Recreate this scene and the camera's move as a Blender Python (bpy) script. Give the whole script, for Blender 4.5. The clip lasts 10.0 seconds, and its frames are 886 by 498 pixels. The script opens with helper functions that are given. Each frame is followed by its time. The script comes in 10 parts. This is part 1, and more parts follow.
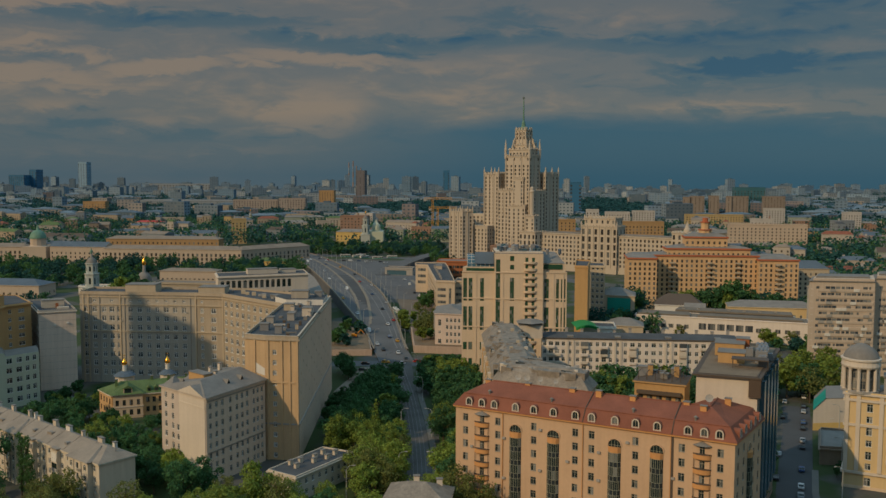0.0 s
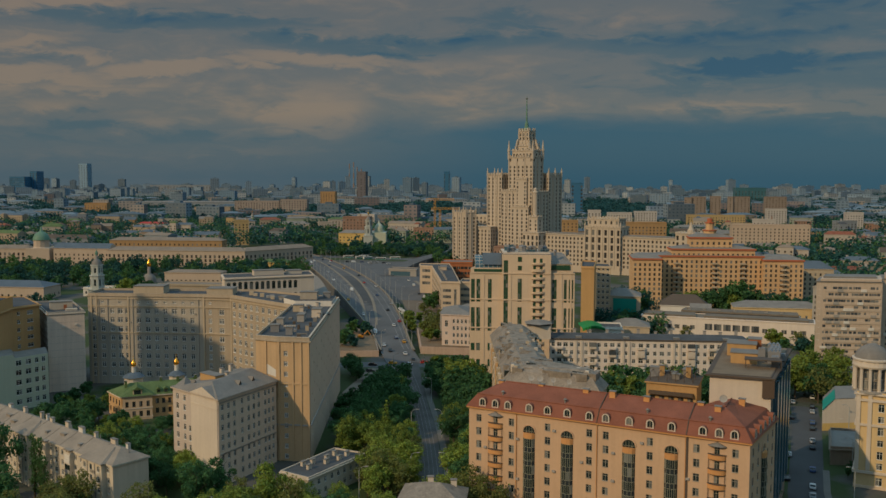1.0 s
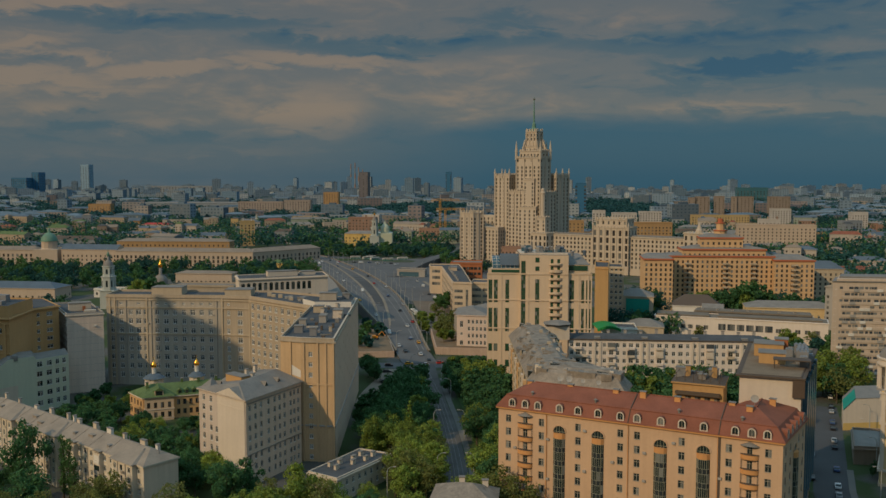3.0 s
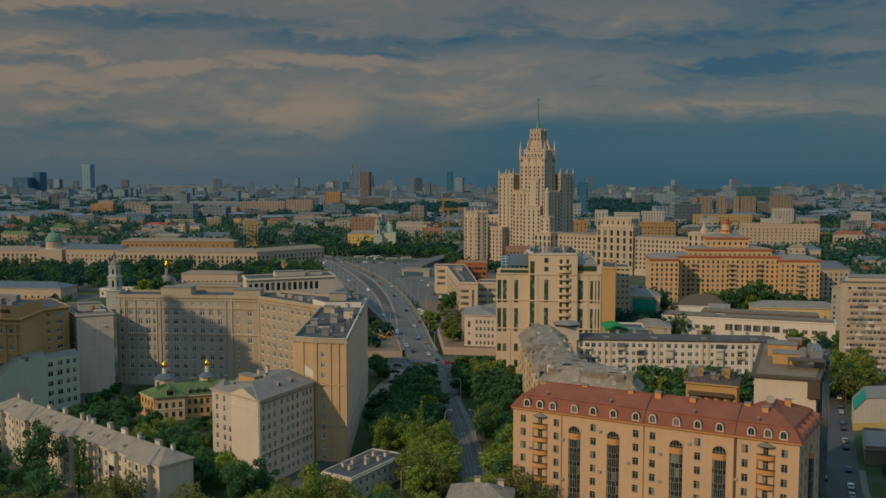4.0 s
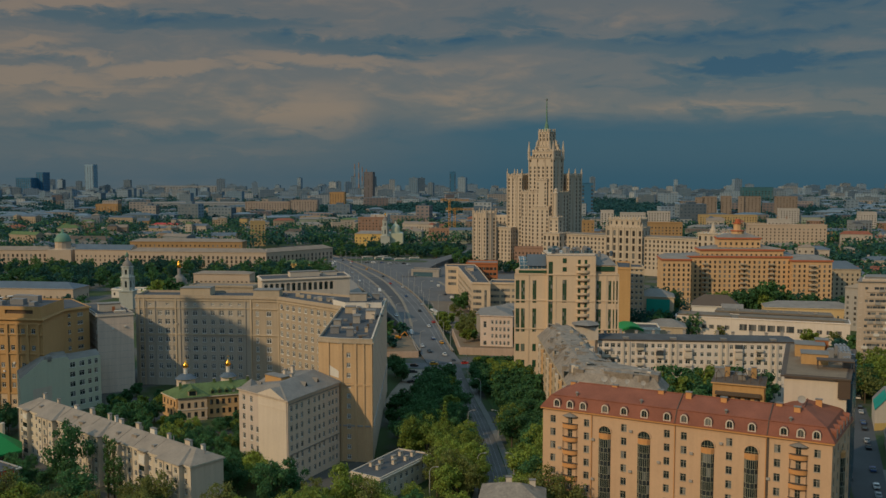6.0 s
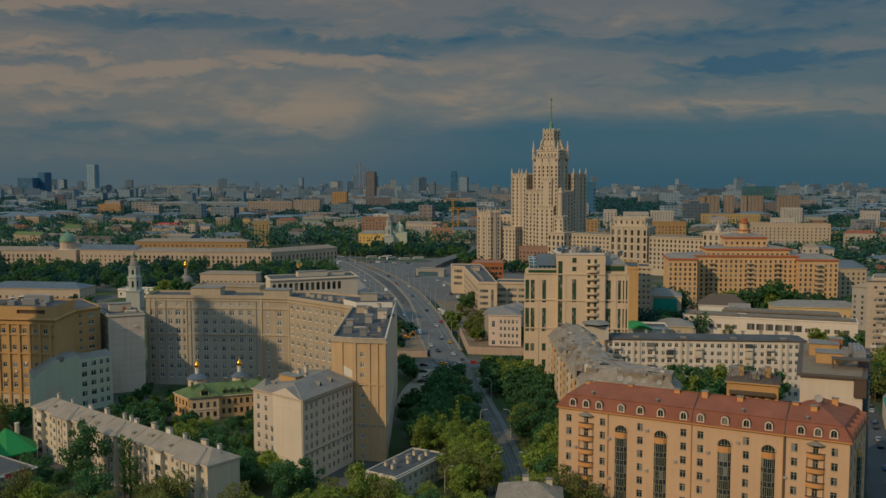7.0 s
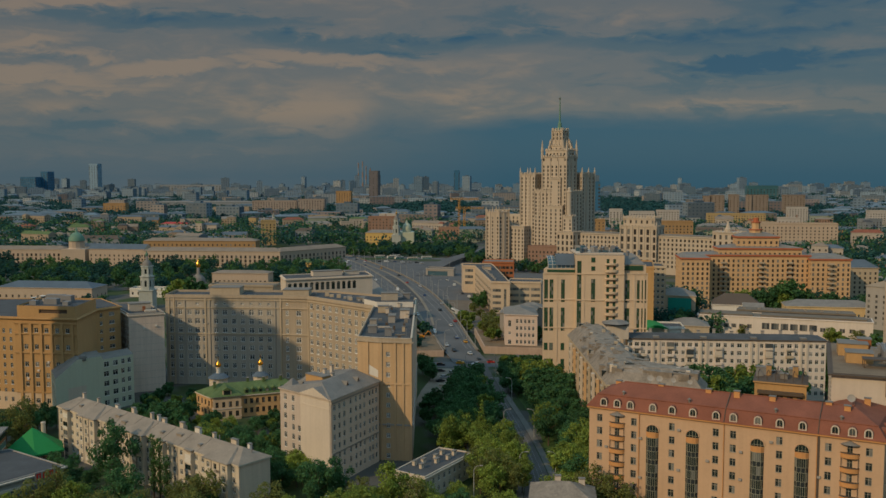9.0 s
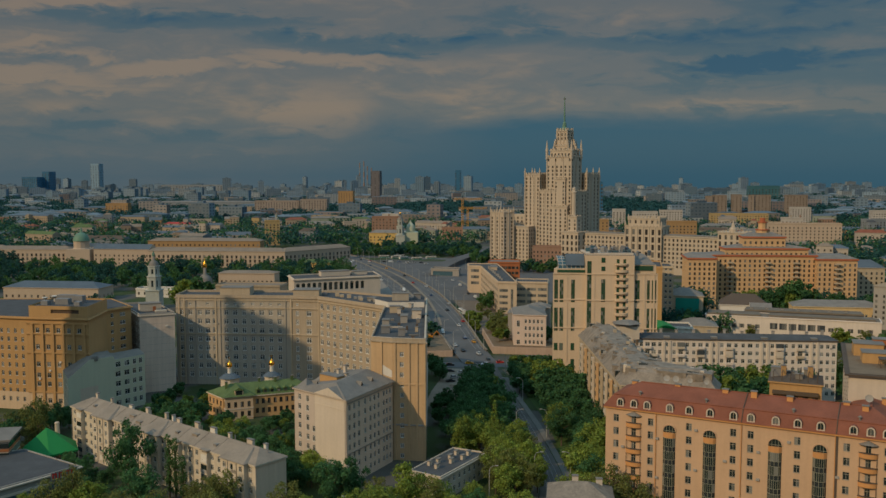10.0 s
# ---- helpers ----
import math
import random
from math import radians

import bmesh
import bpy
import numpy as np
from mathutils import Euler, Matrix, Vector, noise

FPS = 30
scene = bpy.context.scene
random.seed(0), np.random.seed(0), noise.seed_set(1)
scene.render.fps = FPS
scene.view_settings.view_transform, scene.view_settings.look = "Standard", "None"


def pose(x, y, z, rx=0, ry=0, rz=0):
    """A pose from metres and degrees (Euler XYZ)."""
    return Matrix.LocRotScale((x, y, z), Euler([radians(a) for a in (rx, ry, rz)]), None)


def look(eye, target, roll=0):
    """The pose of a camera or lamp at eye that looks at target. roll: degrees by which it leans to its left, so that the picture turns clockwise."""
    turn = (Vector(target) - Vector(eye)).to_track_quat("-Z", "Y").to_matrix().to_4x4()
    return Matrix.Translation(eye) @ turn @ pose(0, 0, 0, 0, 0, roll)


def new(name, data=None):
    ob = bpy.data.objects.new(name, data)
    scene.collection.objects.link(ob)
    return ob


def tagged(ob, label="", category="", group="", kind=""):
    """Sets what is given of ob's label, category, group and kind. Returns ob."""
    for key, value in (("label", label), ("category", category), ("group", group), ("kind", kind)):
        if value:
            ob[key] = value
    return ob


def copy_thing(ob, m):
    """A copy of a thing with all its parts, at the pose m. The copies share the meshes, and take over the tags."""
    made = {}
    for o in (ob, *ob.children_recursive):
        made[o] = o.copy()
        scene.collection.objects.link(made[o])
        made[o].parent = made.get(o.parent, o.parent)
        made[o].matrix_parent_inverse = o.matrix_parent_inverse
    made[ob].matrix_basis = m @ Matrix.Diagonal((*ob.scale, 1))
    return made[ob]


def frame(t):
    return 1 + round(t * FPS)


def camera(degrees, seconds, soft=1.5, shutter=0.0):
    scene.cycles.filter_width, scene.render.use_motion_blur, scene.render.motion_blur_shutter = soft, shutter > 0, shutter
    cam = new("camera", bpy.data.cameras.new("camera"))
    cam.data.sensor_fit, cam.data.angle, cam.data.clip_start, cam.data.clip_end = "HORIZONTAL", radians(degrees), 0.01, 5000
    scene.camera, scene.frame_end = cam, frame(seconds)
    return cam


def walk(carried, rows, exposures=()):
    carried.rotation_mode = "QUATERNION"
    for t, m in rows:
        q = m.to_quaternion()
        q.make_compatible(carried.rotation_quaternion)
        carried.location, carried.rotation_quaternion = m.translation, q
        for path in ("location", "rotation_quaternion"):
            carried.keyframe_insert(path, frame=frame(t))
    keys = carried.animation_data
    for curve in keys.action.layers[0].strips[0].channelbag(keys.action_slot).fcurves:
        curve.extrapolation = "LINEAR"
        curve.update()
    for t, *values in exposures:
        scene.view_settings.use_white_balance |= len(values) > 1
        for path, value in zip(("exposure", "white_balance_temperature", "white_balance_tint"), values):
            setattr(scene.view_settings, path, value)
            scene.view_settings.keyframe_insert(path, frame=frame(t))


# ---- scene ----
cam = camera(52.2, 10.0)
PATH = [
    (0, (-0.818, 2.319, 95.506), (-0.818, 4.313, 95.345), 0.2),
    (0.5, (-2.615, 2.139, 95.467), (-2.615, 4.133, 95.307), 0.2),
    (1, (-4.401, 1.955, 95.589), (-4.401, 3.949, 95.43), 0.1),
    (1.5, (-6.433, 1.708, 95.724), (-6.432, 3.702, 95.564), 0.1),
    (2, (-8.32, 1.485, 95.871), (-8.32, 3.479, 95.712), 0.0),
    (2.5, (-10.392, 1.27, 95.796), (-10.392, 3.264, 95.638), 0.0),
    (4, (-16.489, 0.53, 96.204), (-16.49, 2.523, 96.045), -0.0),
    (4.5, (-18.426, 0.25, 96.299), (-18.428, 2.244, 96.14), -0.0),
    (5, (-20.534, 0.017, 96.389), (-20.537, 2.011, 96.23), -0.0),
    (5.5, (-22.526, -0.254, 96.48), (-22.529, 1.74, 96.321), -0.0),
    (7, (-28.777, -1.32, 96.664), (-28.782, 0.674, 96.504), -0.1),
    (7.5, (-30.963, -1.511, 96.835), (-30.968, 0.483, 96.674), -0.1),
    (8, (-33.025, -1.654, 96.985), (-33.03, 0.339, 96.824), -0.1),
    (8.5, (-35.192, -1.76, 97.039), (-35.197, 0.233, 96.877), -0.1),
    (9, (-37.181, -1.892, 97.015), (-37.188, 0.101, 96.853), -0.1),
    (9.5, (-39.396, -2.011, 97.074), (-39.403, -0.018, 96.911), -0.1),
    (10, (-41.688, -2.125, 97.117), (-41.696, -0.131, 96.955), -0.1),
]
walk(cam, [(t, look(e, g, r)) for t, e, g, r in PATH], [(0.0, -0.12, 6150, 3.0), (10.0, -0.12, 6150, 3.0)])

# ---- world, sun ----
SUN_AZ = Vector((-0.745, -0.667, 0.0)).normalized()
SUN_EL = radians(31)
world = bpy.data.worlds.new("sky")
scene.world = world
world.use_nodes = True
wt = world.node_tree
wt.nodes.clear()


def wn(kind, **values):
    n = wt.nodes.new(kind)
    for key, value in values.items():
        n.inputs[key].default_value = value
    return n


def wmath(op, a, b=0.0, c=0.0):
    n = wt.nodes.new("ShaderNodeMath")
    n.operation = op
    for i, v in enumerate((a, b, c)):
        if isinstance(v, (int, float)):
            n.inputs[i].default_value = v
        else:
            wt.links.new(v, n.inputs[i])
    return n.outputs[0]


def wramp(value, stops):
    n = wt.nodes.new("ShaderNodeValToRGB")
    n.color_ramp.interpolation = "EASE"
    while len(n.color_ramp.elements) < len(stops):
        n.color_ramp.elements.new(0.5)
    for e, (p, col) in zip(n.color_ramp.elements, stops):
        e.position, e.color = p, (*col, 1)
    wt.links.new(value, n.inputs[0])
    return n.outputs[0]


def wmix(fac, a, b):
    n = wt.nodes.new("ShaderNodeMix")
    n.data_type = "RGBA"
    for sock, v in ((n.inputs[0], fac), (n.inputs[6], a), (n.inputs[7], b)):
        if isinstance(v, (int, float)):
            sock.default_value = v
        elif isinstance(v, tuple):
            sock.default_value = (*v, 1)
        else:
            wt.links.new(v, sock)
    return n.outputs[2]


def wnoise(vector, scale, detail, rough=0.55, distortion=0.0):
    n = wn("ShaderNodeTexNoise", Scale=scale, Detail=detail, Roughness=rough, Distortion=distortion)
    wt.links.new(vector, n.inputs["Vector"])
    return n.outputs["Fac"]


sky = wt.nodes.new("ShaderNodeTexSky")
sky.sky_type, sky.sun_disc = "NISHITA", False
sky.sun_elevation, sky.sun_rotation = SUN_EL, math.atan2(SUN_AZ.x, SUN_AZ.y)
direction = wt.nodes.new("ShaderNodeTexCoord").outputs["Generated"]
split = wt.nodes.new("ShaderNodeSeparateXYZ")
wt.links.new(direction, split.inputs[0])
dx, dy, dz = split.outputs
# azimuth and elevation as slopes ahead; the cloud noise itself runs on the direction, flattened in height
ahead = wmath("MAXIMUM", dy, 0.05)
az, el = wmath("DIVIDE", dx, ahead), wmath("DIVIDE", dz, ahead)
stretch = wt.nodes.new("ShaderNodeMapping")
stretch.inputs["Scale"].default_value = (3.4, 3.4, 12.0)
stretch.inputs["Location"].default_value = (3.1, 0.7, 1.9)
wt.links.new(direction, stretch.inputs[0])
deck = wnoise(stretch.outputs[0], 1.0, 7.0, 0.52, 0.9)
tufts = wnoise(stretch.outputs[0], 2.7, 6.0, 0.55, 1.4)
wisps = wnoise(stretch.outputs[0], 6.5, 5.0, 0.6, 0.8)


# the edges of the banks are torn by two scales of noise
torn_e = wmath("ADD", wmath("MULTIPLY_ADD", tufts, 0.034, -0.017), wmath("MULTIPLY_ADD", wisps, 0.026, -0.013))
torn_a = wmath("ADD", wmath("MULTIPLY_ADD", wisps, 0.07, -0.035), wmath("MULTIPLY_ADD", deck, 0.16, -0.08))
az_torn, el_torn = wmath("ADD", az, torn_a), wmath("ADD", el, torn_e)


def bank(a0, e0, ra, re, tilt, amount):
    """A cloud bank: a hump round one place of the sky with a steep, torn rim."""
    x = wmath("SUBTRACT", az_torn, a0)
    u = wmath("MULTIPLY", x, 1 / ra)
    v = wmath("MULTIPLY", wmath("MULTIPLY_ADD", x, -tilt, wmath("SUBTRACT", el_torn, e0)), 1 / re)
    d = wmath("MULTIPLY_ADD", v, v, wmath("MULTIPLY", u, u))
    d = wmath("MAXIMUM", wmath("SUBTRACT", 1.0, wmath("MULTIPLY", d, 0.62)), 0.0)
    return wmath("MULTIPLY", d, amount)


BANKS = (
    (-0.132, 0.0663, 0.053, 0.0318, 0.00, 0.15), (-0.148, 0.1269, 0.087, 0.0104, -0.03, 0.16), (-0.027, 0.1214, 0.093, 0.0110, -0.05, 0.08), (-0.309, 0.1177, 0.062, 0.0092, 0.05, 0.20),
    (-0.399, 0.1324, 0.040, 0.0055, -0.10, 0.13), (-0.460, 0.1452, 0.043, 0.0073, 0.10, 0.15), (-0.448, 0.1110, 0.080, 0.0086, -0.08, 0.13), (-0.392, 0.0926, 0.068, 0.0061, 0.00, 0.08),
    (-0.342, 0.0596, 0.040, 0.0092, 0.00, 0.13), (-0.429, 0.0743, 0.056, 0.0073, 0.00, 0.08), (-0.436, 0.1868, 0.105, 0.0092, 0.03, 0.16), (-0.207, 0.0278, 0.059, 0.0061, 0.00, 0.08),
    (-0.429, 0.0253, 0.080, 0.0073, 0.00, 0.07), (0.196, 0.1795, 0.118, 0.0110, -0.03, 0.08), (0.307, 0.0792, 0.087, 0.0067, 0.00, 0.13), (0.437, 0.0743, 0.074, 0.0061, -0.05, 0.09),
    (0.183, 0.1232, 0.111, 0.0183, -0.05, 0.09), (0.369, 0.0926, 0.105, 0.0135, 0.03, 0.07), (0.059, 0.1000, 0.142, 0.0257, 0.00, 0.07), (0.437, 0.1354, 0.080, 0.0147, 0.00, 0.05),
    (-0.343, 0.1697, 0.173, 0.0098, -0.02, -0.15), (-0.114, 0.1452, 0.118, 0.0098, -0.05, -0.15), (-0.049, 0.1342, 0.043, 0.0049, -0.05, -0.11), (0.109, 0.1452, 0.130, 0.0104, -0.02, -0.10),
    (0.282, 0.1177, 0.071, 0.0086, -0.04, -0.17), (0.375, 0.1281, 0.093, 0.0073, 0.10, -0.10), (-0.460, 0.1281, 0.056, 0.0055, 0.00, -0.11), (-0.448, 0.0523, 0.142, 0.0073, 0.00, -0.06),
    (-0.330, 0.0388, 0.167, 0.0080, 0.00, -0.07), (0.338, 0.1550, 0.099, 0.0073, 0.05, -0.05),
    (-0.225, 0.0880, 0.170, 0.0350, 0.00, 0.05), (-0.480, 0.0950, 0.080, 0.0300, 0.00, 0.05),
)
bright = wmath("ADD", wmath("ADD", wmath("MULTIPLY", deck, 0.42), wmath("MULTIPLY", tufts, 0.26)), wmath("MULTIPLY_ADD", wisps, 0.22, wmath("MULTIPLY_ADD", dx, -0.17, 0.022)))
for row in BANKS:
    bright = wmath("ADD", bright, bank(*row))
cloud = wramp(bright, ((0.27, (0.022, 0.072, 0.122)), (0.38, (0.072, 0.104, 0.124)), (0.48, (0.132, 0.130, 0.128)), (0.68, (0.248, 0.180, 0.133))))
# a clear slate-blue band low over the city, closed by warm haze on the sunward side
edge = wmath("ADD", el, wmath("MULTIPLY_ADD", deck, 0.07, -0.035))
band = wmath("MINIMUM", wmath("MAXIMUM", wmath("MULTIPLY_ADD", edge, -38.0, 2.75), 0.0), 1.0)
band = wmath("MULTIPLY", band, wmath("MINIMUM", wmath("MAXIMUM", wmath("MULTIPLY_ADD", az, 3.6, 0.74), 0.20), 0.96))
cloud = wmix(band, cloud, (0.014, 0.076, 0.129))
low = wmath("MAXIMUM", wmath("MULTIPLY_ADD", wmath("ABSOLUTE", dz), -15.0, 1.0), 0.0)
haze = wmix(wmath("MINIMUM", wmath("MAXIMUM", wmath("MULTIPLY_ADD", az, 3.0, 0.75), 0.0), 1.0), (0.060, 0.107, 0.143), (0.026, 0.088, 0.136))
cloud = wmix(wmath("MULTIPLY", low, 0.85), cloud, haze)
# higher up the cloud is thinner and lighter
high = wmath("MINIMUM", wmath("MAXIMUM", wmath("MULTIPLY_ADD", dz, 2.6, -0.75), 0.0), 1.0)
cloud = wmix(high, cloud, (0.415, 0.615, 0.785))
nishita = wt.nodes.new("ShaderNodeVectorMath")
nishita.operation = "SCALE"
nishita.inputs["Scale"].default_value = 0.07
wt.links.new(sky.outputs[0], nishita.inputs[0])
mixed = wmix(0.90, nishita.outputs[0], cloud)
back = wn("ShaderNodeBackground", Strength=1.0)
wt.links.new(mixed, back.inputs["Color"])
wout = wt.nodes.new("ShaderNodeOutputWorld")
wt.links.new(back.outputs[0], wout.inputs["Surface"])

sun_data = bpy.data.lights.new("sun", "SUN")
sun_data.energy, sun_data.angle, sun_data.color = 2.32, radians(0.6), (1.0, 0.69, 0.395)
sun = new("sun", sun_data)
sun_dir = SUN_AZ * math.cos(SUN_EL) + Vector((0, 0, math.sin(SUN_EL)))
sun.matrix_world = look(sun_dir * 400, (0, 0, 0))

# ---- materials ----
MATS = {}


def surface(name, color, rough=0.85, large=0.12, fine=1.6, amount=0.22, streak=0.0, bump=0.05, metal=0.0, island=0.0, object_random=0.0, spec=0.3):
    """A worn surface: stains at a large scale, grain at a small one, and rain streaks."""
    if name in MATS:
        return MATS[name]
    m = bpy.data.materials.new(name)
    m.use_nodes = True
    t = m.node_tree
    b = t.nodes["Principled BSDF"]
    b.inputs["Roughness"].default_value, b.inputs["Metallic"].default_value = rough, metal
    b.inputs["Specular IOR Level"].default_value = spec
    co = t.nodes.new("ShaderNodeTexCoord").outputs["Object"]

    def tex(scale, detail, vec):
        n = t.nodes.new("ShaderNodeTexNoise")
        n.inputs["Scale"].default_value, n.inputs["Detail"].default_value = scale, detail
        t.links.new(vec, n.inputs["Vector"])
        return n.outputs["Fac"]

    def calc(op, x, y):
        n = t.nodes.new("ShaderNodeMath")
        n.operation = op
        for i, v in enumerate((x, y)):
            if isinstance(v, (int, float)):
                n.inputs[i].default_value = v
            else:
                t.links.new(v, n.inputs[i])
        return n.outputs[0]
    grain = tex(fine, 4, co)
    value = calc("ADD", calc("MULTIPLY", tex(large, 5, co), 0.65), calc("MULTIPLY", grain, 0.35))
    if streak:
        mp = t.nodes.new("ShaderNodeMapping")
        mp.inputs["Scale"].default_value = (1.1, 1.1, 0.06)
        t.links.new(co, mp.inputs[0])
        value = calc("ADD", calc("MULTIPLY", value, 1 - streak), calc("MULTIPLY", tex(1.0, 3, mp.outputs[0]), streak))
    value = calc("ADD", calc("MULTIPLY", calc("SUBTRACT", value, 0.5), 2.6 * amount), 1.0)
    if island:
        g = t.nodes.new("ShaderNodeNewGeometry").outputs["Random Per Island"]
        value = calc("MULTIPLY", value, calc("ADD", calc("MULTIPLY", g, 2 * island), 1 - island))
    if object_random:
        g = t.nodes.new("ShaderNodeObjectInfo").outputs["Random"]
        value = calc("MULTIPLY", value, calc("ADD", calc("MULTIPLY", g, 2 * object_random), 1 - object_random))
    vm = t.nodes.new("ShaderNodeVectorMath")
    vm.operation = "SCALE"
    vm.inputs[0].default_value = color
    t.links.new(value, vm.inputs["Scale"])
    t.links.new(vm.outputs[0], b.inputs["Base Color"])
    if bump:
        bm = t.nodes.new("ShaderNodeBump")
        bm.inputs["Strength"].default_value, bm.inputs["Distance"].default_value = 0.5, bump
        t.links.new(grain, bm.inputs["Height"])
        t.links.new(bm.outputs[0], b.inputs["Normal"])
    MATS[name] = m
    return m


def pane_glass(name, tint, curtain=0.35):
    """Window glass over a dark room; some rooms have pale curtains close behind it."""
    if name in MATS:
        return MATS[name]
    m = bpy.data.materials.new(name)
    m.use_nodes = True
    t = m.node_tree
    b = t.nodes["Principled BSDF"]
    b.inputs["Roughness"].default_value = 0.06
    b.inputs["Specular IOR Level"].default_value = 0.45
    info = t.nodes.new("ShaderNodeObjectInfo").outputs["Random"]
    isl = t.nodes.new("ShaderNodeNewGeometry").outputs["Random Per Island"]
    add = t.nodes.new("ShaderNodeMath")
    add.operation = "ADD"
    t.links.new(info, add.inputs[0]), t.links.new(isl, add.inputs[1])
    fr = t.nodes.new("ShaderNodeMath")
    fr.operation = "FRACT"
    t.links.new(add.outputs[0], fr.inputs[0])
    r = t.nodes.new("ShaderNodeValToRGB")
    r.color_ramp.elements[0].position, r.color_ramp.elements[0].color = 1 - curtain, (*tint, 1)
    r.color_ramp.elements[1].position, r.color_ramp.elements[1].color = 1.0, (0.24, 0.24, 0.22, 1)
    t.links.new(fr.outputs[0], r.inputs[0])
    t.links.new(r.outputs[0], b.inputs["Base Color"])
    MATS[name] = m
    return m


def leaves(name, color):
    """Foliage: leaf colour varied clump by clump and tree by tree, with some light passing through."""
    m = surface(name, color, 0.7, 0.35, 2.5, 0.5, 0.0, 0.0, 0.0, 0.35, 0.22)
    t = m.node_tree
    p = t.nodes["Principled BSDF"]
    tl = t.nodes.new("ShaderNodeBsdfTranslucent")
    t.links.new(p.inputs["Base Color"].links[0].from_socket, tl.inputs["Color"])
    mx = t.nodes.new("ShaderNodeMixShader")
    mx.inputs[0].default_value = 0.42
    t.links.new(p.outputs[0], mx.inputs[1])
    t.links.new(tl.outputs[0], mx.inputs[2])
    t.links.new(mx.outputs[0], t.nodes["Material Output"].inputs["Surface"])
    return m


GLASS = pane_glass("window_glass", (0.020, 0.030, 0.030), 0.28)
PALE_GLASS = pane_glass("curtained_glass", (0.055, 0.065, 0.075), 0.75)
GREEN_GLASS = pane_glass("green_glass", (0.030, 0.080, 0.045), 0.3)
FAR_GLASS = pane_glass("far_window_glass", (0.060, 0.055, 0.048), 0.35)
# pane colour lifted and blued in place of distance haze
HAZED_GLASS = pane_glass("hazed_window_glass", (0.075, 0.11, 0.14), 0.2)
BLOCK_GLASS = pane_glass("half_curtained_glass", (0.070, 0.080, 0.085), 0.75)
TOWER_GLASS = pane_glass("tower_window_glass", (0.048, 0.044, 0.040), 0.2)
FRAME = surface("white_window_frame", (0.70, 0.69, 0.65), 0.5, bump=0)
DARK_FRAME = surface("brown_window_frame", (0.10, 0.07, 0.05), 0.5, bump=0)
ROOF_TAR = surface("tar_roof", (0.075, 0.080, 0.085), 0.9, 0.18, 1.5, 0.5)
ROOF_TIN = surface("grey_tin_roof", (0.205, 0.188, 0.165), 0.7, 0.22, 1.4, 0.40, bump=0.04, spec=0.3)
ROOF_RED = surface("red_tile_roof", (0.225, 0.080, 0.046), 0.8, 0.22, 2.6, 0.42, bump=0.10)
ROOF_GREEN = surface("green_tin_roof", (0.105, 0.150, 0.058), 0.7, 0.3, 1.8, 0.55, spec=0.15)
ROOF_BROWN = surface("brown_tin_roof", (0.10, 0.075, 0.055), 0.7)
MANSARD = surface("patched_tin", (0.245, 0.205, 0.16), 0.7, 0.4, 1.8, 0.75, bump=0.05)
PEACH = surface("peach_plaster", (0.56, 0.372, 0.232), 0.85, 0.10, 1.4, 0.22, 0.3)
ORANGE = surface("orange_plaster", (0.58, 0.285, 0.105), 0.85, amount=0.15)
CREAM = surface("cream_plaster", (0.60, 0.515, 0.415), 0.85, 0.1, 1.2, 0.2, 0.35)
PINKWHITE = surface("warm_white_plaster", (0.68, 0.59, 0.505), 0.85, 0.1, 1.2, 0.2, 0.4)
WHITE = surface("white_plaster", (0.66, 0.62, 0.55), 0.85, 0.1, 1.2, 0.16, 0.4)
VILLA = surface("pale_pink_plaster", (0.63, 0.50, 0.41), 0.85, 0.1, 1.2, 0.2, 0.4)
BEIGE = surface("beige_stone", (0.63, 0.482, 0.33), 0.8, 0.08, 1.0, 0.18, 0.3)
SAND = surface("sand_plaster", (0.47, 0.38, 0.265), 0.85, 0.08, 1.2, 0.28, 0.4)
LBLOCK = surface("worn_sand_render", (0.40, 0.325, 0.235), 0.88, 0.08, 1.3, 0.32, 0.45)
PEDWALL = surface("rosy_plaster", (0.52, 0.435, 0.36), 0.85, 0.1, 1.2, 0.27, 0.4)
GREYBROWN = surface("grey_brown_brick", (0.41, 0.36, 0.29), 0.9, 0.07, 1.8, 0.3, 0.4)
GREYWALL = surface("grey_concrete", (0.34, 0.315, 0.28), 0.9, 0.1, 1.2, 0.2, 0.5)
OCHRE = surface("ochre_plaster", (0.47, 0.285, 0.12), 0.85, 0.09, 1.2, 0.25, 0.35)
PALE_YELLOW = surface("pale_yellow_plaster", (0.62, 0.455, 0.235), 0.85, 0.09, 1.2, 0.16, 0.35)
CHURCHWALL = surface("pale_orange_plaster", (0.56, 0.350, 0.165), 0.85, 0.09, 1.2, 0.22, 0.4)
CHURCHPALE = surface("orange_cream_plaster", (0.58, 0.435, 0.29), 0.85, 0.09, 1.2, 0.22, 0.4)
YELLOW = surface("yellow_plaster", (0.58, 0.40, 0.14), 0.85, 0.09, 1.2, 0.18, 0.35)
PALEGREEN = surface("pale_green_plaster", (0.49, 0.505, 0.375), 0.85, 0.09, 1.2, 0.16, 0.35)
WEDGE = surface("orange_sand_plaster", (0.53, 0.365, 0.205), 0.85, 0.08, 1.2, 0.3, 0.4)
# shade-side coat: base colour raised and warmed to stand for bounced light
SHADEWALL = surface("shade_lift_render", (0.62, 0.475, 0.345), 0.9, 0.09, 1.2, 0.24, 0.45)
PALE_OCHRE = surface("pale_ochre_plaster", (0.60, 0.39, 0.205), 0.85, 0.09, 1.2, 0.24, 0.35)
BRICK = surface("red_brick", (0.36, 0.13, 0.055), 0.9, 0.2, 2.2, 0.2)
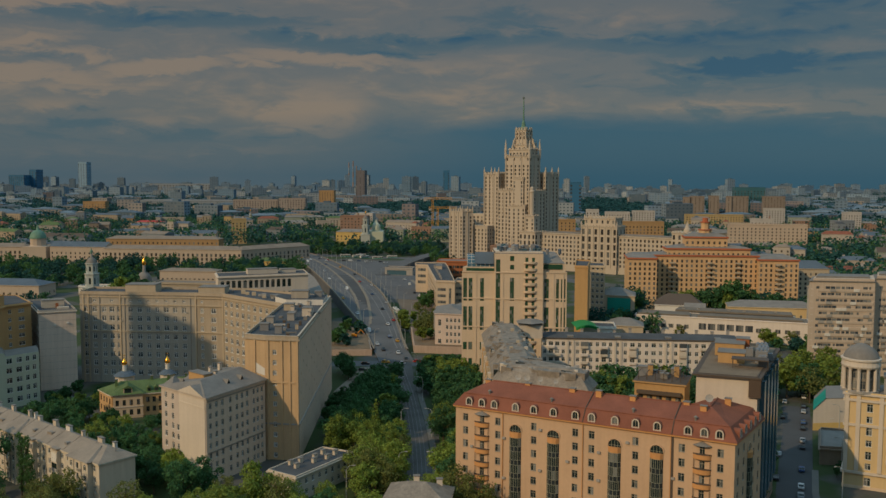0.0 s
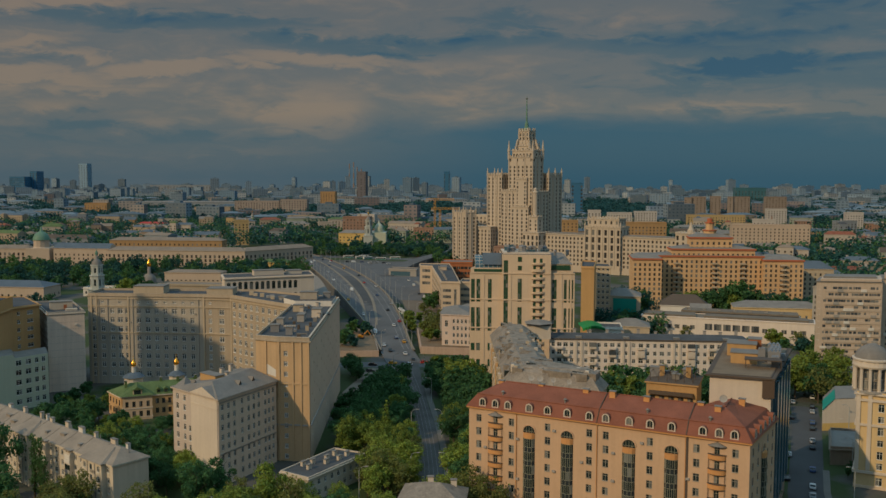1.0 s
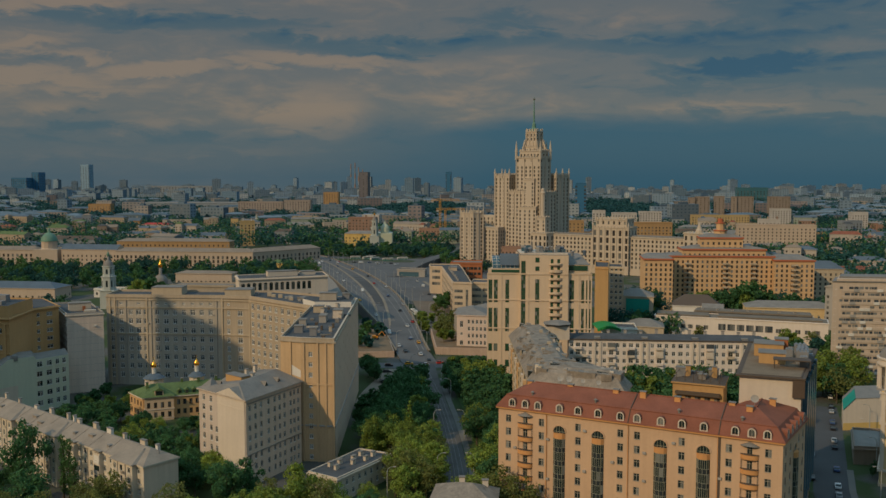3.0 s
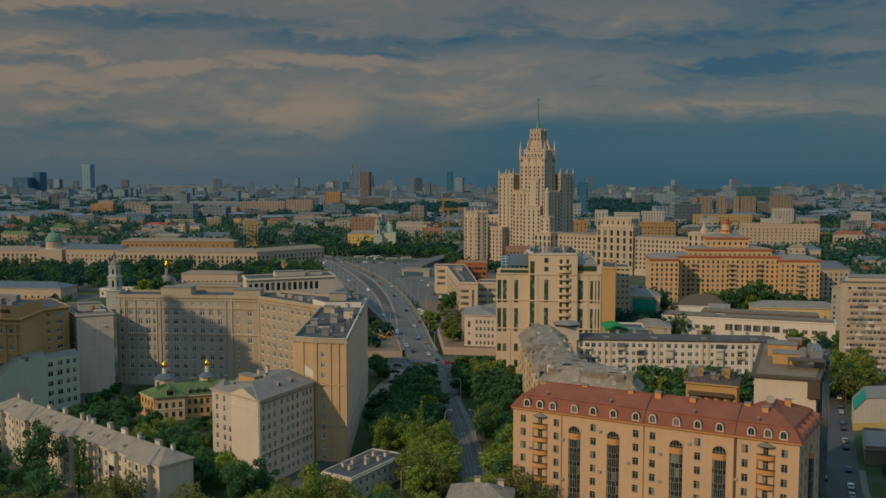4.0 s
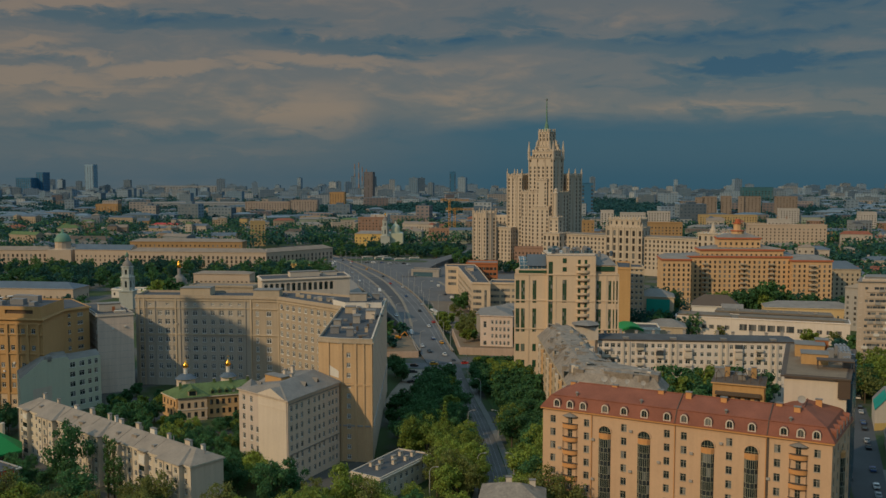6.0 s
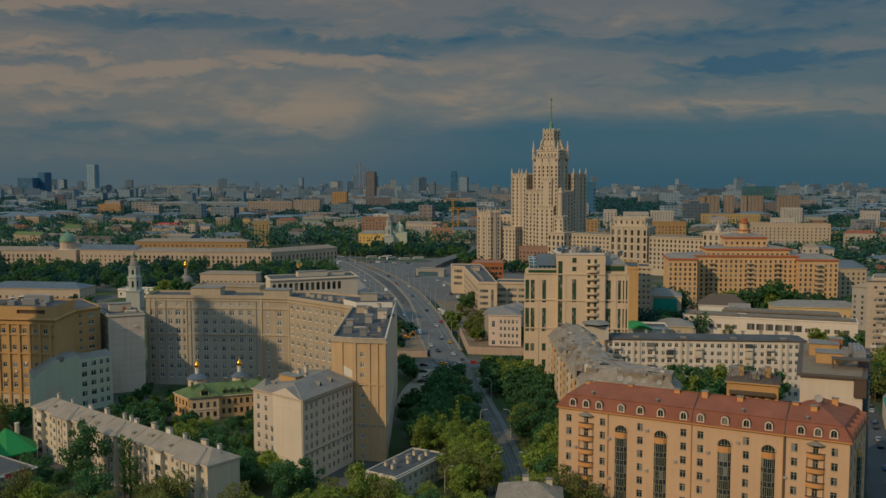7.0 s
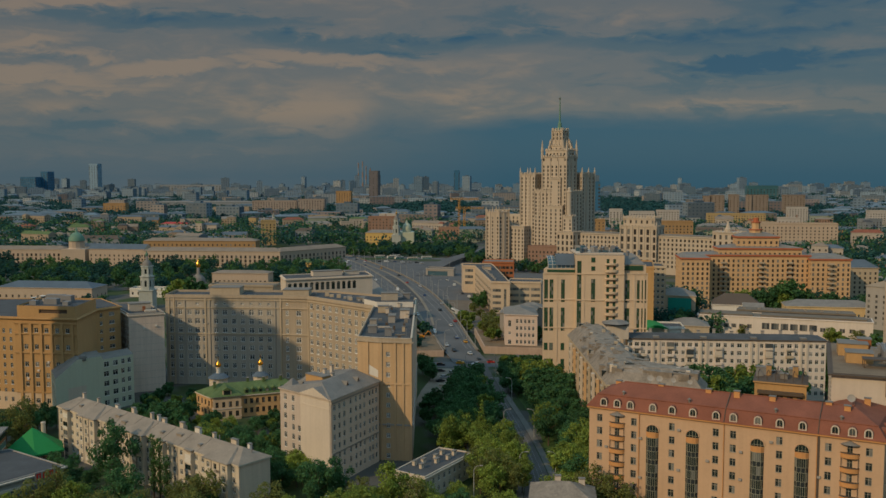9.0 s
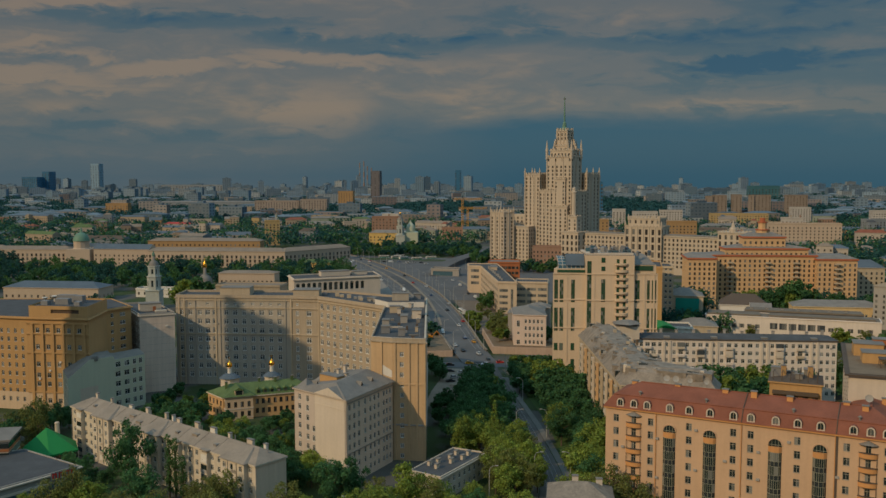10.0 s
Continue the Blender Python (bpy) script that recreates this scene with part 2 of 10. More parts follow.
BRICKBAND = surface("red_cornice", (0.42, 0.13, 0.06), 0.85)
PANEL = surface("panel_concrete", (0.54, 0.46, 0.36), 0.9, 0.12, 1.2, 0.2, 0.45)
TOWER_STONE = surface("pale_tower_stone", (0.49, 0.41, 0.315), 0.85, 0.05, 0.8, 0.13, 0.3)
GOLD = surface("gilded_copper", (0.85, 0.42, 0.06), 0.25, bump=0, metal=1.0, amount=0.1)
COPPER = surface("green_copper", (0.13, 0.235, 0.165), 0.6, bump=0)
METAL = surface("painted_metal", (0.22, 0.22, 0.22), 0.5, bump=0)
BLUEGLASS = surface("blue_glass_cladding", (0.06, 0.12, 0.15), 0.15, bump=0, spec=0.7)
FARBLUE = surface("far_blue_glass", (0.045, 0.145, 0.25), 0.45, 0.01, 0.1, 0.15, bump=0)
YARDROOF = surface("weathered_tan_tin", (0.27, 0.225, 0.175), 0.7, 0.22, 1.4, 0.40, bump=0.04)
TEAL = surface("teal_sheeting", (0.02, 0.25, 0.19), 0.7)
TENTGREEN = surface("green_canvas", (0.022, 0.21, 0.05), 0.7, bump=0.01)
SIGNRED = surface("red_sign", (0.60, 0.03, 0.02), 0.5, bump=0)
STEPROOF = surface("brown_band", (0.34, 0.13, 0.05), 0.7)
ASPHALT = surface("asphalt", (0.112, 0.112, 0.112), 0.9, 0.06, 2.0, 0.4, bump=0.01)
MEDIAN = surface("tan_median_stone", (0.225, 0.19, 0.145), 0.9, 0.12, 2.0, 0.3)
# the blue in this roof colour stands for haze over the town
SLATE = surface("slate_roof", (0.095, 0.125, 0.155), 0.8, 0.1, 1.2, 0.35)
TAN_ROOF = surface("tan_sheet_roof", (0.235, 0.190, 0.145), 0.8, 0.12, 1.2, 0.3)
PAVING = surface("pavement_stone", (0.155, 0.147, 0.13), 0.9, 0.12, 2.0, 0.3)
MIDROAD = surface("dark_asphalt", (0.07, 0.071, 0.072), 0.9, 0.06, 2.0, 0.4, bump=0.01)
BUSLANE = surface("brown_worn_asphalt", (0.165, 0.130, 0.095), 0.9, 0.06, 2.0, 0.4, bump=0.01)
LINE = surface("road_paint", (0.27, 0.265, 0.25), 0.8, amount=0.3, bump=0)
GRASS = surface("lawn", (0.055, 0.095, 0.022), 0.95, 0.12, 2.2, 0.5)
EARTH = surface("bare_earth", (0.185, 0.135, 0.085), 0.95, 0.2, 1.6, 0.4)
BARK = surface("bark", (0.10, 0.075, 0.05), 0.95, 0.6, 4.0, 0.4)
LEAF_A = leaves("leaf_dark", (0.074, 0.172, 0.062))
LEAF_B = leaves("leaf_bright", (0.220, 0.282, 0.050))
# two leaf colours with distance haze painted in as teal
LEAF_HAZED = leaves("leaf_hazed", (0.036, 0.112, 0.086))
LEAF_HAZED_BLUE = leaves("leaf_hazed_blue", (0.030, 0.098, 0.092))
LEAF_MID = leaves("leaf_mid", (0.095, 0.195, 0.055))
LEAF_C = leaves("leaf_olive", (0.185, 0.205, 0.055))
# far walls and roofs: haze put into the base colour as blue
HAZED_WALL = surface("far_walls", (0.185, 0.235, 0.275), 0.9, 0.01, 0.2, 0.35, island=0.45, bump=0)
HAZED_ROOF = surface("far_roofs", (0.105, 0.150, 0.190), 0.8, 0.01, 0.2, 0.4, island=0.4, bump=0)


# ---- mesh building ----
class Shape:
    """Vertices and faces of one mesh, with a material slot for each face."""

    def __init__(self):
        self.v, self.f, self.m = [], [], []

    def face(self, pts, slot=0):
        k = len(self.v)
        self.v.extend(tuple(p) for p in pts)
        self.f.append(tuple(range(k, k + len(pts))))
        self.m.append(slot)

    def prism(self, poly, z0, z1, slot=0, top=True, bottom=False):
        n = len(poly)
        for i in range(n):
            a, b = poly[i], poly[(i + 1) % n]
            self.face(((a[0], a[1], z0), (b[0], b[1], z0), (b[0], b[1], z1), (a[0], a[1], z1)), slot)
        if top:
            self.face([(p[0], p[1], z1) for p in poly], slot)
        if bottom:
            self.face([(p[0], p[1], z0) for p in reversed(poly)], slot)

    def box(self, x0, y0, z0, x1, y1, z1, slot=0):
        self.prism(((x0, y0), (x1, y0), (x1, y1), (x0, y1)), z0, z1, slot, True, True)

    def obox(self, c, u, w, d, z0, z1, slot=0):
        """A box on centre c, w long along u and d deep across it."""
        n = (-u[1], u[0])
        p = [(c[0] + u[0] * a * w / 2 + n[0] * b * d / 2, c[1] + u[1] * a * w / 2 + n[1] * b * d / 2) for a, b in ((-1, -1), (1, -1), (1, 1), (-1, 1))]
        self.prism(p, z0, z1, slot, True, True)

    def lathe(self, cx, cy, profile, n=12, slot=0):
        rings = []
        for r, z in profile:
            rings.append(len(self.v))
            for i in range(n):
                a = 2 * math.pi * (i + 0.5) / n
                self.v.append((cx + r * math.cos(a), cy + r * math.sin(a), z))
        for k0, k1 in zip(rings, rings[1:]):
            for i in range(n):
                j = (i + 1) % n
                self.f.append((k0 + i, k0 + j, k1 + j, k1 + i))
                self.m.append(slot)
        self.f.append(tuple(rings[-1] + i for i in range(n)))
        self.m.append(slot)

    def bar(self, a, b, r0, r1=None, n=5, slot=0):
        a, b = Vector(a), Vector(b)
        r1 = r0 if r1 is None else r1
        d = (b - a).normalized()
        s = d.cross(Vector((0, 0, 1)) if abs(d.z) < 0.9 else Vector((1, 0, 0))).normalized()
        w = d.cross(s)
        k = len(self.v)
        for p, r in ((a, r0), (b, r1)):
            for i in range(n):
                t = 2 * math.pi * i / n
                self.v.append(tuple(p + (s * math.cos(t) + w * math.sin(t)) * r))
        for i in range(n):
            j = (i + 1) % n
            self.f.append((k + i, k + j, k + n + j, k + n + i))
            self.m.append(slot)
        self.f.append(tuple(k + n + i for i in range(n)))
        self.m.append(slot)

    def wall(self, p0, p1, z0, z1, openings=(), depth=0.25, slot=0, glass=None, glass_slot=0):
        """A wall face from p0 to p1, its outside on the right hand, with openings (u, z, w, h) cut in and their reveals."""
        ux, uy = p1[0] - p0[0], p1[1] - p0[1]
        length = math.hypot(ux, uy)
        ux, uy = ux / length, uy / length
        nx, ny = -uy, ux

        def at(u, z, d=0.0):
            return (p0[0] + ux * u + nx * d, p0[1] + uy * u + ny * d, z)
        us = sorted({0.0, length, *(round(o[0] - o[2] / 2, 3) for o in openings), *(round(o[0] + o[2] / 2, 3) for o in openings)})
        rects = [(round(u - w / 2, 3), round(u + w / 2, 3), z - h / 2, z + h / 2) for u, z, w, h in openings]
        for a, b in zip(us, us[1:]):
            mid = (a + b) / 2
            col = sorted((r[2], r[3]) for r in rects if r[0] < mid < r[1])
            z = z0
            for lo, hi in col:
                if lo > z + 1e-4:
                    self.face((at(a, z), at(b, z), at(b, lo), at(a, lo)), slot)
                z = max(z, hi)
            if z < z1 - 1e-4:
                self.face((at(a, z), at(b, z), at(b, z1), at(a, z1)), slot)
        for a, b, lo, hi in rects:
            self.face((at(a, lo), at(b, lo), at(b, lo, depth), at(a, lo, depth)), slot)
            self.face((at(a, hi, depth), at(b, hi, depth), at(b, hi), at(a, hi)), slot)
            self.face((at(a, lo), at(a, lo, depth), at(a, hi, depth), at(a, hi)), slot)
            self.face((at(b, lo, depth), at(b, lo), at(b, hi), at(b, hi, depth)), slot)
            if glass is not None:
                glass.face((at(a, lo, depth), at(b, lo, depth), at(b, hi, depth), at(a, hi, depth)), glass_slot)

    def mesh(self, name, mats, smooth=False):
        me = bpy.data.meshes.new(name)
        me.from_pydata(self.v, [], self.f)
        for m in (mats if isinstance(mats, (list, tuple)) else [mats]):
            me.materials.append(m)
        me.polygons.foreach_set("material_index", self.m)
        if smooth:
            me.polygons.foreach_set("use_smooth", [True] * len(self.f))
        me.update()
        return me


def thing(name, label, category, base=(0, 0, 0), group="", kind=""):
    ob = new(name)
    ob.location = base
    ob.empty_display_size = 0.5
    return tagged(ob, label, category, group, kind)


def part(name, shape, mats, parent, label="", smooth=False, kind=""):
    """One mesh object in world coordinates under a thing or a part."""
    me = shape.mesh(name, mats, smooth) if isinstance(shape, Shape) else shape
    ob = new(name, me)
    if parent is not None:
        ob.parent = parent
        p, shift = parent, Vector()
        while p:
            shift += p.location
            p = p.parent
        ob.location = -shift
    return tagged(ob, label, kind=kind)


WINDOWS = {}


def window_meshes(w, h, style, frame_mat, glass_mat):
    """Frame and pane of one window, x along the wall, y into it, z up from the middle."""
    key = (round(w, 2), round(h, 2), style, frame_mat.name, glass_mat.name)
    if key not in WINDOWS:
        s, t = Shape(), 0.19 if style == "cross" else 0.085
        for x0, x1, z0, z1 in ((-w / 2, -w / 2 + t, -h / 2, h / 2), (w / 2 - t, w / 2, -h / 2, h / 2), (-w / 2 + t, w / 2 - t, -h / 2, -h / 2 + t), (-w / 2 + t, w / 2 - t, h / 2 - t, h / 2)):
            s.box(x0, 0.12, z0, x1, 0.20, z1)
        bars = {"one": 1, "two": 2, "pair": 1, "strip": 1, "plain": 0, "cross": 1}[style]
        for i in range(bars):
            x = -w / 2 + w * (i + 1) / (bars + 1)
            m = 0.08 if style == "cross" else 0.04
            s.box(x - m, 0.125, -h / 2 + t, x + m, 0.195, h / 2 - t)
        if style in ("one", "two", "cross"):
            s.box(-w / 2 + t, 0.13, h * 0.18, w / 2 - t, 0.19, h * 0.18 + (0.13 if style == "cross" else 0.07))
        if style == "strip":
            k = max(1, int(h / 1.75))
            for i in range(1, k):
                z = -h / 2 + h * i / k
                s.box(-w / 2 + t, 0.13, z - 0.05, w / 2 - t, 0.19, z + 0.05)
        if style != "strip":
            s.box(-w / 2 - 0.06, -0.08, -h / 2 - 0.07, w / 2 + 0.06, 0.12, -h / 2)
        g = Shape()
        k = max(1, int(h / 1.75)) if style == "strip" else 1
        for i in range(k):
            for j in range(bars + 1):
                x0, x1 = -w / 2 + w * j / (bars + 1), -w / 2 + w * (j + 1) / (bars + 1)
                g.face(((x0, 0.16, -h / 2 + h * i / k), (x1, 0.16, -h / 2 + h * i / k), (x1, 0.16, -h / 2 + h * (i + 1) / k), (x0, 0.16, -h / 2 + h * (i + 1) / k)))
        both = Shape()
        both.v, both.f, both.m = s.v + g.v, s.f + [tuple(i + len(s.v) for i in f) for f in g.f], s.m + [1] * len(g.f)
        WINDOWS[key] = (s.mesh("window_frame", frame_mat), g.mesh("pane", glass_mat), both.mesh("window", [frame_mat, glass_mat]))
    return WINDOWS[key]


def window(parent, p0, u, at_u, z, w, h, style="one", frame_mat=None, glass_mat=None, near=False):
    fr, gl, both = window_meshes(w, h, style, frame_mat or FRAME, glass_mat or GLASS)
    ob = new("window", fr if near else both)
    ob.matrix_world = Matrix.Translation((p0[0] + u[0] * at_u, p0[1] + u[1] * at_u, z)) @ Matrix.Rotation(math.atan2(u[1], u[0]), 4, "Z")
    m = ob.matrix_world.copy()
    ob.parent = parent
    shift, p = Vector(), parent
    while p:
        shift += p.location
        p = p.parent
    ob.matrix_basis = Matrix.Translation(-shift) @ m
    if near:
        pane = new("pane", gl)
        pane.parent = ob
    return ob


def spread(length, n, margin=1.6):
    """n places evenly along a wall."""
    if n == 1:
        return [length / 2]
    return [margin + (length - 2 * margin) * i / (n - 1) for i in range(n)]


def grid(length, n, z_first, storey, rows, w, h, margin=1.8, skip=()):
    return [(u, z_first + storey * r, w, h) for i, u in enumerate(spread(length, n, margin)) for r in range(rows) if (i, r) not in skip]


def side(a, b):
    length = math.hypot(b[0] - a[0], b[1] - a[1])
    return length, ((b[0] - a[0]) / length, (b[1] - a[1]) / length)


def inset(poly, d):
    """The polygon moved inwards by d (counter-clockwise order)."""
    out, n = [], len(poly)
    for i in range(n):
        a, b, c = poly[i - 1], poly[i], poly[(i + 1) % n]
        _, u = side(a, b)
        _, v = side(b, c)
        n1, n2 = (-u[1], u[0]), (-v[1], v[0])
        k = 1 + n1[0] * n2[0] + n1[1] * n2[1]
        out.append((b[0] + d * (n1[0] + n2[0]) / k, b[1] + d * (n1[1] + n2[1]) / k))
    return out


FOOT = []


def house(name, label, poly, z1, wall_mat, faces=None, z0=0.0, roof="flat", roof_mat=None, roof_h=3.0, near=False, style="one", frame_mat=None, glass_mat=None, joined=False,
          cornice=0.5, cornice_mat=None, category="building", parapet=0.9, group="", parapet_mat=None):
    """A building on a counter-clockwise plan. faces: wall number to openings (u, z, w, h)."""
    faces = faces or {}
    FOOT.append(poly)
    cx, cy = sum(p[0] for p in poly) / len(poly), sum(p[1] for p in poly) / len(poly)
    root = thing(name, label, category, (cx, cy, z0), group)
    s, g = Shape(), Shape()
    for i in range(len(poly)):
        a, b = poly[i], poly[(i + 1) % len(poly)]
        s.wall(a, b, z0, z1, faces.get(i, ()), 0.25, 0, g if joined else None)
    part("wall", s, wall_mat, root)
    if joined:
        if g.f:
            part("glazing", g, glass_mat or FAR_GLASS, root, "rows of dark windows", kind="stuff")
    else:
        for i, ops in faces.items():
            _, u = side(poly[i], poly[(i + 1) % len(poly)])
            for o in ops:
                st = "strip" if o[3] > 4 else style
                window(root, poly[i], u, o[0], o[1], o[2], o[3], st, frame_mat, glass_mat, near)
    if cornice:
        c = Shape()
        outer = inset(poly, -cornice)
        c.prism(outer, z1 + 0.003, z1 + 0.45, 0, True, True)
        part("cornice", c, cornice_mat or wall_mat, root)
    zt = z1 + (0.45 if cornice else 0.003)
    r = Shape()
    if roof == "flat":
        inner = inset(poly, 0.35)
        n = len(poly)
        for i in range(n):
            j = (i + 1) % n
            for p, q, za, zb in ((poly[i], poly[j], zt, zt + parapet),):
                r.face(((p[0], p[1], za), (q[0], q[1], za), (q[0], q[1], zb), (p[0], p[1], zb)), 1)
            p, q = inner[i], inner[j]
            r.face(((q[0], q[1], zt + 0.1), (p[0], p[1], zt + 0.1), (p[0], p[1], zt + parapet), (q[0], q[1], zt + parapet)), 1)
            r.face(((poly[i][0], poly[i][1], zt + parapet), (poly[j][0], poly[j][1], zt + parapet), (q[0], q[1], zt + parapet), (p[0], p[1], zt + parapet)), 1)
        r.face([(p[0], p[1], zt + 0.1) for p in inner], 0)
        part("roof", r, [roof_mat or ROOF_TAR, parapet_mat or wall_mat], root)
    elif roof == "hip" or roof == "gable":
        # a four-cornered plan; the ridge runs along the longer side
        q = inset(poly, -0.5)
        l0, _ = side(q[0], q[1])
        l1, _ = side(q[1], q[2])
        if l0 < l1:
            q = q[1:] + q[:1]
        short = min(l0, l1)
        e0, e1 = (Vector(q[0]) + Vector(q[3])) / 2, (Vector(q[1]) + Vector(q[2])) / 2
        d = (e1 - e0).normalized() * (short * 0.45 if roof == "hip" else 0.0)
        e0, e1 = e0 + d, e1 - d
        Z, zr = zt, zt + roof_h
        A, B, C, D = [(p[0], p[1], Z) for p in q]
        E, F = (e0.x, e0.y, zr), (e1.x, e1.y, zr)
        r.face((A, B, F, E), 0), r.face((C, D, E, F), 0)
        r.face((B, C, F), 0 if roof == "hip" else 1), r.face((D, A, E), 0 if roof == "hip" else 1)
        r.face((D, C, B, A), 0)
        part("roof", r, [roof_mat or ROOF_TIN, wall_mat], root)
    return root


def roof_box(root, c, u, w, d, z0, z1, mat, name="roof_house", cap=True):
    s = Shape()
    s.obox(c, u, w, d, z0, z1, 0)
    if cap:
        s.obox(c, u, w + 0.4, d + 0.4, z1 + 0.003, z1 + 0.22, 1)
    return part(name, s, [mat, ROOF_TIN], root)


def chimney(root, x, y, z0, z1, u, mat, w=0.9, d=0.7):
    s = Shape()
    s.obox((x, y), u, w, d, z0, z1, 0)
    s.obox((x, y), u, w + 0.3, d + 0.3, z1 + 0.003, z1 + 0.18, 1)
    return part("chimney", s, [mat, ROOF_TIN], root)


def lerp(a, b, t):
    return (a[0] + (b[0] - a[0]) * t, a[1] + (b[1] - a[1]) * t)


# worn walls, their base colours also darkened for cloud shade and cooled for haze
WORN_DIM = {name: surface("worn_" + name, color, 0.9, 0.06, 0.8, 0.3, 0.4) for name, color in (("cream", (0.42, 0.37, 0.31)), ("white", (0.44, 0.41, 0.375)), ("sand", (0.36, 0.295, 0.215)), ("yellow", (0.42, 0.31, 0.15)), ("ochre", (0.36, 0.23, 0.11)), ("grey", (0.225, 0.25, 0.27)), ("brick", (0.29, 0.185, 0.135)), ("green", (0.28, 0.31, 0.25)), ("brown", (0.25, 0.20, 0.155)))}

# ---- ground and roads ----
def sheet(name, label, poly, z, mat, category="ground", thick=0.0):
    s = Shape()
    if thick:
        s.prism(poly, z - thick, z)
    else:
        s.face([(p[0], p[1], z) for p in poly])
    ob = new(name, s.mesh(name, mat))
    return tagged(ob, label, category, kind="structure")


def ground_material():
    m = surface("city_ground", (0.095, 0.092, 0.082), 0.95, 0.05, 1.2, 0.4)
    t = m.node_tree
    b = t.nodes["Principled BSDF"]
    old = b.inputs["Base Color"].links[0].from_socket
    co = t.nodes.new("ShaderNodeTexCoord").outputs["Object"]
    n = t.nodes.new("ShaderNodeTexNoise")
    n.inputs["Scale"].default_value, n.inputs["Detail"].default_value = 0.025, 6
    t.links.new(co, n.inputs["Vector"])
    r = t.nodes.new("ShaderNodeValToRGB")
    r.color_ramp.elements[0].position, r.color_ramp.elements[1].position = 0.44, 0.52
    t.links.new(n.outputs["Fac"], r.inputs[0])
    mx = t.nodes.new("ShaderNodeMix")
    mx.data_type = "RGBA"
    t.links.new(r.outputs[0], mx.inputs[0])
    t.links.new(old, mx.inputs[6])
    mx.inputs[7].default_value = (0.040, 0.062, 0.018, 1)
    t.links.new(mx.outputs[2], b.inputs["Base Color"])
    return m


sheet("ground", "city ground of worn asphalt yards and grass", ((-26000, -2500), (26000, -2500), (26000, 40000), (-26000, 40000)), 0.0, ground_material())


def strip(name, label, line, width, mat, lift, category="road", thick=0.1):
    """A ribbon along a line of (x, y, z) or (x, y, z, width)."""
    s, n = Shape(), len(line)
    L, R = [], []
    for i in range(n):
        a, b = line[max(i - 1, 0)], line[min(i + 1, n - 1)]
        _, u = side(a, b)
        w = (line[i][3] if len(line[i]) > 3 else width) / 2
        L.append((line[i][0] - u[1] * w, line[i][1] + u[0] * w, line[i][2] + lift))
        R.append((line[i][0] + u[1] * w, line[i][1] - u[0] * w, line[i][2] + lift))
    for i in range(n - 1):
        s.face((R[i], R[i + 1], L[i + 1], L[i]))
        for e in (L, R):
            s.face((e[i], e[i + 1], (*e[i + 1][:2], e[i + 1][2] - thick), (*e[i][:2], e[i][2] - thick)))
    ob = new(name, s.mesh(name, mat))
    return tagged(ob, label, category, kind="structure")


def curve(points, steps=8):
    """Catmull-Rom through the points, each (x, y, z, width)."""
    P = [np.array(p, float) for p in points]
    P = [2 * P[0] - P[1]] + P + [2 * P[-1] - P[-2]]
    out = []
    for i in range(1, len(P) - 2):
        for k in range(steps):
            t = k / steps
            a, b, c, d = P[i - 1:i + 3]
            out.append(tuple(0.5 * (2 * b + (c - a) * t + (2 * a - 5 * b + 4 * c - d) * t * t + (3 * b - a - 3 * c + d) * t ** 3)))
    out.append(tuple(P[-2]))
    return out


AVENUE_ASPHALT = surface("patched_asphalt", (0.105, 0.098, 0.090), 0.9, 0.09, 1.2, 0.55, bump=0.01)
AVENUE = curve(((-42, 205, 0, 8), (-27, 222, 0, 8), (-14, 246, 0, 8), (-8.6, 275, 0, 8), (-9.0, 305, 0, 8), (-11.8, 347, 0, 8), (-16.2, 395, 0, 8), (-24.5, 462, 0, 15)))
BRIDGE = curve(((-24.5, 462, 0.2, 18), (-31.4, 500, 2.2, 18.6), (-38.7, 545, 4.6, 22), (-49.2, 600, 6.4, 28.6), (-67, 690, 7.4, 36), (-93.2, 800, 7.4, 38), (-128.7, 930, 6, 35), (-162, 1040, 3.5, 32), (-205, 1160, 0.2, 30)))


def deck_z(y):
    """Height of the bridge road at a distance ahead."""
    for a, b in zip(BRIDGE, BRIDGE[1:]):
        if a[1] <= y <= b[1]:
            return a[2] + (b[2] - a[2]) * (y - a[1]) / (b[1] - a[1])
    return 0.2


def on_deck(*points):
    return [(p[0], p[1], deck_z(p[1]), p[3]) for p in curve([(x, y, 0, w) for x, y, w in points])]


strip("road", "grey-brown asphalt avenue with tram rails between trees", AVENUE, 10, AVENUE_ASPHALT, 0.06)
strip("road_bridge", "wide asphalt approach rising to the river bridge", BRIDGE, 30, ASPHALT, 0.06, thick=9.0)
strip("pavement", "stone pavement beside the avenue", [(p[0] - p[3] / 2 - 1.4, p[1], 0) for p in AVENUE[:-4]], 2.2, PAVING, 0.16, "pavement", 0.16)
strip("pavement", "stone pavement beside the avenue", [(p[0] + p[3] / 2 + 1.4, p[1], 0) for p in AVENUE[:-4]], 2.2, PAVING, 0.16, "pavement", 0.16)
strip("verge", "worn earth verge beside the avenue", [(-1.5, 395, 0), (-6, 420, 0), (-11, 446, 0)], 6, EARTH, 0.05, "verge", 0.05)
strip("lawn_strip", "grass strip along the avenue", [(p[0] + 14, p[1], 0) for p in AVENUE[32:-5]], 9, GRASS, 0.05, "lawn", 0.05)
for off, wd in ((-1.9, 0.09), (-0.5, 0.09), (0.9, 0.09), (2.3, 0.09)):
    strip("tram_rail", "steel tram rail set in the asphalt", [(p[0] + off, p[1], 0) for p in AVENUE], wd, METAL, 0.075, "rail", 0.02)
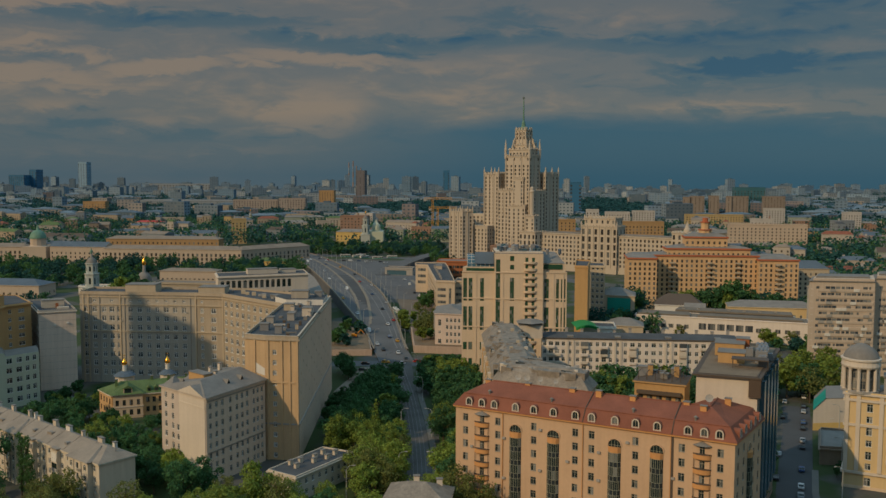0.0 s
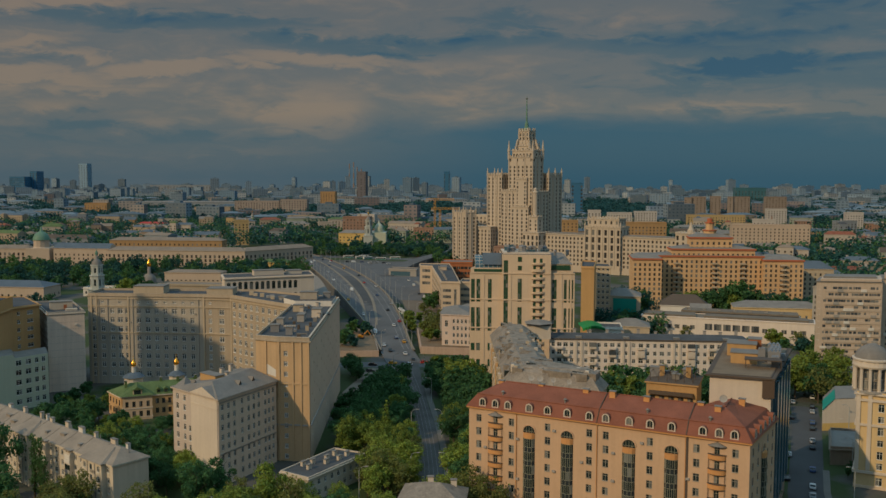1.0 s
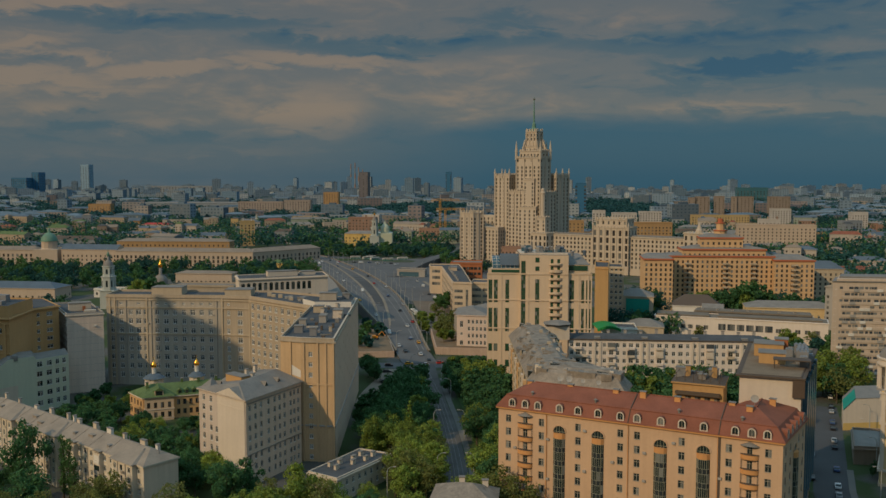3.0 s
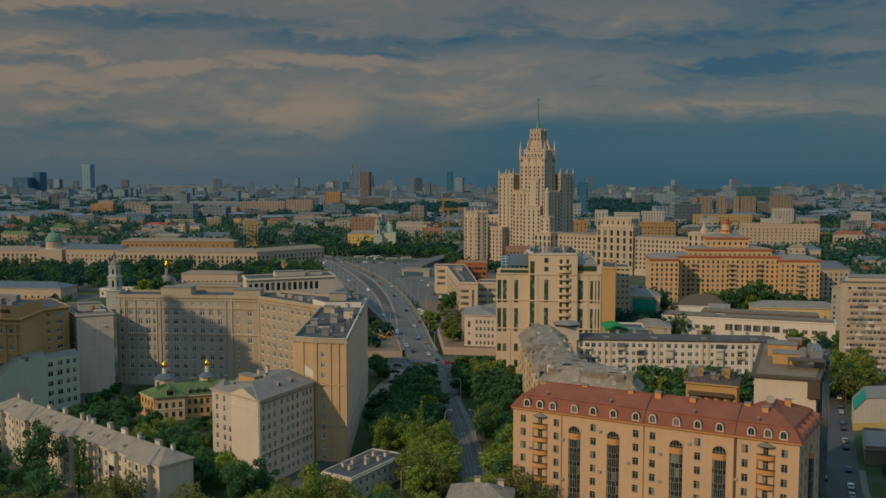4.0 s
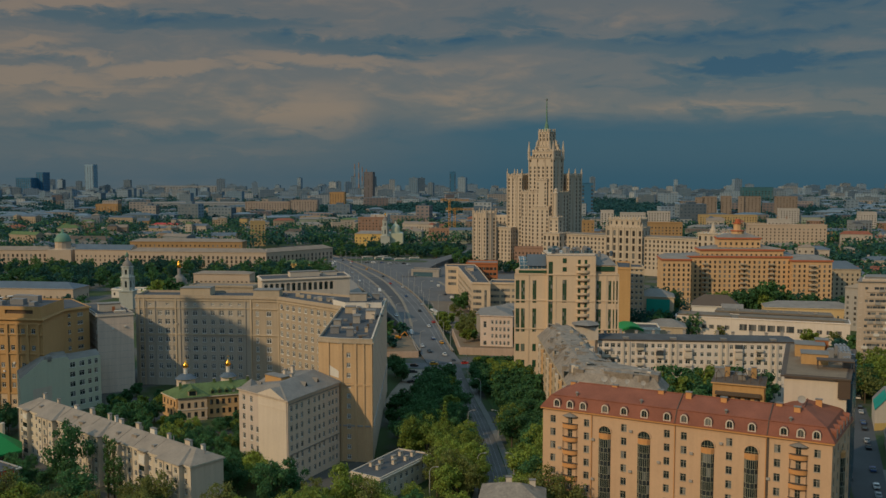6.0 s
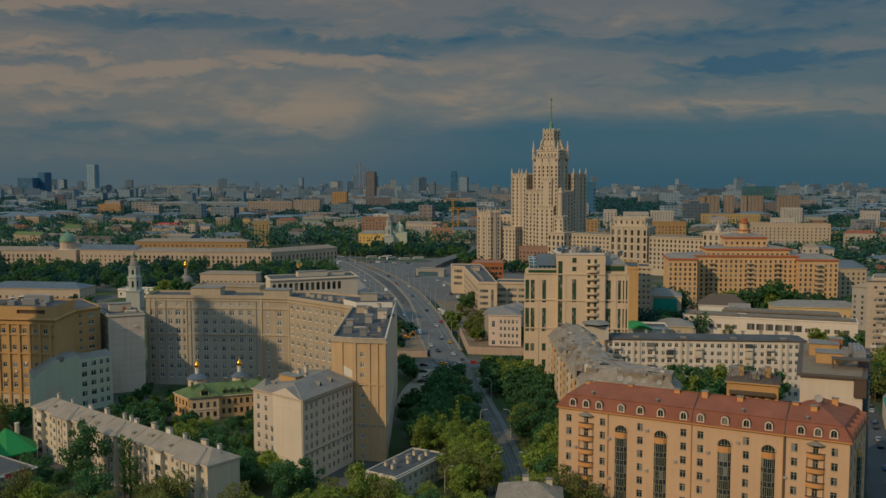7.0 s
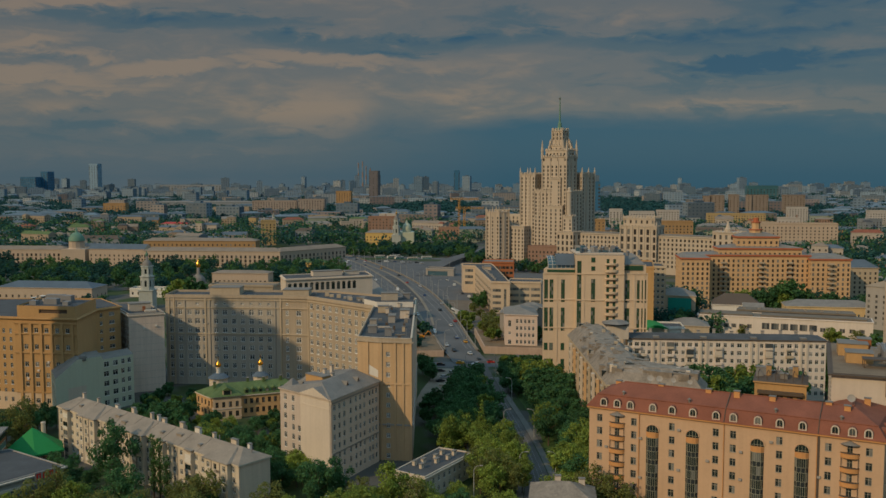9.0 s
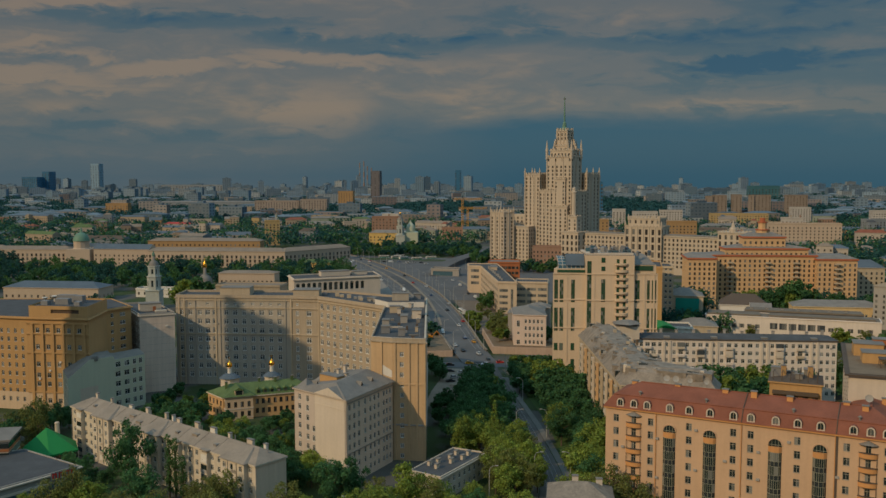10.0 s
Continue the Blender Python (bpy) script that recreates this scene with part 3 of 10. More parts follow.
for k in (-0.46, -0.33, -0.2, 0.22, 0.36, 0.46):
    line = [(p[0] + p[3] * k, p[1], p[2]) for p in BRIDGE[6:]]
    strip("lane_line", "worn white lane line on the bridge road", line, 0.2, LINE, 0.075, "road marking", 0.01)
strip("middle_road", "darker worn roadway between the two medians", on_deck((-47.5, 553, 4), (-51.8, 588, 6), (-63, 672, 8), (-88, 797, 10), (-127, 940, 5)), 6.5, MIDROAD, 0.068, "road", 0.01)
strip("tram_strip", "brownish worn asphalt below the medians", on_deck((-29.5, 478, 6), (-33.5, 500, 7.5), (-40, 530, 8.5), (-46, 552, 8)), 6.5, BUSLANE, 0.066, "road", 0.01)
strip("median", "raised tan median along the bridge road", on_deck((-50.0, 550, 1.2), (-55.3, 588, 1.8), (-67.4, 672, 2.0), (-93.6, 797, 2.0), (-130, 940, 1.6), (-163, 1040, 1.4)), 2, MEDIAN, 0.3, "median", 0.28)
strip("median", "raised tan median along the bridge road", on_deck((-44.9, 550, 1.2), (-48.3, 588, 1.8), (-58.7, 672, 2.0), (-82.6, 797, 2.0), (-124, 940, 1.6)), 2, MEDIAN, 0.3, "median", 0.28)
for sgn in (-0.5, 0.5):
    line = [(p[0] + p[3] * sgn, p[1], p[2]) for p in BRIDGE[5:]]
    strip("parapet_wall", "low stone parapet along the bridge road", line, 0.9, MEDIAN, 1.0, "parapet", 1.2)
strip("underpass_road", "asphalt side road leading down under the bridge", curve(((8, 470, 0, 12), (-2, 560, 0, 14), (-14, 680, 0, 16), (-40, 860, 0, 16), (-60, 960, 0, 16))), 12, ASPHALT, 0.05)
strip("cross_street", "asphalt street crossing below the bridge approach", [(-120, 452, 0), (-60, 457, 0), (-10, 458, 0), (40, 452, 0), (90, 440, 0)], 13, ASPHALT, 0.05)
strip("cross_street", "asphalt embankment road before the skyscraper", [(-420, 1150, 0), (-180, 1100, 0), (-20, 1040, 0), (60, 900, 0), (140, 800, 0)], 22, ASPHALT, 0.05)
strip("river_road", "raised asphalt road curving towards the skyscraper", curve(((-60, 870, 0.3, 14), (-51, 913, 3, 16), (-33, 985, 5, 16), (0, 1090, 5, 16), (23, 1190, 3, 16))), 16, ASPHALT, 0.05, thick=5.5)
# the street's shade is put into its base colour with the darker asphalt
strip("side_street", "narrow asphalt street lined with parked cars", [(96, 240, 0), (106, 270, 0), (110.5, 281, 0), (134, 339, 0), (147, 374, 0)], 10.5, MIDROAD, 0.05)
strip("pavement", "narrow pavement along the side street", [(102.5, 240, 0), (112.5, 270, 0), (117, 281, 0), (121, 291, 0)], 2, PAVING, 0.15, "pavement", 0.15)
strip("pavement", "stone forecourt beside the long grey facade", [(-44, 372, 0), (-41, 400, 0), (-37, 425, 0), (-34, 447, 0)], 15, MEDIAN, 0.12, "pavement", 0.12)
sheet("plaza", "worn asphalt lots between the bridge and the river road", ((-40, 700), (60, 690), (70, 880), (0, 1010), (-130, 1010), (-90, 860)), 0.03, ASPHALT, "ground", 0.03)
sheet("verge", "worn earth and asphalt lot beside the bridge road", ((-21, 546), (4, 546), (10, 580), (2, 690), (-36, 700), (-31, 640), (-24, 590)), 0.09, BUSLANE, "verge", 0.09)
strip("traffic_island", "raised tan island between the lower roads", [(-8, 700, 0), (-16, 760, 0), (-30, 830, 0)], 3.0, MEDIAN, 0.2, "median", 0.2)
strip("traffic_island", "grass island between the lower roads", [(12, 700, 0), (8, 760, 0), (0, 830, 0)], 6.0, GRASS, 0.2, "median", 0.2)
sheet("lawn", "mown grass in the yard beside the red-roofed house", ((-2, 250), (4, 252), (12, 300), (6, 380), (-2, 380)), 0.09, GRASS, "lawn", 0.09)


def retaining(name, label, pts, z, mat, fill):
    s = Shape()
    s.prism(pts, 0, z)
    ob = new(name, s.mesh(name, mat))
    tagged(ob, label, "retaining wall", kind="structure")
    s = Shape()
    s.prism(inset(pts, 0.6), z + 0.004, z + 0.25)
    tagged(new("terrace_ground", s.mesh("terrace_ground", fill)), "earth and grass terrace behind the stone wall", "ground", kind="structure")


PINKSTONE = surface("pink_stone_wall", (0.44, 0.325, 0.25), 0.9, 0.2, 1.6, 0.3, 0.4)
retaining("retaining_wall", "pale stone retaining wall below the earth terrace", ((-66, 476), (-38.5, 478), (-44, 520), (-64, 570), (-80, 570)), 3.3, PINKSTONE, EARTH)
retaining("retaining_wall", "pale stone retaining wall beside the bridge road", ((-16.5, 486), (46, 476), (46, 500), (-4, 545), (-20, 545)), 4.0, PINKSTONE, EARTH)


# ---- the red-roofed apartment house ----
TAN_FRAME = surface("tan_window_frame", (0.40, 0.35, 0.28), 0.5, bump=0)
BAYFRAME = surface("bay_mullions", (0.30, 0.29, 0.21), 0.5, bump=0)
SPANDREL = surface("dark_spandrel_panel", (0.035, 0.042, 0.045), 0.25, bump=0, spec=0.5)


def red_house():
    A, B = (2.9, 247.0), (68.5, 211.9)
    L, u = side(A, B)
    inn = (-u[1], u[0])
    z1, storey, top = 32.4, 3.64, 29.75

    def at(s, d, z=None):
        p = (A[0] + u[0] * s + inn[0] * d, A[1] + u[1] * s + inn[1] * d)
        return p if z is None else (*p, z)
    poly = [A, B, (82.3, 233.2), at(L - 16, 24.4), at(L - 16, 16.0), at(0, 16.0)]
    front = [(s, top - storey * r, 1.55, 2.0) for s in (3.0, 12.7, 23.1, 34.6, 39.0, 50.4, 61.9, 71.1) for r in range(8)]
    front += [(s, top - storey * r, 1.3, 2.3) for s in (8.0, 66.8) for r in range(8)]
    lr, ur = side(B, poly[2])
    right = [(s, top - storey * r, 1.5, 2.0) for s in (3.2, 8.2, 17.6, 22.6) for r in range(8)]
    left = [(s, top - storey * r, 1.5, 2.0) for s in (4, 8, 12) for r in range(8)]
    root = house("apartment_house", "peach plaster apartment house with a red mansard roof and arched bays", poly, z1, PEACH, {0: front, 1: right, 5: left}, near=True,
                 style="one", frame_mat=TAN_FRAME, cornice=0.55, cornice_mat=ORANGE, roof="none")
    # mansard band, then a low hipped top
    zm, zr, ze = z1 + 3.6, z1 + 6.4, z1 + 0.45
    out = inset(poly, -0.7)
    mid = inset(poly, 1.7)
    r = Shape()
    n = len(poly)
    for i in range(n):
        j = (i + 1) % n
        r.face(((*out[i], ze), (*out[j], ze), (*mid[j], zm), (*mid[i], zm)))
    R0, R1, R2 = at(7.6, 8.0, zr), at(L - 7.5, 8.4, zr), at(L - 7.8, 17.8, zr)
    Z = [(*p, zm) for p in mid]
    r.face((Z[0], Z[1], R1, R0)), r.face((Z[1], Z[2], R2, R1)), r.face((Z[2], Z[3], R2)), r.face((Z[3], Z[4], R1, R2))
    r.face((Z[4], Z[5], R0, R1)), r.face((Z[5], Z[0], R0))
    part("roof", r, ROOF_RED, root, "red tiled mansard roof")
    # seams in the roofing and the small kerb between the two slopes
    for s in (36.7, 59.5):
        k = Shape()
        k.bar(at(s, -0.7, ze + 0.1), at(s, 1.7, zm + 0.1), 0.14)
        k.bar(at(s, 1.7, zm + 0.1), at(s, 8.0, zr + 0.1), 0.14)
        part("roof_seam", k, ROOF_BROWN, root, "dark metal seam across the red tiles")
    k = Shape()
    k.bar(at(1.7, 1.7, zm + 0.05), at(L - 1.7, 1.7, zm + 0.05), 0.16)
    part("roof_kerb", k, ROOF_RED, root)
    k = Shape()
    k.bar(R0, R1, 0.2), k.bar(R1, R2, 0.2)
    part("ridge", k, ROOF_RED, root)

    def dormer(p, v, name="dormer"):
        """A round-headed dormer at p looking against the inward way of wall direction v."""
        w = (-v[1], v[0])

        def q(x, y, z):
            return (p[0] + v[0] * x + w[0] * y, p[1] + v[1] * x + w[1] * y, z)
        s, g, b = Shape(), Shape(), Shape()
        arc = [(math.cos(a), math.sin(a)) for a in np.linspace(0, math.pi, 9)]
        def ring(rad, base):
            return [(rad, base)] + [(rad * c, 1.35 + rad * si) for c, si in arc] + [(-rad, base)]
        o, i = ring(0.98, 0.0), ring(0.68, 0.25)
        z0 = ze + 0.35
        for a in range(len(o) - 1):
            s.face((q(o[a + 1][0], -0.05, z0 + o[a + 1][1]), q(o[a][0], -0.05, z0 + o[a][1]), q(i[a][0], -0.05, z0 + i[a][1]), q(i[a + 1][0], -0.05, z0 + i[a + 1][1])))
            s.face((q(i[a + 1][0], -0.05, z0 + i[a + 1][1]), q(i[a][0], -0.05, z0 + i[a][1]), q(i[a][0], 0.2, z0 + i[a][1]), q(i[a + 1][0], 0.2, z0 + i[a + 1][1])))
            b.face((q(o[a][0], -0.05, z0 + o[a][1]), q(o[a + 1][0], -0.05, z0 + o[a + 1][1]), q(o[a + 1][0], 2.2, z0 + o[a + 1][1]), q(o[a][0], 2.2, z0 + o[a][1])))
        s.face((q(-0.98, -0.05, z0), q(0.98, -0.05, z0), q(0.68, -0.05, z0 + 0.25), q(-0.68, -0.05, z0 + 0.25)))
        g.face([q(x, 0.18, z0 + z) for x, z in i])
        s.prism([q(-0.03, 0.1, 0)[:2], q(0.03, 0.1, 0)[:2], q(0.03, 0.17, 0)[:2], q(-0.03, 0.17, 0)[:2]], z0 + 0.25, z0 + 2.0)
        d = part("dormer", b, ROOF_RED, root, "round-headed dormer with a pale surround")
        for nm, sh, mt in (("surround", s, CREAM), ("pane", g, GLASS)):
            ob = new(nm, sh.mesh(nm, mt))
            ob.parent = d
    for s in (4.2, 8.0, 11.7, 17.9, 23.1, 28.6, 34.6, 39.0, 45.1, 50.4, 55.8, 63.3, 67.2, 70.8):
        dormer(at(s, -0.35), u)
    for s in (3.5, 8.0, 12.5, 17.0, 21.5):
        p = lerp(B, poly[2], s / lr)
        dormer((p[0] + ur[1] * 0.35, p[1] - ur[0] * 0.35), ur)

    def bay(s0, a, v, length):
        """A glazed bay under an arch, with an orange apron below the arched window."""
        nout = (v[1], -v[0])

        def q(x, d, z):
            return (a[0] + v[0] * (s0 + x) + nout[0] * d, a[1] + v[1] * (s0 + x) + nout[1] * d, z)
        w = 1.65
        arc = [(w * math.cos(t), w * math.sin(t) * 0.95) for t in np.linspace(0, math.pi, 11)]
        zb, za, zspring = 2.0, 26.2, 28.0
        frame_, glass_, apron, rim = Shape(), Shape(), Shape(), Shape()
        cols = [(-w, 0.05), (-w * 0.62, 0.75), (0, 0.95), (w * 0.62, 0.75), (w, 0.05)]
        for (x0, d0), (x1, d1) in zip(cols, cols[1:]):
            zz = za
            while zz > zb + 1:
                lo = max(zb, zz - 2.35)
                glass_.face((q(x0, d0, lo), q(x1, d1, lo), q(x1, d1, zz), q(x0, d0, zz)), 1)
                for h_ in (lo, zz - 0.06):
                    frame_.bar(q(x0, d0 + 0.03, h_), q(x1, d1 + 0.03, h_), 0.05, n=4)
                frame_.bar(q((x0 + x1) / 2, (d0 + d1) / 2 + 0.05, lo), q((x0 + x1) / 2, (d0 + d1) / 2 + 0.05, zz), 0.05, n=4)
                zz = max(zb, zz - storey)
                if lo > zb:
                    glass_.face((q(x0, d0, zz), q(x1, d1, zz), q(x1, d1, lo), q(x0, d0, lo)), 0)
            frame_.bar(q(x0, d0 + 0.03, zb), q(x0, d0 + 0.03, za), 0.055, n=4)
            apron.face((q(x0, d0 + 0.08, za), q(x1, d1 + 0.08, za), q(x1, d1 + 0.08, za + 1.35), q(x0, d0 + 0.08, za + 1.35)))
            apron.face((q(x0, d0 + 0.08, za + 1.35), q(x1, d1 + 0.08, za + 1.35), q(x1, 0, za + 1.35), q(x0, 0, za + 1.35)))
        arch = Shape()
        arch.face([q(-w, 0.04, za + 1.35)] + [q(w, 0.04, za + 1.35)] + [q(x, 0.04, zspring + z) for x, z in arc])
        for x in (-0.8, 0.0, 0.8):
            frame_.bar(q(x, 0.07, za + 1.35), q(x, 0.07, zspring + 1.35), 0.05, n=4)
        frame_.bar(q(-w, 0.07, zspring), q(w, 0.07, zspring), 0.05, n=4)
        for (x0, y0), (x1, y1) in zip(arc, arc[1:]):
            rim.bar(q(x0 * 1.08, 0.1, zspring + y0 * 1.08), q(x1 * 1.08, 0.1, zspring + y1 * 1.08), 0.2, n=5)
        b = part("glazed_bay", glass_, [SPANDREL, GLASS], root, "dark glazed bay running down under an arch")
        for nm, sh, mt in (("bay_frame", frame_, BAYFRAME), ("arched_window", arch, GLASS), ("apron", apron, ORANGE), ("arch_rim", rim, PEACH)):
            ob = new(nm, sh.mesh(nm, mt))
            ob.parent = b
    for s, r_ in ((5.0, 2), (5.0, 5), (14.6, 1), (14.6, 4), (25.0, 0), (25.0, 3), (25.0, 6), (32.6, 2), (32.6, 5), (41.0, 1), (41.0, 3), (48.4, 0), (52.3, 4), (59.9, 2), (59.9, 5), (73.0, 3)):
        k = Shape()
        c = at(s, -0.22)
        zz = top - storey * r_ - 0.6
        k.obox(c, u, 0.85, 0.42, zz - 0.3, zz + 0.3)
        part("air_conditioner", k, GREYWALL, root, "grey air-conditioner box")
    for s in (17.9, 28.6, 45.1, 55.8):
        bay(s, A, u, L)
    bay(12.9, B, ur, lr)
    # rounded balconies with a tin canopy over the top one
    for s in (8.0, 66.8):
        for r_ in range(8):
            zf = top - storey * r_ - 1.95
            b, rim = Shape(), Shape()
            pts = [(2.15 * math.cos(t), 1.15 * math.sin(t)) for t in np.linspace(0, math.pi, 11)]
            poly2 = [at(s + x, -d) for x, d in reversed(pts)]
            b.prism(poly2, zf, zf + 1.15, 0, True, True)
            bal = part("balcony", b, ORANGE, root, "rounded orange balcony")
            rim.prism([at(s + x * 1.05, -d * 1.06) for x, d in reversed(pts)], zf + 1.153, zf + 1.25, 0, True, True)
            ob = new("rail_cap", rim.mesh("rail_cap", ROOF_BROWN))
            ob.parent = bal
            if r_ < 7:
                for x in (-1.95, 1.95):
                    p = Shape()
                    p.bar(at(s + x, -0.35, zf - storey + 1.25), at(s + x, -0.35, zf), 0.07)
                    ob = new("post", p.mesh("post", DARK_FRAME))
                    ob.parent = bal
        c = Shape()
        zf = top + 1.35
        ring = [at(s + 2.3 * math.cos(t), -1.3 * math.sin(t)) for t in np.linspace(math.pi, 0, 9)]
        tip = at(s, 0.0, zf + 1.0)
        for a, b in zip(ring, ring[1:]):
            c.face(((*a, zf), (*b, zf), tip))
        part("canopy", c, ROOF_TIN, root, "small fan-shaped tin canopy")
    for s in (14.2, 36.7, 59.3):
        k = Shape()
        k.bar(at(s, -0.2, 1), at(s, -0.2, z1), 0.12)
        part("drainpipe", k, ORANGE, root)
    k = Shape()
    k.obox(at(59.6, -0.12), u, 0.5, 0.4, 0.5, z1 + 0.2)
    part("expansion_joint", k, ROOF_BROWN, root, "dark upright joint between two sections")
    # string course above the ground storeys
    k = Shape()
    k.prism([at(-0.15, -0.15), at(L + 0.15, -0.15), at(L + 0.15, 0), at(-0.15, 0)], 6.0, 6.35, 0, True, True)
    part("string_course", k, ORANGE, root)
    for s, d, h in ((18, 8.2, 2.4), (31, 7.6, 2.6), (38.5, 7.0, 3.0), (47.5, 7.2, 2.6), (61, 8.2, 2.5), (65.5, 6.6, 2.4), (69.5, 16.5, 2.6), (5.5, 9.5, 1.8), (28, 8.8, 1.8)):
        chimney(root, *at(s, d), zm + 0.6, zr + h - 2.1, u, ORANGE, 1.5, 1.1)
    for s in (9.0, 27.0, 49.0, 64.5):
        v = Shape()
        v.lathe(*at(s, 2.6), [(0.28, zm), (0.28, zm + 0.9), (0.5, zm + 1.0), (0.5, zm + 1.2), (0.1, zm + 1.5)], 8)
        part("vent", v, ROOF_TIN, root, "small round metal roof vent")
    for s, d, rad in ((14.5, 9.5, 0.9), (17.0, 9.8, 0.9), (21, 9.6, 0.7), (25.5, 9.6, 0.7), (66, 10.5, 1.0)):
        dish(*at(s, d), zr - 0.2, rad)
    return root


def dish(x, y, z, r):
    root = thing("satellite_dish", "pale satellite dish standing on the red roof", "satellite dish", (x, y, z), "roof dishes")
    s = Shape()
    ax = Vector((-0.3, -0.85, 0.42)).normalized()
    a = ax.cross(Vector((0, 0, 1))).normalized()
    b = ax.cross(a)
    c = Vector((x, y, z + 1.6))
    rings = []
    for k in range(4):
        rr, dd = r * k / 3, 0.25 * r * (k / 3) ** 2
        rings.append([c + ax * dd + (a * math.cos(t) + b * math.sin(t)) * rr for t in np.linspace(0, 2 * math.pi, 13)[:-1]])
    for p, q in zip(rings, rings[1:]):
        for i in range(12):
            j = (i + 1) % 12
            s.face((p[i], p[j], q[j], q[i]))
    part("reflector", s, GREYWALL, root, smooth=True)
    m = Shape()
    m.bar((x, y, z), c, 0.06)
    m.bar(c, c + ax * r * 0.9, 0.03)
    part("mast", m, METAL, root)


red_house()


DEPOT_BROWN = surface("brown_roof_felt", (0.20, 0.15, 0.10), 0.9, 0.2, 1.4, 0.4)


# ---- the cream house behind it, along the side street ----
def cream_house():
    poly = [(66, 237.0), (80.4, 231.8), (99.8, 271.5), (84, 281)]
    l1, u1 = side(poly[1], poly[2])
    l3, _ = side(poly[3], poly[0])
    right = grid(l1, 10, 6.0, 3.5, 11, 1.7, 2.0)
    left = grid(l3, 9, 6.0, 3.5, 11, 1.6, 1.9)
    root = house("apartment_house", "cream rendered house with a blank end wall and brown flat roof", poly, 43.6, CREAM, {1: right, 3: left}, near=True, roof="flat", roof_mat=DEPOT_BROWN, cornice=1.0,
                 cornice_mat=ROOF_BROWN, parapet=0.14, parapet_mat=ROOF_BROWN, frame_mat=DARK_FRAME)
    # a brown coat over the cream wall along the street
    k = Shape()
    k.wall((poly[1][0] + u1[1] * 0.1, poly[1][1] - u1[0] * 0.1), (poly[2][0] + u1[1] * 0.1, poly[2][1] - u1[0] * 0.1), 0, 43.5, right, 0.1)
    part("facing", k, WORN_DIM["brown"], root, "brown facing on the street side")
    d = Shape()
    _, u0 = side(poly[0], poly[1])
    d.obox(lerp(poly[0], poly[1], 0.955), u0, 3.0, 1.6, 38.8, 43.5)
    part("corner_loggia", d, DARK_FRAME, root, "dark corner loggia under the eaves")
    for s in (6, 14, 22, 30, 38):
        p = lerp(poly[1], poly[2], s / l1)
        k = Shape()
        k.obox((p[0] + u1[1] * 0.6, p[1] - u1[0] * 0.6), u1, 3.4, 1.4, 8.0, 42.0)
        g = part("oriel", k, BLUEGLASS, root, "dark glazed oriel on the street side")
    roof_box(root, (83.0, 263), u0, 8, 7, 44.0, 47.6, OCHRE)
    roof_box(root, (80.0, 252), u0, 7.0, 6, 44.0, 47.0, OCHRE)
    roof_box(root, (87.8, 266), u0, 3.6, 4, 44.0, 48.2, BRICK)
    can = Shape()
    can.obox((82.3, 243.6), u0, 9.5, 4.0, 46.4, 46.7)
    for x, y in ((77.6, 243.5), (86.0, 240.2), (78.8, 247), (87, 243.5)):
        can.bar((x, y, 44), (x, y, 46.4), 0.12)
    part("canopy", can, ROOF_BROWN, root, "brown roof-terrace canopy on posts")
    for i, (x, y, w, d_, h) in enumerate(((88.0, 251, 3.2, 5, 3.6), (91, 258, 3.0, 6, 3.0), (93, 265, 3.4, 4, 2.6), (86.5, 246, 2.0, 3, 2.6), (91.3, 253.5, 1.6, 2.2, 1.8), (87, 258, 2.0, 1.6, 2.6), (84.5, 268, 1.4, 1.4, 2.2), (90, 270, 2.4, 1.4, 1.8))):
        b = Shape()
        b.obox((x, y), u0, w, d_, 44.2, 44.0 + h)
        for k in range(3):
            b.obox((x - w / 3 + k * w / 3, y), u0, 0.5, d_ * 0.8, 44.0 + h, 44.35 + h)
        part("air_unit", b, METAL, root, "grey rooftop air-handling unit with ducts")


cream_house()

# low brown house wedged behind the red roof
r = house("house", "small ochre brick house with a brown tin roof", [(57, 270.5), (70.5, 264.5), (75.5, 277), (62, 283)], 34.0, OCHRE,
          {0: grid(14.8, 5, 12.5, 3.4, 6, 1.7, 1.7), 3: grid(13.5, 4, 12.5, 3.4, 6, 1.6, 1.7)}, roof="hip", roof_mat=ROOF_BROWN, roof_h=1.3, near=True, frame_mat=DARK_FRAME)
for x, y in ((62.5, 274), (70, 272)):
    chimney(r, x, y, 34.8, 38.4, (1, 0), OCHRE, 1.3, 1.0)
_, hu = side((57, 270.5), (70.5, 264.5))
for i in range(6):
    a, b = lerp((58.2, 270.8), (69.6, 265.8), i / 5), lerp((62.5, 280.5), (74.0, 275.5), i / 5)
    k = Shape()
    for q in (a, lerp(a, b, 0.5), b):
        k.bar((*q, 34.4), (*q, 37.0), 0.11, n=4)
    k.bar((*a, 37.05), (*b, 37.05), 0.13, n=4)
    part("pergola_frame", k, ROOF_BROWN, r, "brown timber pergola frame on the roof terrace")
for x, y, w_, d_, h_ in ((61, 276, 3.0, 2.4, 2.6), (66, 270.5, 2.2, 1.8, 1.6), (70.5, 274.5, 2.6, 3.2, 2.2), (65.5, 276.5, 4.0, 1.2, 1.1)):
    roof_box(r, (x, y), hu, w_, d_, 34.5, 34.9 + h_, (OCHRE, METAL, ROOF_TIN, GREYWALL)[int(x) % 4], "roof_shed")
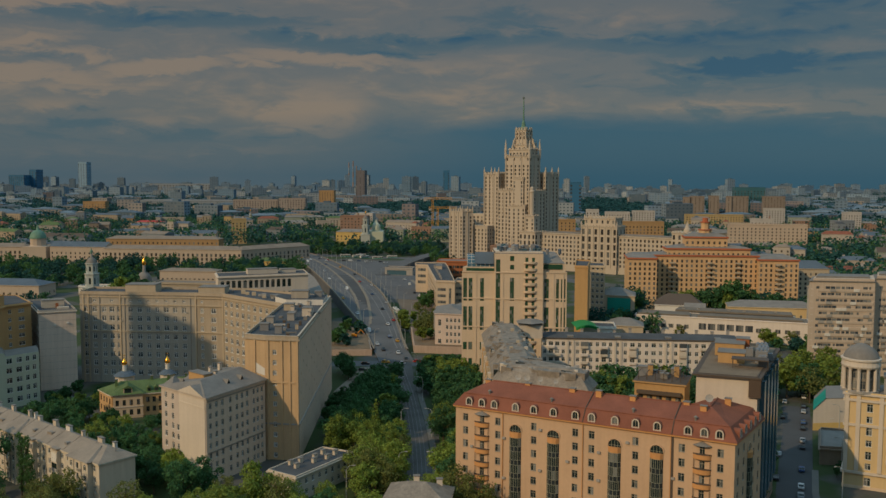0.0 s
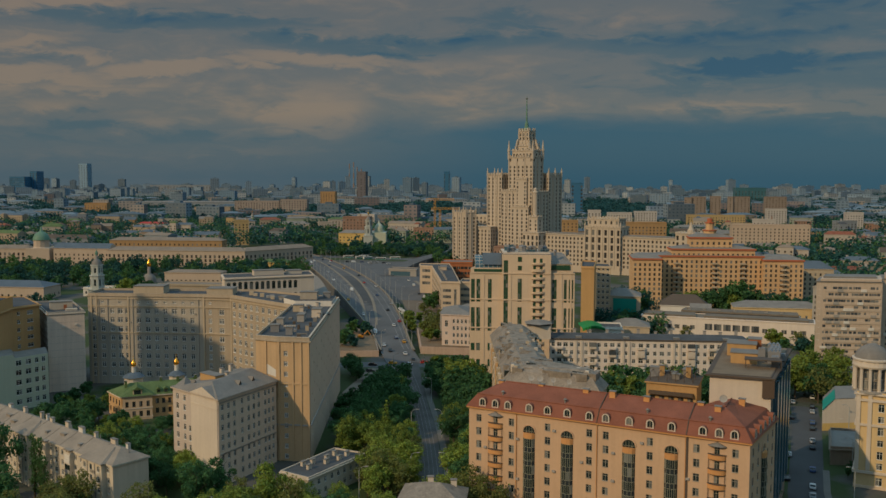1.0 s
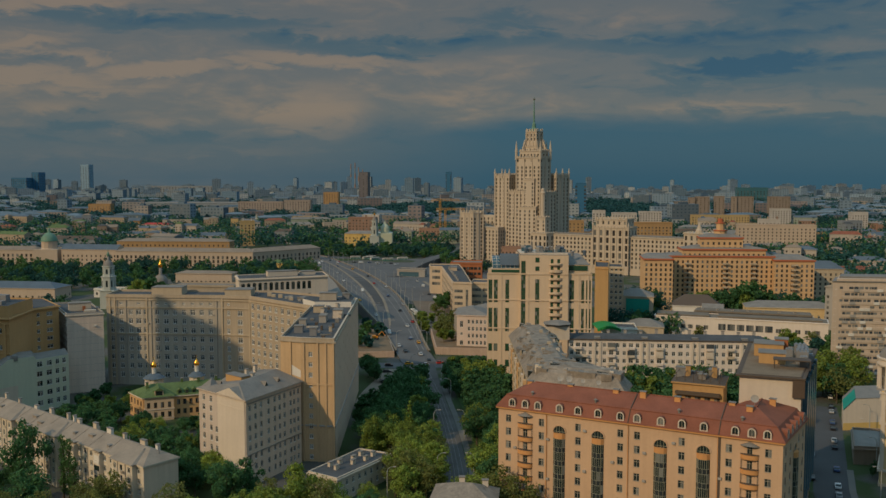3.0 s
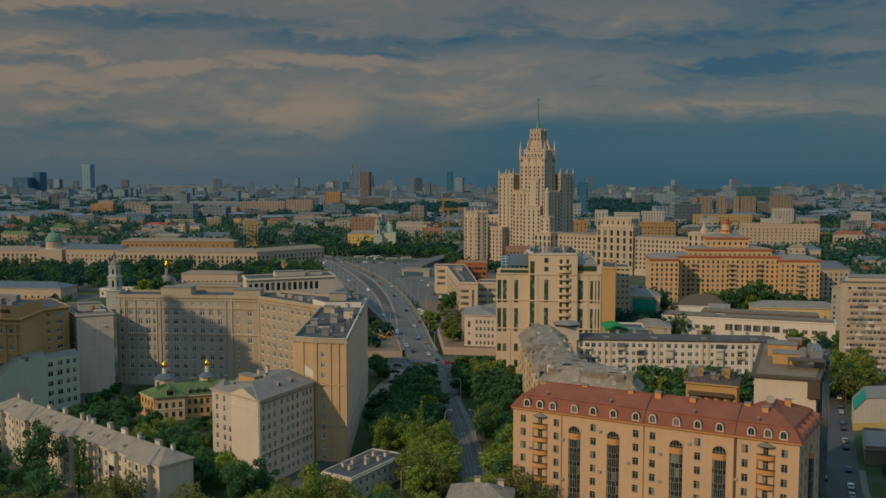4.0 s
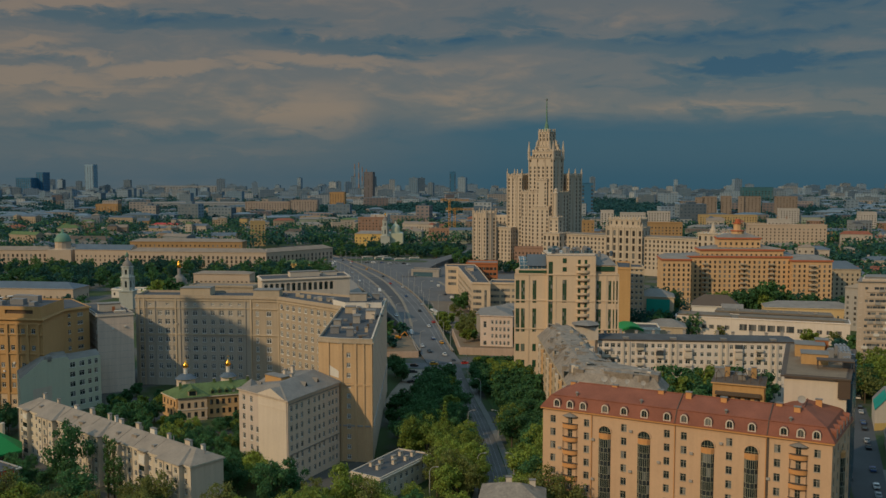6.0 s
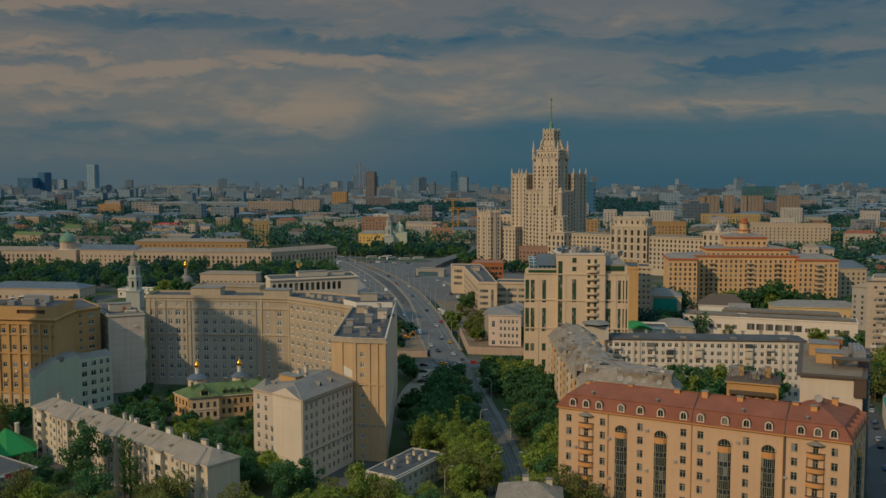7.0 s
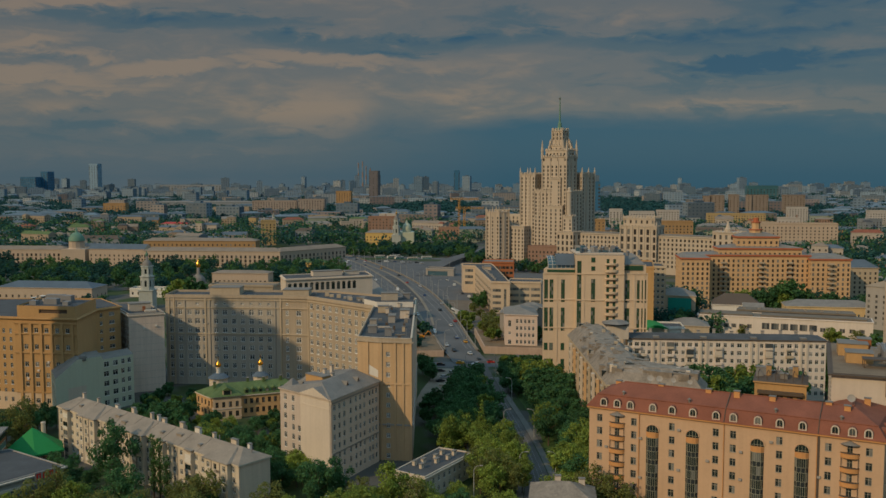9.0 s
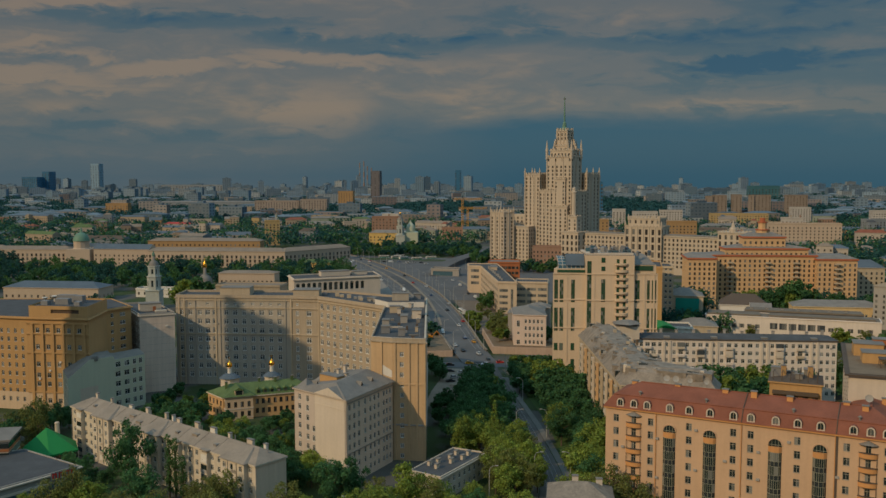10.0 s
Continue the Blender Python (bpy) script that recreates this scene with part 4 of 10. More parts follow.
for z in (24.3, 27.7, 31.1):
    k = Shape()
    c = lerp((57, 270.5), (70.5, 264.5), 0.5)
    k.obox((c[0] + hu[1] * 0.7, c[1] - hu[0] * 0.7), hu, 13.0, 1.3, z - 0.2, z + 0.75)
    part("gallery", k, ROOF_BROWN, r, "brown timber gallery front")


# ---- the round-cornered house at the end of the side street ----
def round_house():
    A, u = (123.2, 276.2), (0.885, -0.466)
    inn = (0.466, 0.885)

    def at(s, d):
        return (A[0] + u[0] * s + inn[0] * d, A[1] + u[1] * s + inn[1] * d)
    rows = (25.4, 21.8, 18.1, 14.4, 10.6, 7.2)
    front = [(s, z, 1.7, 2.5 if i % 2 == 0 else 2.0) for s in (7.0, 13.4, 19.8, 26.2, 32.6, 39.0, 45.4) for i, z in enumerate(rows)] + [(s, 2.4, 1.9, 2.6) for s in (7.0, 13.4, 19.8, 26.2, 32.6, 39.0, 45.4)]
    left = [(s, z, 1.5, 2.3) for s in (3.0, 7.5, 12.0) for z in rows]
    root = house("corner_house", "cream and yellow corner house with a domed colonnaded turret", [A, at(50, 0), at(50, 16), at(0, 16)], 29.2, PALE_YELLOW, {0: front, 3: left}, near=True, roof="flat", roof_mat=ROOF_TIN,
                 cornice=0.7, cornice_mat=CREAM, parapet=0.4)
    for s in (0.6, 3.8, 10.2, 16.6, 23.0, 29.4, 35.8, 42.2, 49.4):
        k = Shape()
        c = at(s, -0.22)
        k.obox(c, u, 1.2, 0.5, 5.6, 29.1)
        part("pilaster", k, CREAM, root)
    for z, d in ((5.1, 0.6), (19.9, 0.4), (27.6, 0.5)):
        k = Shape()
        k.prism([at(-d, -d), at(50, -d), at(50, 0), at(-d + 0.3, 0)], z - 0.4, z + 0.35, 0, True, True)
        k.prism([at(-d, -d + 0.01), at(-d + 0.6, -d + 0.01), at(0, 16), at(-d, 16)], z - 0.4, z + 0.34, 0, True, True)
        part("ledge", k, CREAM, root)
    k = Shape()
    k.prism([at(-0.15, -0.15), at(50, -0.15), at(50, 0.0), at(0, 0.0), at(0, 16), at(-0.15, 16)], 0, 0.9, 0, True)
    part("plinth", k, BEIGE, root)
    for s in (13.4, 26.2, 39.0):
        for z in rows[1:5]:
            k = Shape()
            k.obox(at(s, -0.8), u, 3.0, 1.5, z - 1.6, z - 0.5)
            part("balcony", k, CREAM, root)
    cx, cy = at(3.8, 4.4)
    R, n = 5.0, 12
    t = Shape()
    t.lathe(cx, cy, [(R + 0.6, 29.66), (R + 0.6, 30.4), (R - 1.1, 30.45), (R - 1.1, 37.3)], n)
    part("turret_wall", t, GREYWALL, root)
    e = Shape()
    e.lathe(cx, cy, [(R - 1.2, 37.32), (R + 0.5, 37.4), (R + 0.7, 37.9), (R + 0.4, 39.4), (R + 0.8, 39.6), (R + 0.8, 40.1), (R - 0.2, 40.3)], 24)
    part("entablature", e, CREAM, root)
    d = Shape()
    d.lathe(cx, cy, [(R + 0.2, 40.32), (R - 0.4, 41.8), (R - 1.7, 43.2), (R - 3.4, 44.2), (0.3, 44.6)], 24)
    part("dome", d, ROOF_TIN, root, "low grey tin dome", True)
    for i in range(n):
        a = 2 * math.pi * i / n
        c = Shape()
        c.lathe(cx + R * math.cos(a), cy + R * math.sin(a), [(0.62, 30.42), (0.52, 30.8), (0.48, 36.9), (0.65, 37.36)], 8)
        part("column", c, CREAM, root)
        a2 = a + math.pi / n
        uu = (-math.sin(a2), math.cos(a2))
        rr = R - 1.1 + 0.02
        p = (cx + rr * math.cos(a2), cy + rr * math.sin(a2))
        for z, h in ((32.2, 2.6), (35.4, 2.6)):
            w = window(root, p, uu, 0, z, 1.75, h, "one", TAN_FRAME, PALE_GLASS, True)
            w.location += Vector((math.cos(a2), math.sin(a2), 0)) * 0.2
    k = Shape()
    k.obox(at(14.5, 6.5), u, 8.0, 7.0, 29.7, 34.6)
    b = part("attic_block", k, GREYWALL, root, "blue-grey rendered attic block")
    k = Shape()
    k.obox(at(14.5, 6.5), u, 8.6, 7.6, 34.61, 35.0)
    part("attic_roof", k, ROOF_TIN, root)


round_house()

# small buildings along the side street
r = thing("house", "low cream house with tin roof, teal sheeting and yellow plinth", "building", (139.3, 338, 0))
FOOT.append([(138, 336), (168, 339), (172, 364), (141, 360)])
ln, lu = side((139.3, 338.0), (166.0, 341.0))
front_ = [(0, 0), (ln, 0), (ln, 12.3), (4.8, 12.3), (0, 8.0)]


def lean(p, d):
    return (139.3 + lu[0] * p[0] + 0.42 * d, 338.0 + lu[1] * p[0] + d, p[1])


k = Shape()
k.face([lean(p, 0) for p in front_])
k.face([lean(p, 20) for p in front_[::-1]])
for i in (1, 4):
    p, q = front_[i], front_[(i + 1) % 5]
    k.face((lean(p, 0), lean(p, 20), lean(q, 20), lean(q, 0))[::-1])
part("wall", k, CREAM, r)
k = Shape()
for p, q in ((front_[2], front_[3]), (front_[3], front_[4])):
    k.face((lean(p, -0.3), lean(p, 20.3), lean(q, 20.3), lean(q, -0.3))[::-1])
part("roof", k, ROOF_TIN, r)
k = Shape()
p, q = (4.75, 12.42), (-0.1, 8.08)
k.face((lean(p, -0.4), lean(p, 15), lean(q, 15), lean(q, -0.4))[::-1])
part("teal_sheet", k, TEAL, r, "teal protective sheeting over the roof slope")
k = Shape()
k.face([lean(p, -0.06) for p in ((0, 0), (ln, 0), (ln, 2.8), (0, 2.8))])
k.face([lean(p, -0.06) for p in ((0, 2.8), (ln, 2.8))] + [lean((ln, 2.8), 0), lean((0, 2.8), 0)])
part("plinth", k, YELLOW, r, "yellow plinth")
window(r, (139.3, 337.95), lu, 7.5, 5.2, 1.3, 1.5)
house("garage", "low dark brick garage with a tar roof", [(124.9, 297.3), (133.4, 296.0), (144, 318), (134.5, 320)], 5.0, WORN_DIM["brown"], {}, roof="flat", roof_mat=ROOF_TIN)


# ---- long five-storey house in the foreground yard ----
YARDCREAM = surface("dirty_cream_plaster", (0.58, 0.50, 0.385), 0.9, 0.16, 1.4, 0.34, 0.6)


def yard_house():
    near_r, far_l = (-95.5, 246.0), (-174.5, 312.0)
    L, u = side(far_l, near_r)
    inn = (-u[1], u[0])
    D, z1 = 11.0, 15.6
    poly = [far_l, near_r, (near_r[0] + inn[0] * D, near_r[1] + inn[1] * D), (far_l[0] + inn[0] * D, far_l[1] + inn[1] * D)]
    cols = [u_ for k in range(7) for u_ in (k * 14.6 + 1.9, k * 14.6 + 5.0, k * 14.6 + 9.6, k * 14.6 + 12.9) if u_ < L - 1.2]
    ops = [(c, 2.2 + 3.0 * r, 1.35, 1.6) for c in cols for r in range(5)]
    root = house("yard_house", "long pale plaster five-storey house with a grey tin hip roof", poly, z1, YARDCREAM, {0: ops}, near=True, roof="hip", roof_h=3.0, roof_mat=YARDROOF, cornice=0.45)
    for k in range(7):
        c = k * 14.6 + 7.3
        if c > L - 3:
            continue
        p = (far_l[0] + u[0] * c - inn[0] * 0.65, far_l[1] + u[1] * c - inn[1] * 0.65)
        s = Shape()
        s.obox(p, u, 3.1, 1.3, 0, z1 - 0.1)
        b = part("stair_bay", s, YARDCREAM, root, "projecting bay with glazed balconies")
        for r_ in range(5):
            g = Shape()
            g.obox((p[0] - inn[0] * 0.5, p[1] - inn[1] * 0.5), u, 2.8, 0.5, 3.0 * r_ + 1.4, 3.0 * r_ + 2.9)
            ob = new("balcony_glazing", g.mesh("balcony_glazing", (PALE_GLASS, GLASS, PALE_GLASS, WHITE, PALE_GLASS)[(r_ * 2 + k * 3) % 5]))
            ob.parent = b
            g = Shape()
            g.obox((p[0] - inn[0] * 0.55, p[1] - inn[1] * 0.55), u, 3.0, 0.6, 3.0 * r_ + 0.45, 3.0 * r_ + 1.38)
            ob = new("balcony_front", g.mesh("balcony_front", (YARDCREAM, WHITE, GREYWALL, SAND)[(r_ * 3 + k) % 4]))
            ob.parent = b
        rp = Shape()
        q = (p[0] + inn[0] * 2.2, p[1] + inn[1] * 2.2)
        rp.obox((p[0] + inn[0] * 0.9, p[1] + inn[1] * 0.9), u, 3.6, 3.6, z1 + 0.46, z1 + 0.75)
        part("bay_roof", rp, YARDROOF, root)
        dv = Shape()
        dv.bar((p[0] - u[0] * 7.2 + inn[0] * 0.4, p[1] - u[1] * 7.2 + inn[1] * 0.4, 0.3), (p[0] - u[0] * 7.2 + inn[0] * 0.4, p[1] - u[1] * 7.2 + inn[1] * 0.4, z1), 0.09)
        part("drainpipe", dv, METAL, root)
    # tan coat on the end wall, warmed in colour against its shade
    s = Shape()
    e0, e1 = poly[1], poly[2]
    s.wall((e0[0] + u[0] * 0.1, e0[1] + u[1] * 0.1), (e1[0] + u[0] * 0.1, e1[1] + u[1] * 0.1), 0, z1)
    part("end_coat", s, SHADEWALL, root, "tan end-wall coat, warmed in colour to lift its shade")

    def at(c, d):
        return (far_l[0] + u[0] * c + inn[0] * d, far_l[1] + u[1] * c + inn[1] * d)
    # projecting sections with their own hipped roofs
    for c0, c1 in ((16.5, 27.0), (45.6, 56.2), (88.8, 99.6)):
        c1 = min(c1, L - 1.2)
        s = Shape()
        a_, b_ = at(c0, -1.5), at(c1, -1.5)
        ops_ = [(t, 2.2 + 3.0 * r_, 1.35, 1.6) for t in (1.7, 5.0, c1 - c0 - 1.7) for r_ in range(5)]
        s.wall(a_, b_, 0, z1, ops_)
        s.wall(at(c0, 0), a_, 0, z1)
        s.wall(b_, at(c1, 0), 0, z1)
        sec = part("section", s, YARDCREAM, root, "section of the front standing forward")
        for t, z, w, h in ops_:
            window(sec, a_, u, t, z, w, h, "one")
        k = Shape()
        q = [(*at(t, d), z1 + 0.48) for t, d in ((c0 - 0.6, -2.2), (c1 + 0.6, -2.2), (c1 + 0.6, 1.0), (c0 - 0.6, 1.0))]
        m0, m1 = (*at(c0 + 3.2, 4.6), z1 + 3.35), (*at(c1 - 3.2, 4.6), z1 + 3.35)
        k.face((q[0], q[1], m1, m0)), k.face((q[1], q[2], m1)), k.face((q[3], q[0], m0)), k.face((q[3], q[2], q[1], q[0]))
        part("section_roof", k, YARDROOF, root)
        k = Shape()
        for t in (c0 + 3.4, c1 - 3.4):
            k.bar((*at(t, -1.62), 0.3), (*at(t, -1.62), z1), 0.09)
        part("drainpipe", k, METAL, root)
    yr = random.Random(12)
    for i, f in enumerate((0.0, 0.08, 0.21, 0.30, 0.40, 0.445, 0.49, 0.60, 0.70, 0.80, 0.92, 1.0)):
        t = f * 312 / (246 + f * 66)
        c = 5.0 + t * (L - 10.0)
        wide = (1.2, 0.8, 1.9, 1.5, 1.1, 0.8, 1.6, 1.9, 2.4, 1.0, 2.6, 1.1)[i]
        chimney(root, *at(c, D / 2 + yr.uniform(1.0, 2.6)), z1 + 1.2, z1 + 4.1 + yr.uniform(-0.3, 0.7), u, (CREAM, PANEL, WHITE)[i % 3], wide, 0.9)
        if i % 2:
            k = Shape()
            p = at(c + 2.6, D / 2 + 1.0)
            k.bar((*p, z1 + 2.0), (*p, z1 + 4.3), 0.16)
            part("vent_pipe", k, METAL, root)
    for c, d, rot in ((12, 2.6, 0), (35, 3.2, 1), (41, 1.8, 1), (62, 2.4, 0), (70, 3.4, 1), (82, 2.2, 0)):
        k = Shape()
        zz = z1 + 0.45 + 3.0 * (d + 0.5) / 6.0
        k.obox(at(c, d), u, 2.6 if rot else 1.4, 1.5, zz - 0.6, zz + 0.32)
        part("roof_patch" if rot else "roof_hatch", k, YARDROOF if rot else ROOF_TIN, root)
    for k in range(10):
        c = 9 + k * 9.3
        s = Shape()
        a = (far_l[0] + u[0] * c - inn[0] * 0.3, far_l[1] + u[1] * c - inn[1] * 0.3, z1 + 0.6)
        b = (far_l[0] + u[0] * c + inn[0] * D / 2, far_l[1] + u[1] * c + inn[1] * D / 2, z1 + 3.5)
        s.bar(a, b, 0.10, n=4)
        part("roof_seam", s, YARDROOF, root)


yard_house()

# ---- low flat-roofed office ----
poly = [(-53, 266.5), (-43.6, 260.0), (-28.8, 284.0), (-39.6, 289.6)]
l1, u1 = side(poly[1], poly[2])
r = house("office_building", "two-storey beige office with a dark flat roof and vent boxes", poly, 7.0, PANEL, {0: grid(11.4, 4, 2.2, 3.2, 2, 1.2, 1.7), 1: grid(l1, 9, 2.2, 3.2, 2, 1.2, 1.7)}, near=True, cornice=0.4, cornice_mat=PANEL, parapet=0.5)
for t, s_ in ((0.25, 0.5), (0.42, 0.3), (0.5, 0.6), (0.62, 0.4), (0.68, 0.7), (0.8, 0.35), (0.3, 0.2), (0.85, 0.65)):
    a, b = lerp(poly[0], poly[3], t), lerp(poly[1], poly[2], t)
    c = lerp(a, b, s_)
    chimney(r, *c, 7.5, 8.9, u1, PANEL, 1.6, 0.9)


# ---- pale house with a pediment ----
def pediment_house():
    poly = [(-91.8, 290.2), (-73.0, 273.6), (-60.2, 299.5), (-79.0, 316.0)]
    z1 = 27.4
    l0, u0 = side(poly[0], poly[1])
    l1, u1 = side(poly[1], poly[2])
    left = [(2.6, z1 - 2.2 - 3.15 * r, 1.4, 1.9) for r in range(9)] + [(6.6, z1 - 2.2 - 3.15 * r, 1.3, 1.9) for r in range(9)] + [(9.6, z1 - 11.65 - 3.15 * r, 1.3, 1.9) for r in range(5)]
    right = [(u_, z1 - 2.6 - 3.15 * r, 1.15, 1.8) for u_ in (1.8, 4.6, 7.4, 11.2, 14.4, 17.0, 19.6, 23.0, 25.0, 27.2) if u_ < l1 - 1 for r in range(8)]
    root = house("apartment_house", "pale rendered eight-storey house with a pediment and grey tin roof", poly, z1, PEDWALL, {0: left, 1: right}, near=True, roof="none", cornice=0.6)
    # the shaded wall: a lighter, warmer coat in place of bounced light
    k = Shape()
    k.wall(*[(p[0] + u1[1] * 0.12, p[1] - u1[0] * 0.12) for p in (poly[1], poly[2])], 0, z1, right, 0.12)
    part("render_coat", k, SHADEWALL, root, "brownish coat on the yard side, coloured to lift its shade")
    for z in (z1 - 1.0, z1 - 17.2):
        k = Shape()
        k.wall(*[(p[0] + u1[1] * 0.3, p[1] - u1[0] * 0.3) for p in (poly[1], poly[2])], z - 0.2, z + 0.2)
        k.prism([(poly[1][0] + u1[1] * 0.3, poly[1][1] - u1[0] * 0.3), (poly[2][0] + u1[1] * 0.3, poly[2][1] - u1[0] * 0.3), poly[2], poly[1]], z - 0.2, z + 0.2, 0, True, True)
        part("string_course", k, GREYBROWN, root)
    ze, zr = z1 + 0.45, z1 + 3.9
    q = inset(poly, -0.7)
    r = Shape()
    A, B, C, D = [(*p, ze) for p in q]
    E = (*lerp(lerp(q[0], q[1], 0.68), lerp(q[3], q[2], 0.68), 0.16), zr)
    F = (*lerp(lerp(q[0], q[1], 0.62), lerp(q[3], q[2], 0.62), 0.86), zr)
    G = (*lerp(lerp(q[0], q[1], 0.25), lerp(q[3], q[2], 0.25), 0.5), zr - 2.3)
    r.face((A, B, E, G)), r.face((B, C, F, E)), r.face((C, D, F)), r.face((D, A, G)), r.face((G, E, F, D))
    part("roof", r, ROOF_TIN, root, "dented grey tin roof")
    a, b = lerp(poly[0], poly[1], 0.42), lerp(poly[0], poly[1], 0.985)
    nout = (u0[1], -u0[0])
    k = Shape()
    a3, b3 = [(p[0] + nout[0] * 0.75, p[1] + nout[1] * 0.75, ze + 0.02) for p in (a, b)]
    m3 = ((a3[0] + b3[0]) / 2, (a3[1] + b3[1]) / 2, ze + 2.7)
    k.face((a3, b3, m3))
    back = [(p[0] - nout[0] * 5, p[1] - nout[1] * 5, p[2]) for p in (a3, b3, m3)]
    k.face((b3, back[1], back[2], m3), 1), k.face((back[0], a3, m3, back[2]), 1)
    part("pediment", k, [CREAM, ROOF_TIN], root, "triangular pediment over the blank wall")
    k = Shape()
    k.prism([(a[0] + nout[0] * 0.35, a[1] + nout[1] * 0.35), (b[0] + nout[0] * 0.35, b[1] + nout[1] * 0.35), b, a], z1 - 3.2, z1 - 2.8, 0, True, True)
    k.prism([(a[0] + nout[0] * 0.25, a[1] + nout[1] * 0.25), (b[0] + nout[0] * 0.25, b[1] + nout[1] * 0.25), b, a], 0, z1 - 0.1, 0, True, True)
    part("blank_bay", k, CREAM, root)
    for t, s_ in ((0.72, 0.22), (0.85, 0.45), (0.85, 0.68), (0.3, 0.12)):
        c = lerp(lerp(poly[0], poly[1], t), lerp(poly[3], poly[2], t), s_)
        k = Shape()
        uu = u1
        w = (-uu[1], uu[0])
        pts = [(c[0] + uu[0] * x - w[0] * 0.9, c[1] + uu[1] * x - w[1] * 0.9, ze + 0.9 + z) for x, z in ((-0.9, 0), (0.9, 0), (0, 1.8))]
        bk = [(c[0] + w[0] * 1.6, c[1] + w[1] * 1.6, ze + 2.6)]
        k.face(pts, 1), k.face((pts[1], bk[0], pts[2])), k.face((pts[2], bk[0], pts[0]))
        part("dormer", k, [ROOF_TIN, GLASS], root, "small triangular tin dormer")
    c = lerp(lerp(poly[0], poly[1], 0.40), lerp(poly[3], poly[2], 0.40), 0.36)
    roof_box(root, c, u0, 8.5, 3.4, z1 + 0.6, z1 + 4.0, OCHRE, "attic_wall")
    for t, s_ in ((0.13, 0.12), (0.16, 0.42)):
        c = lerp(lerp(poly[0], poly[1], t), lerp(poly[3], poly[2], t), s_)
        k = Shape()
        base = [(c[0] + u0[0] * x + u1[0] * y, c[1] + u0[1] * x + u1[1] * y, ze + 0.3) for x, y in ((-2.6, -3.2), (2.6, -3.2), (2.6, 3.2), (-2.6, 3.2))]
        for i in range(4):
            k.face((base[i], base[(i + 1) % 4], (*c, ze + 2.9)))
        part("roof_peak", k, ROOF_TIN, root, "small hipped tin roof peak")
    for t, s_ in ((0.3, 0.6), (0.55, 0.5), (0.25, 0.8)):
        chimney(root, *lerp(lerp(poly[0], poly[1], t), lerp(poly[3], poly[2], t), s_), z1 + 1, z1 + 4.2, u1, CREAM, 1.3, 0.9)


pediment_house()


# ---- the great angled block ----
def angled_block():
    P = [(-168, 415.5), (-113.5, 411.5), (-100.5, 409.0), (-68.0, 378.0), (-67.6, 304.2), (-60.2, 301.2), (-48.8, 299.4), (-50.6, 402.0), (-93, 429), (-168, 433)]
    z1 = 40.6
    f0 = [(u_, 33.9 - 4.15 * r, 2.0 if i % 3 else 2.4, 2.5) for i, u_ in enumerate((3, 7, 11.5, 15.2, 18.6, 24.0, 28.2, 32.4, 36.6, 40.8, 45.0, 49.2)) for r in range(8)]
    f0 += [(u_, 38.0, 1.5, 1.1) for u_ in (7, 15.2, 24.0, 28.2, 32.4, 36.6, 40.8, 45.0, 49.2)]
    f1 = [(u_, 33.9 - 4.15 * r, 1.5 if u_ < 8 else 2.4, 2.5) for u_ in (3.0, 8.6) for r in range(8)] + [(3.0, 38.0, 1.2, 1.1)]
    f2 = [(u_, 37.6 - 4.1 * r, 2.1, 2.55) for u_ in spread(44.9, 10, 2.4) for r in range(9)]
    f5 = [(3.3, z1 - 4.0 - 3.5 * r, 1.35, 1.7) for r in range(11)]
    f6 = [(u_, z1 - 5.5 - 3.35 * r, 1.0, 1.2) for i, u_ in enumerate((6, 11, 19, 26, 33, 41, 48, 56, 64, 72, 80, 88, 96)) for r in range(10) if (i * 3 + r) % 2 == 0]
    root = house("apartment_block", "huge angled sand-coloured apartment block with a flat cluttered roof", P, z1, LBLOCK, {0: f0, 1: f1, 2: f2, 5: f5, 6: f6}, roof="flat", cornice=0.5, parapet=1.1, glass_mat=BLOCK_GLASS, style="cross")
    # coats: courtyard front cooled and lightened for its shade, unlit side raised, ends orange
    for i, mt in ((0, GREYBROWN), (6, SHADEWALL), (4, WEDGE), (5, WEDGE)):
        a, b = P[i], P[i + 1]
        _, u = side(a, b)
        k = Shape()
        k.wall((a[0] + u[1] * 0.1, a[1] - u[0] * 0.1), (b[0] + u[1] * 0.1, b[1] - u[0] * 0.1), 0, z1, {0: f0, 6: f6, 4: (), 5: f5}[i], 0.1)
        part("facing", k, mt, root, "orange render facing" if mt is WEDGE else "grey-brown facing, coloured to suit the shade it stands in")
    # upright piers on the end front and the seams of the courtyard
    for a, b, ts in ((P[5], P[6], (0.08, 0.50, 0.74, 0.97)), (P[1], P[2], (0.0, 1.0)), (P[0], P[1], (0.03, 0.075, 0.35)), (P[4], P[5], (0.5,))):
        _, u = side(a, b)
        for t in ts:
            c = lerp(a, b, t)
            k = Shape()
            k.obox((c[0] + u[1] * 0.2, c[1] - u[0] * 0.2), u, 0.7, 0.5, 0.0, z1 - 0.05)
            part("pier", k, WEDGE if a in P[4:6] else SAND, root)
    for i, zs in ((0, (z1 - 0.9, 36.1, 23.9)), (1, (z1 - 0.9, 36.1, 23.9)), (2, (z1 - 0.9,)), (5, (26.5, 12.4)), (6, (12.4,)), (4, (26.5, 12.4))):
        a, b = P[i], P[i + 1]
        _, u = side(a, b)
        for z in zs:
            k = Shape()
            k.prism([(a[0] + u[1] * 0.4, a[1] - u[0] * 0.4), (b[0] + u[1] * 0.4, b[1] - u[0] * 0.4), b, a], z - 0.25, z + 0.25, 0, True, True)
            part("string_course", k, GREYWALL if z == 12.4 else (WEDGE if z == 26.5 else SAND), root)
    zt = z1 + 0.5
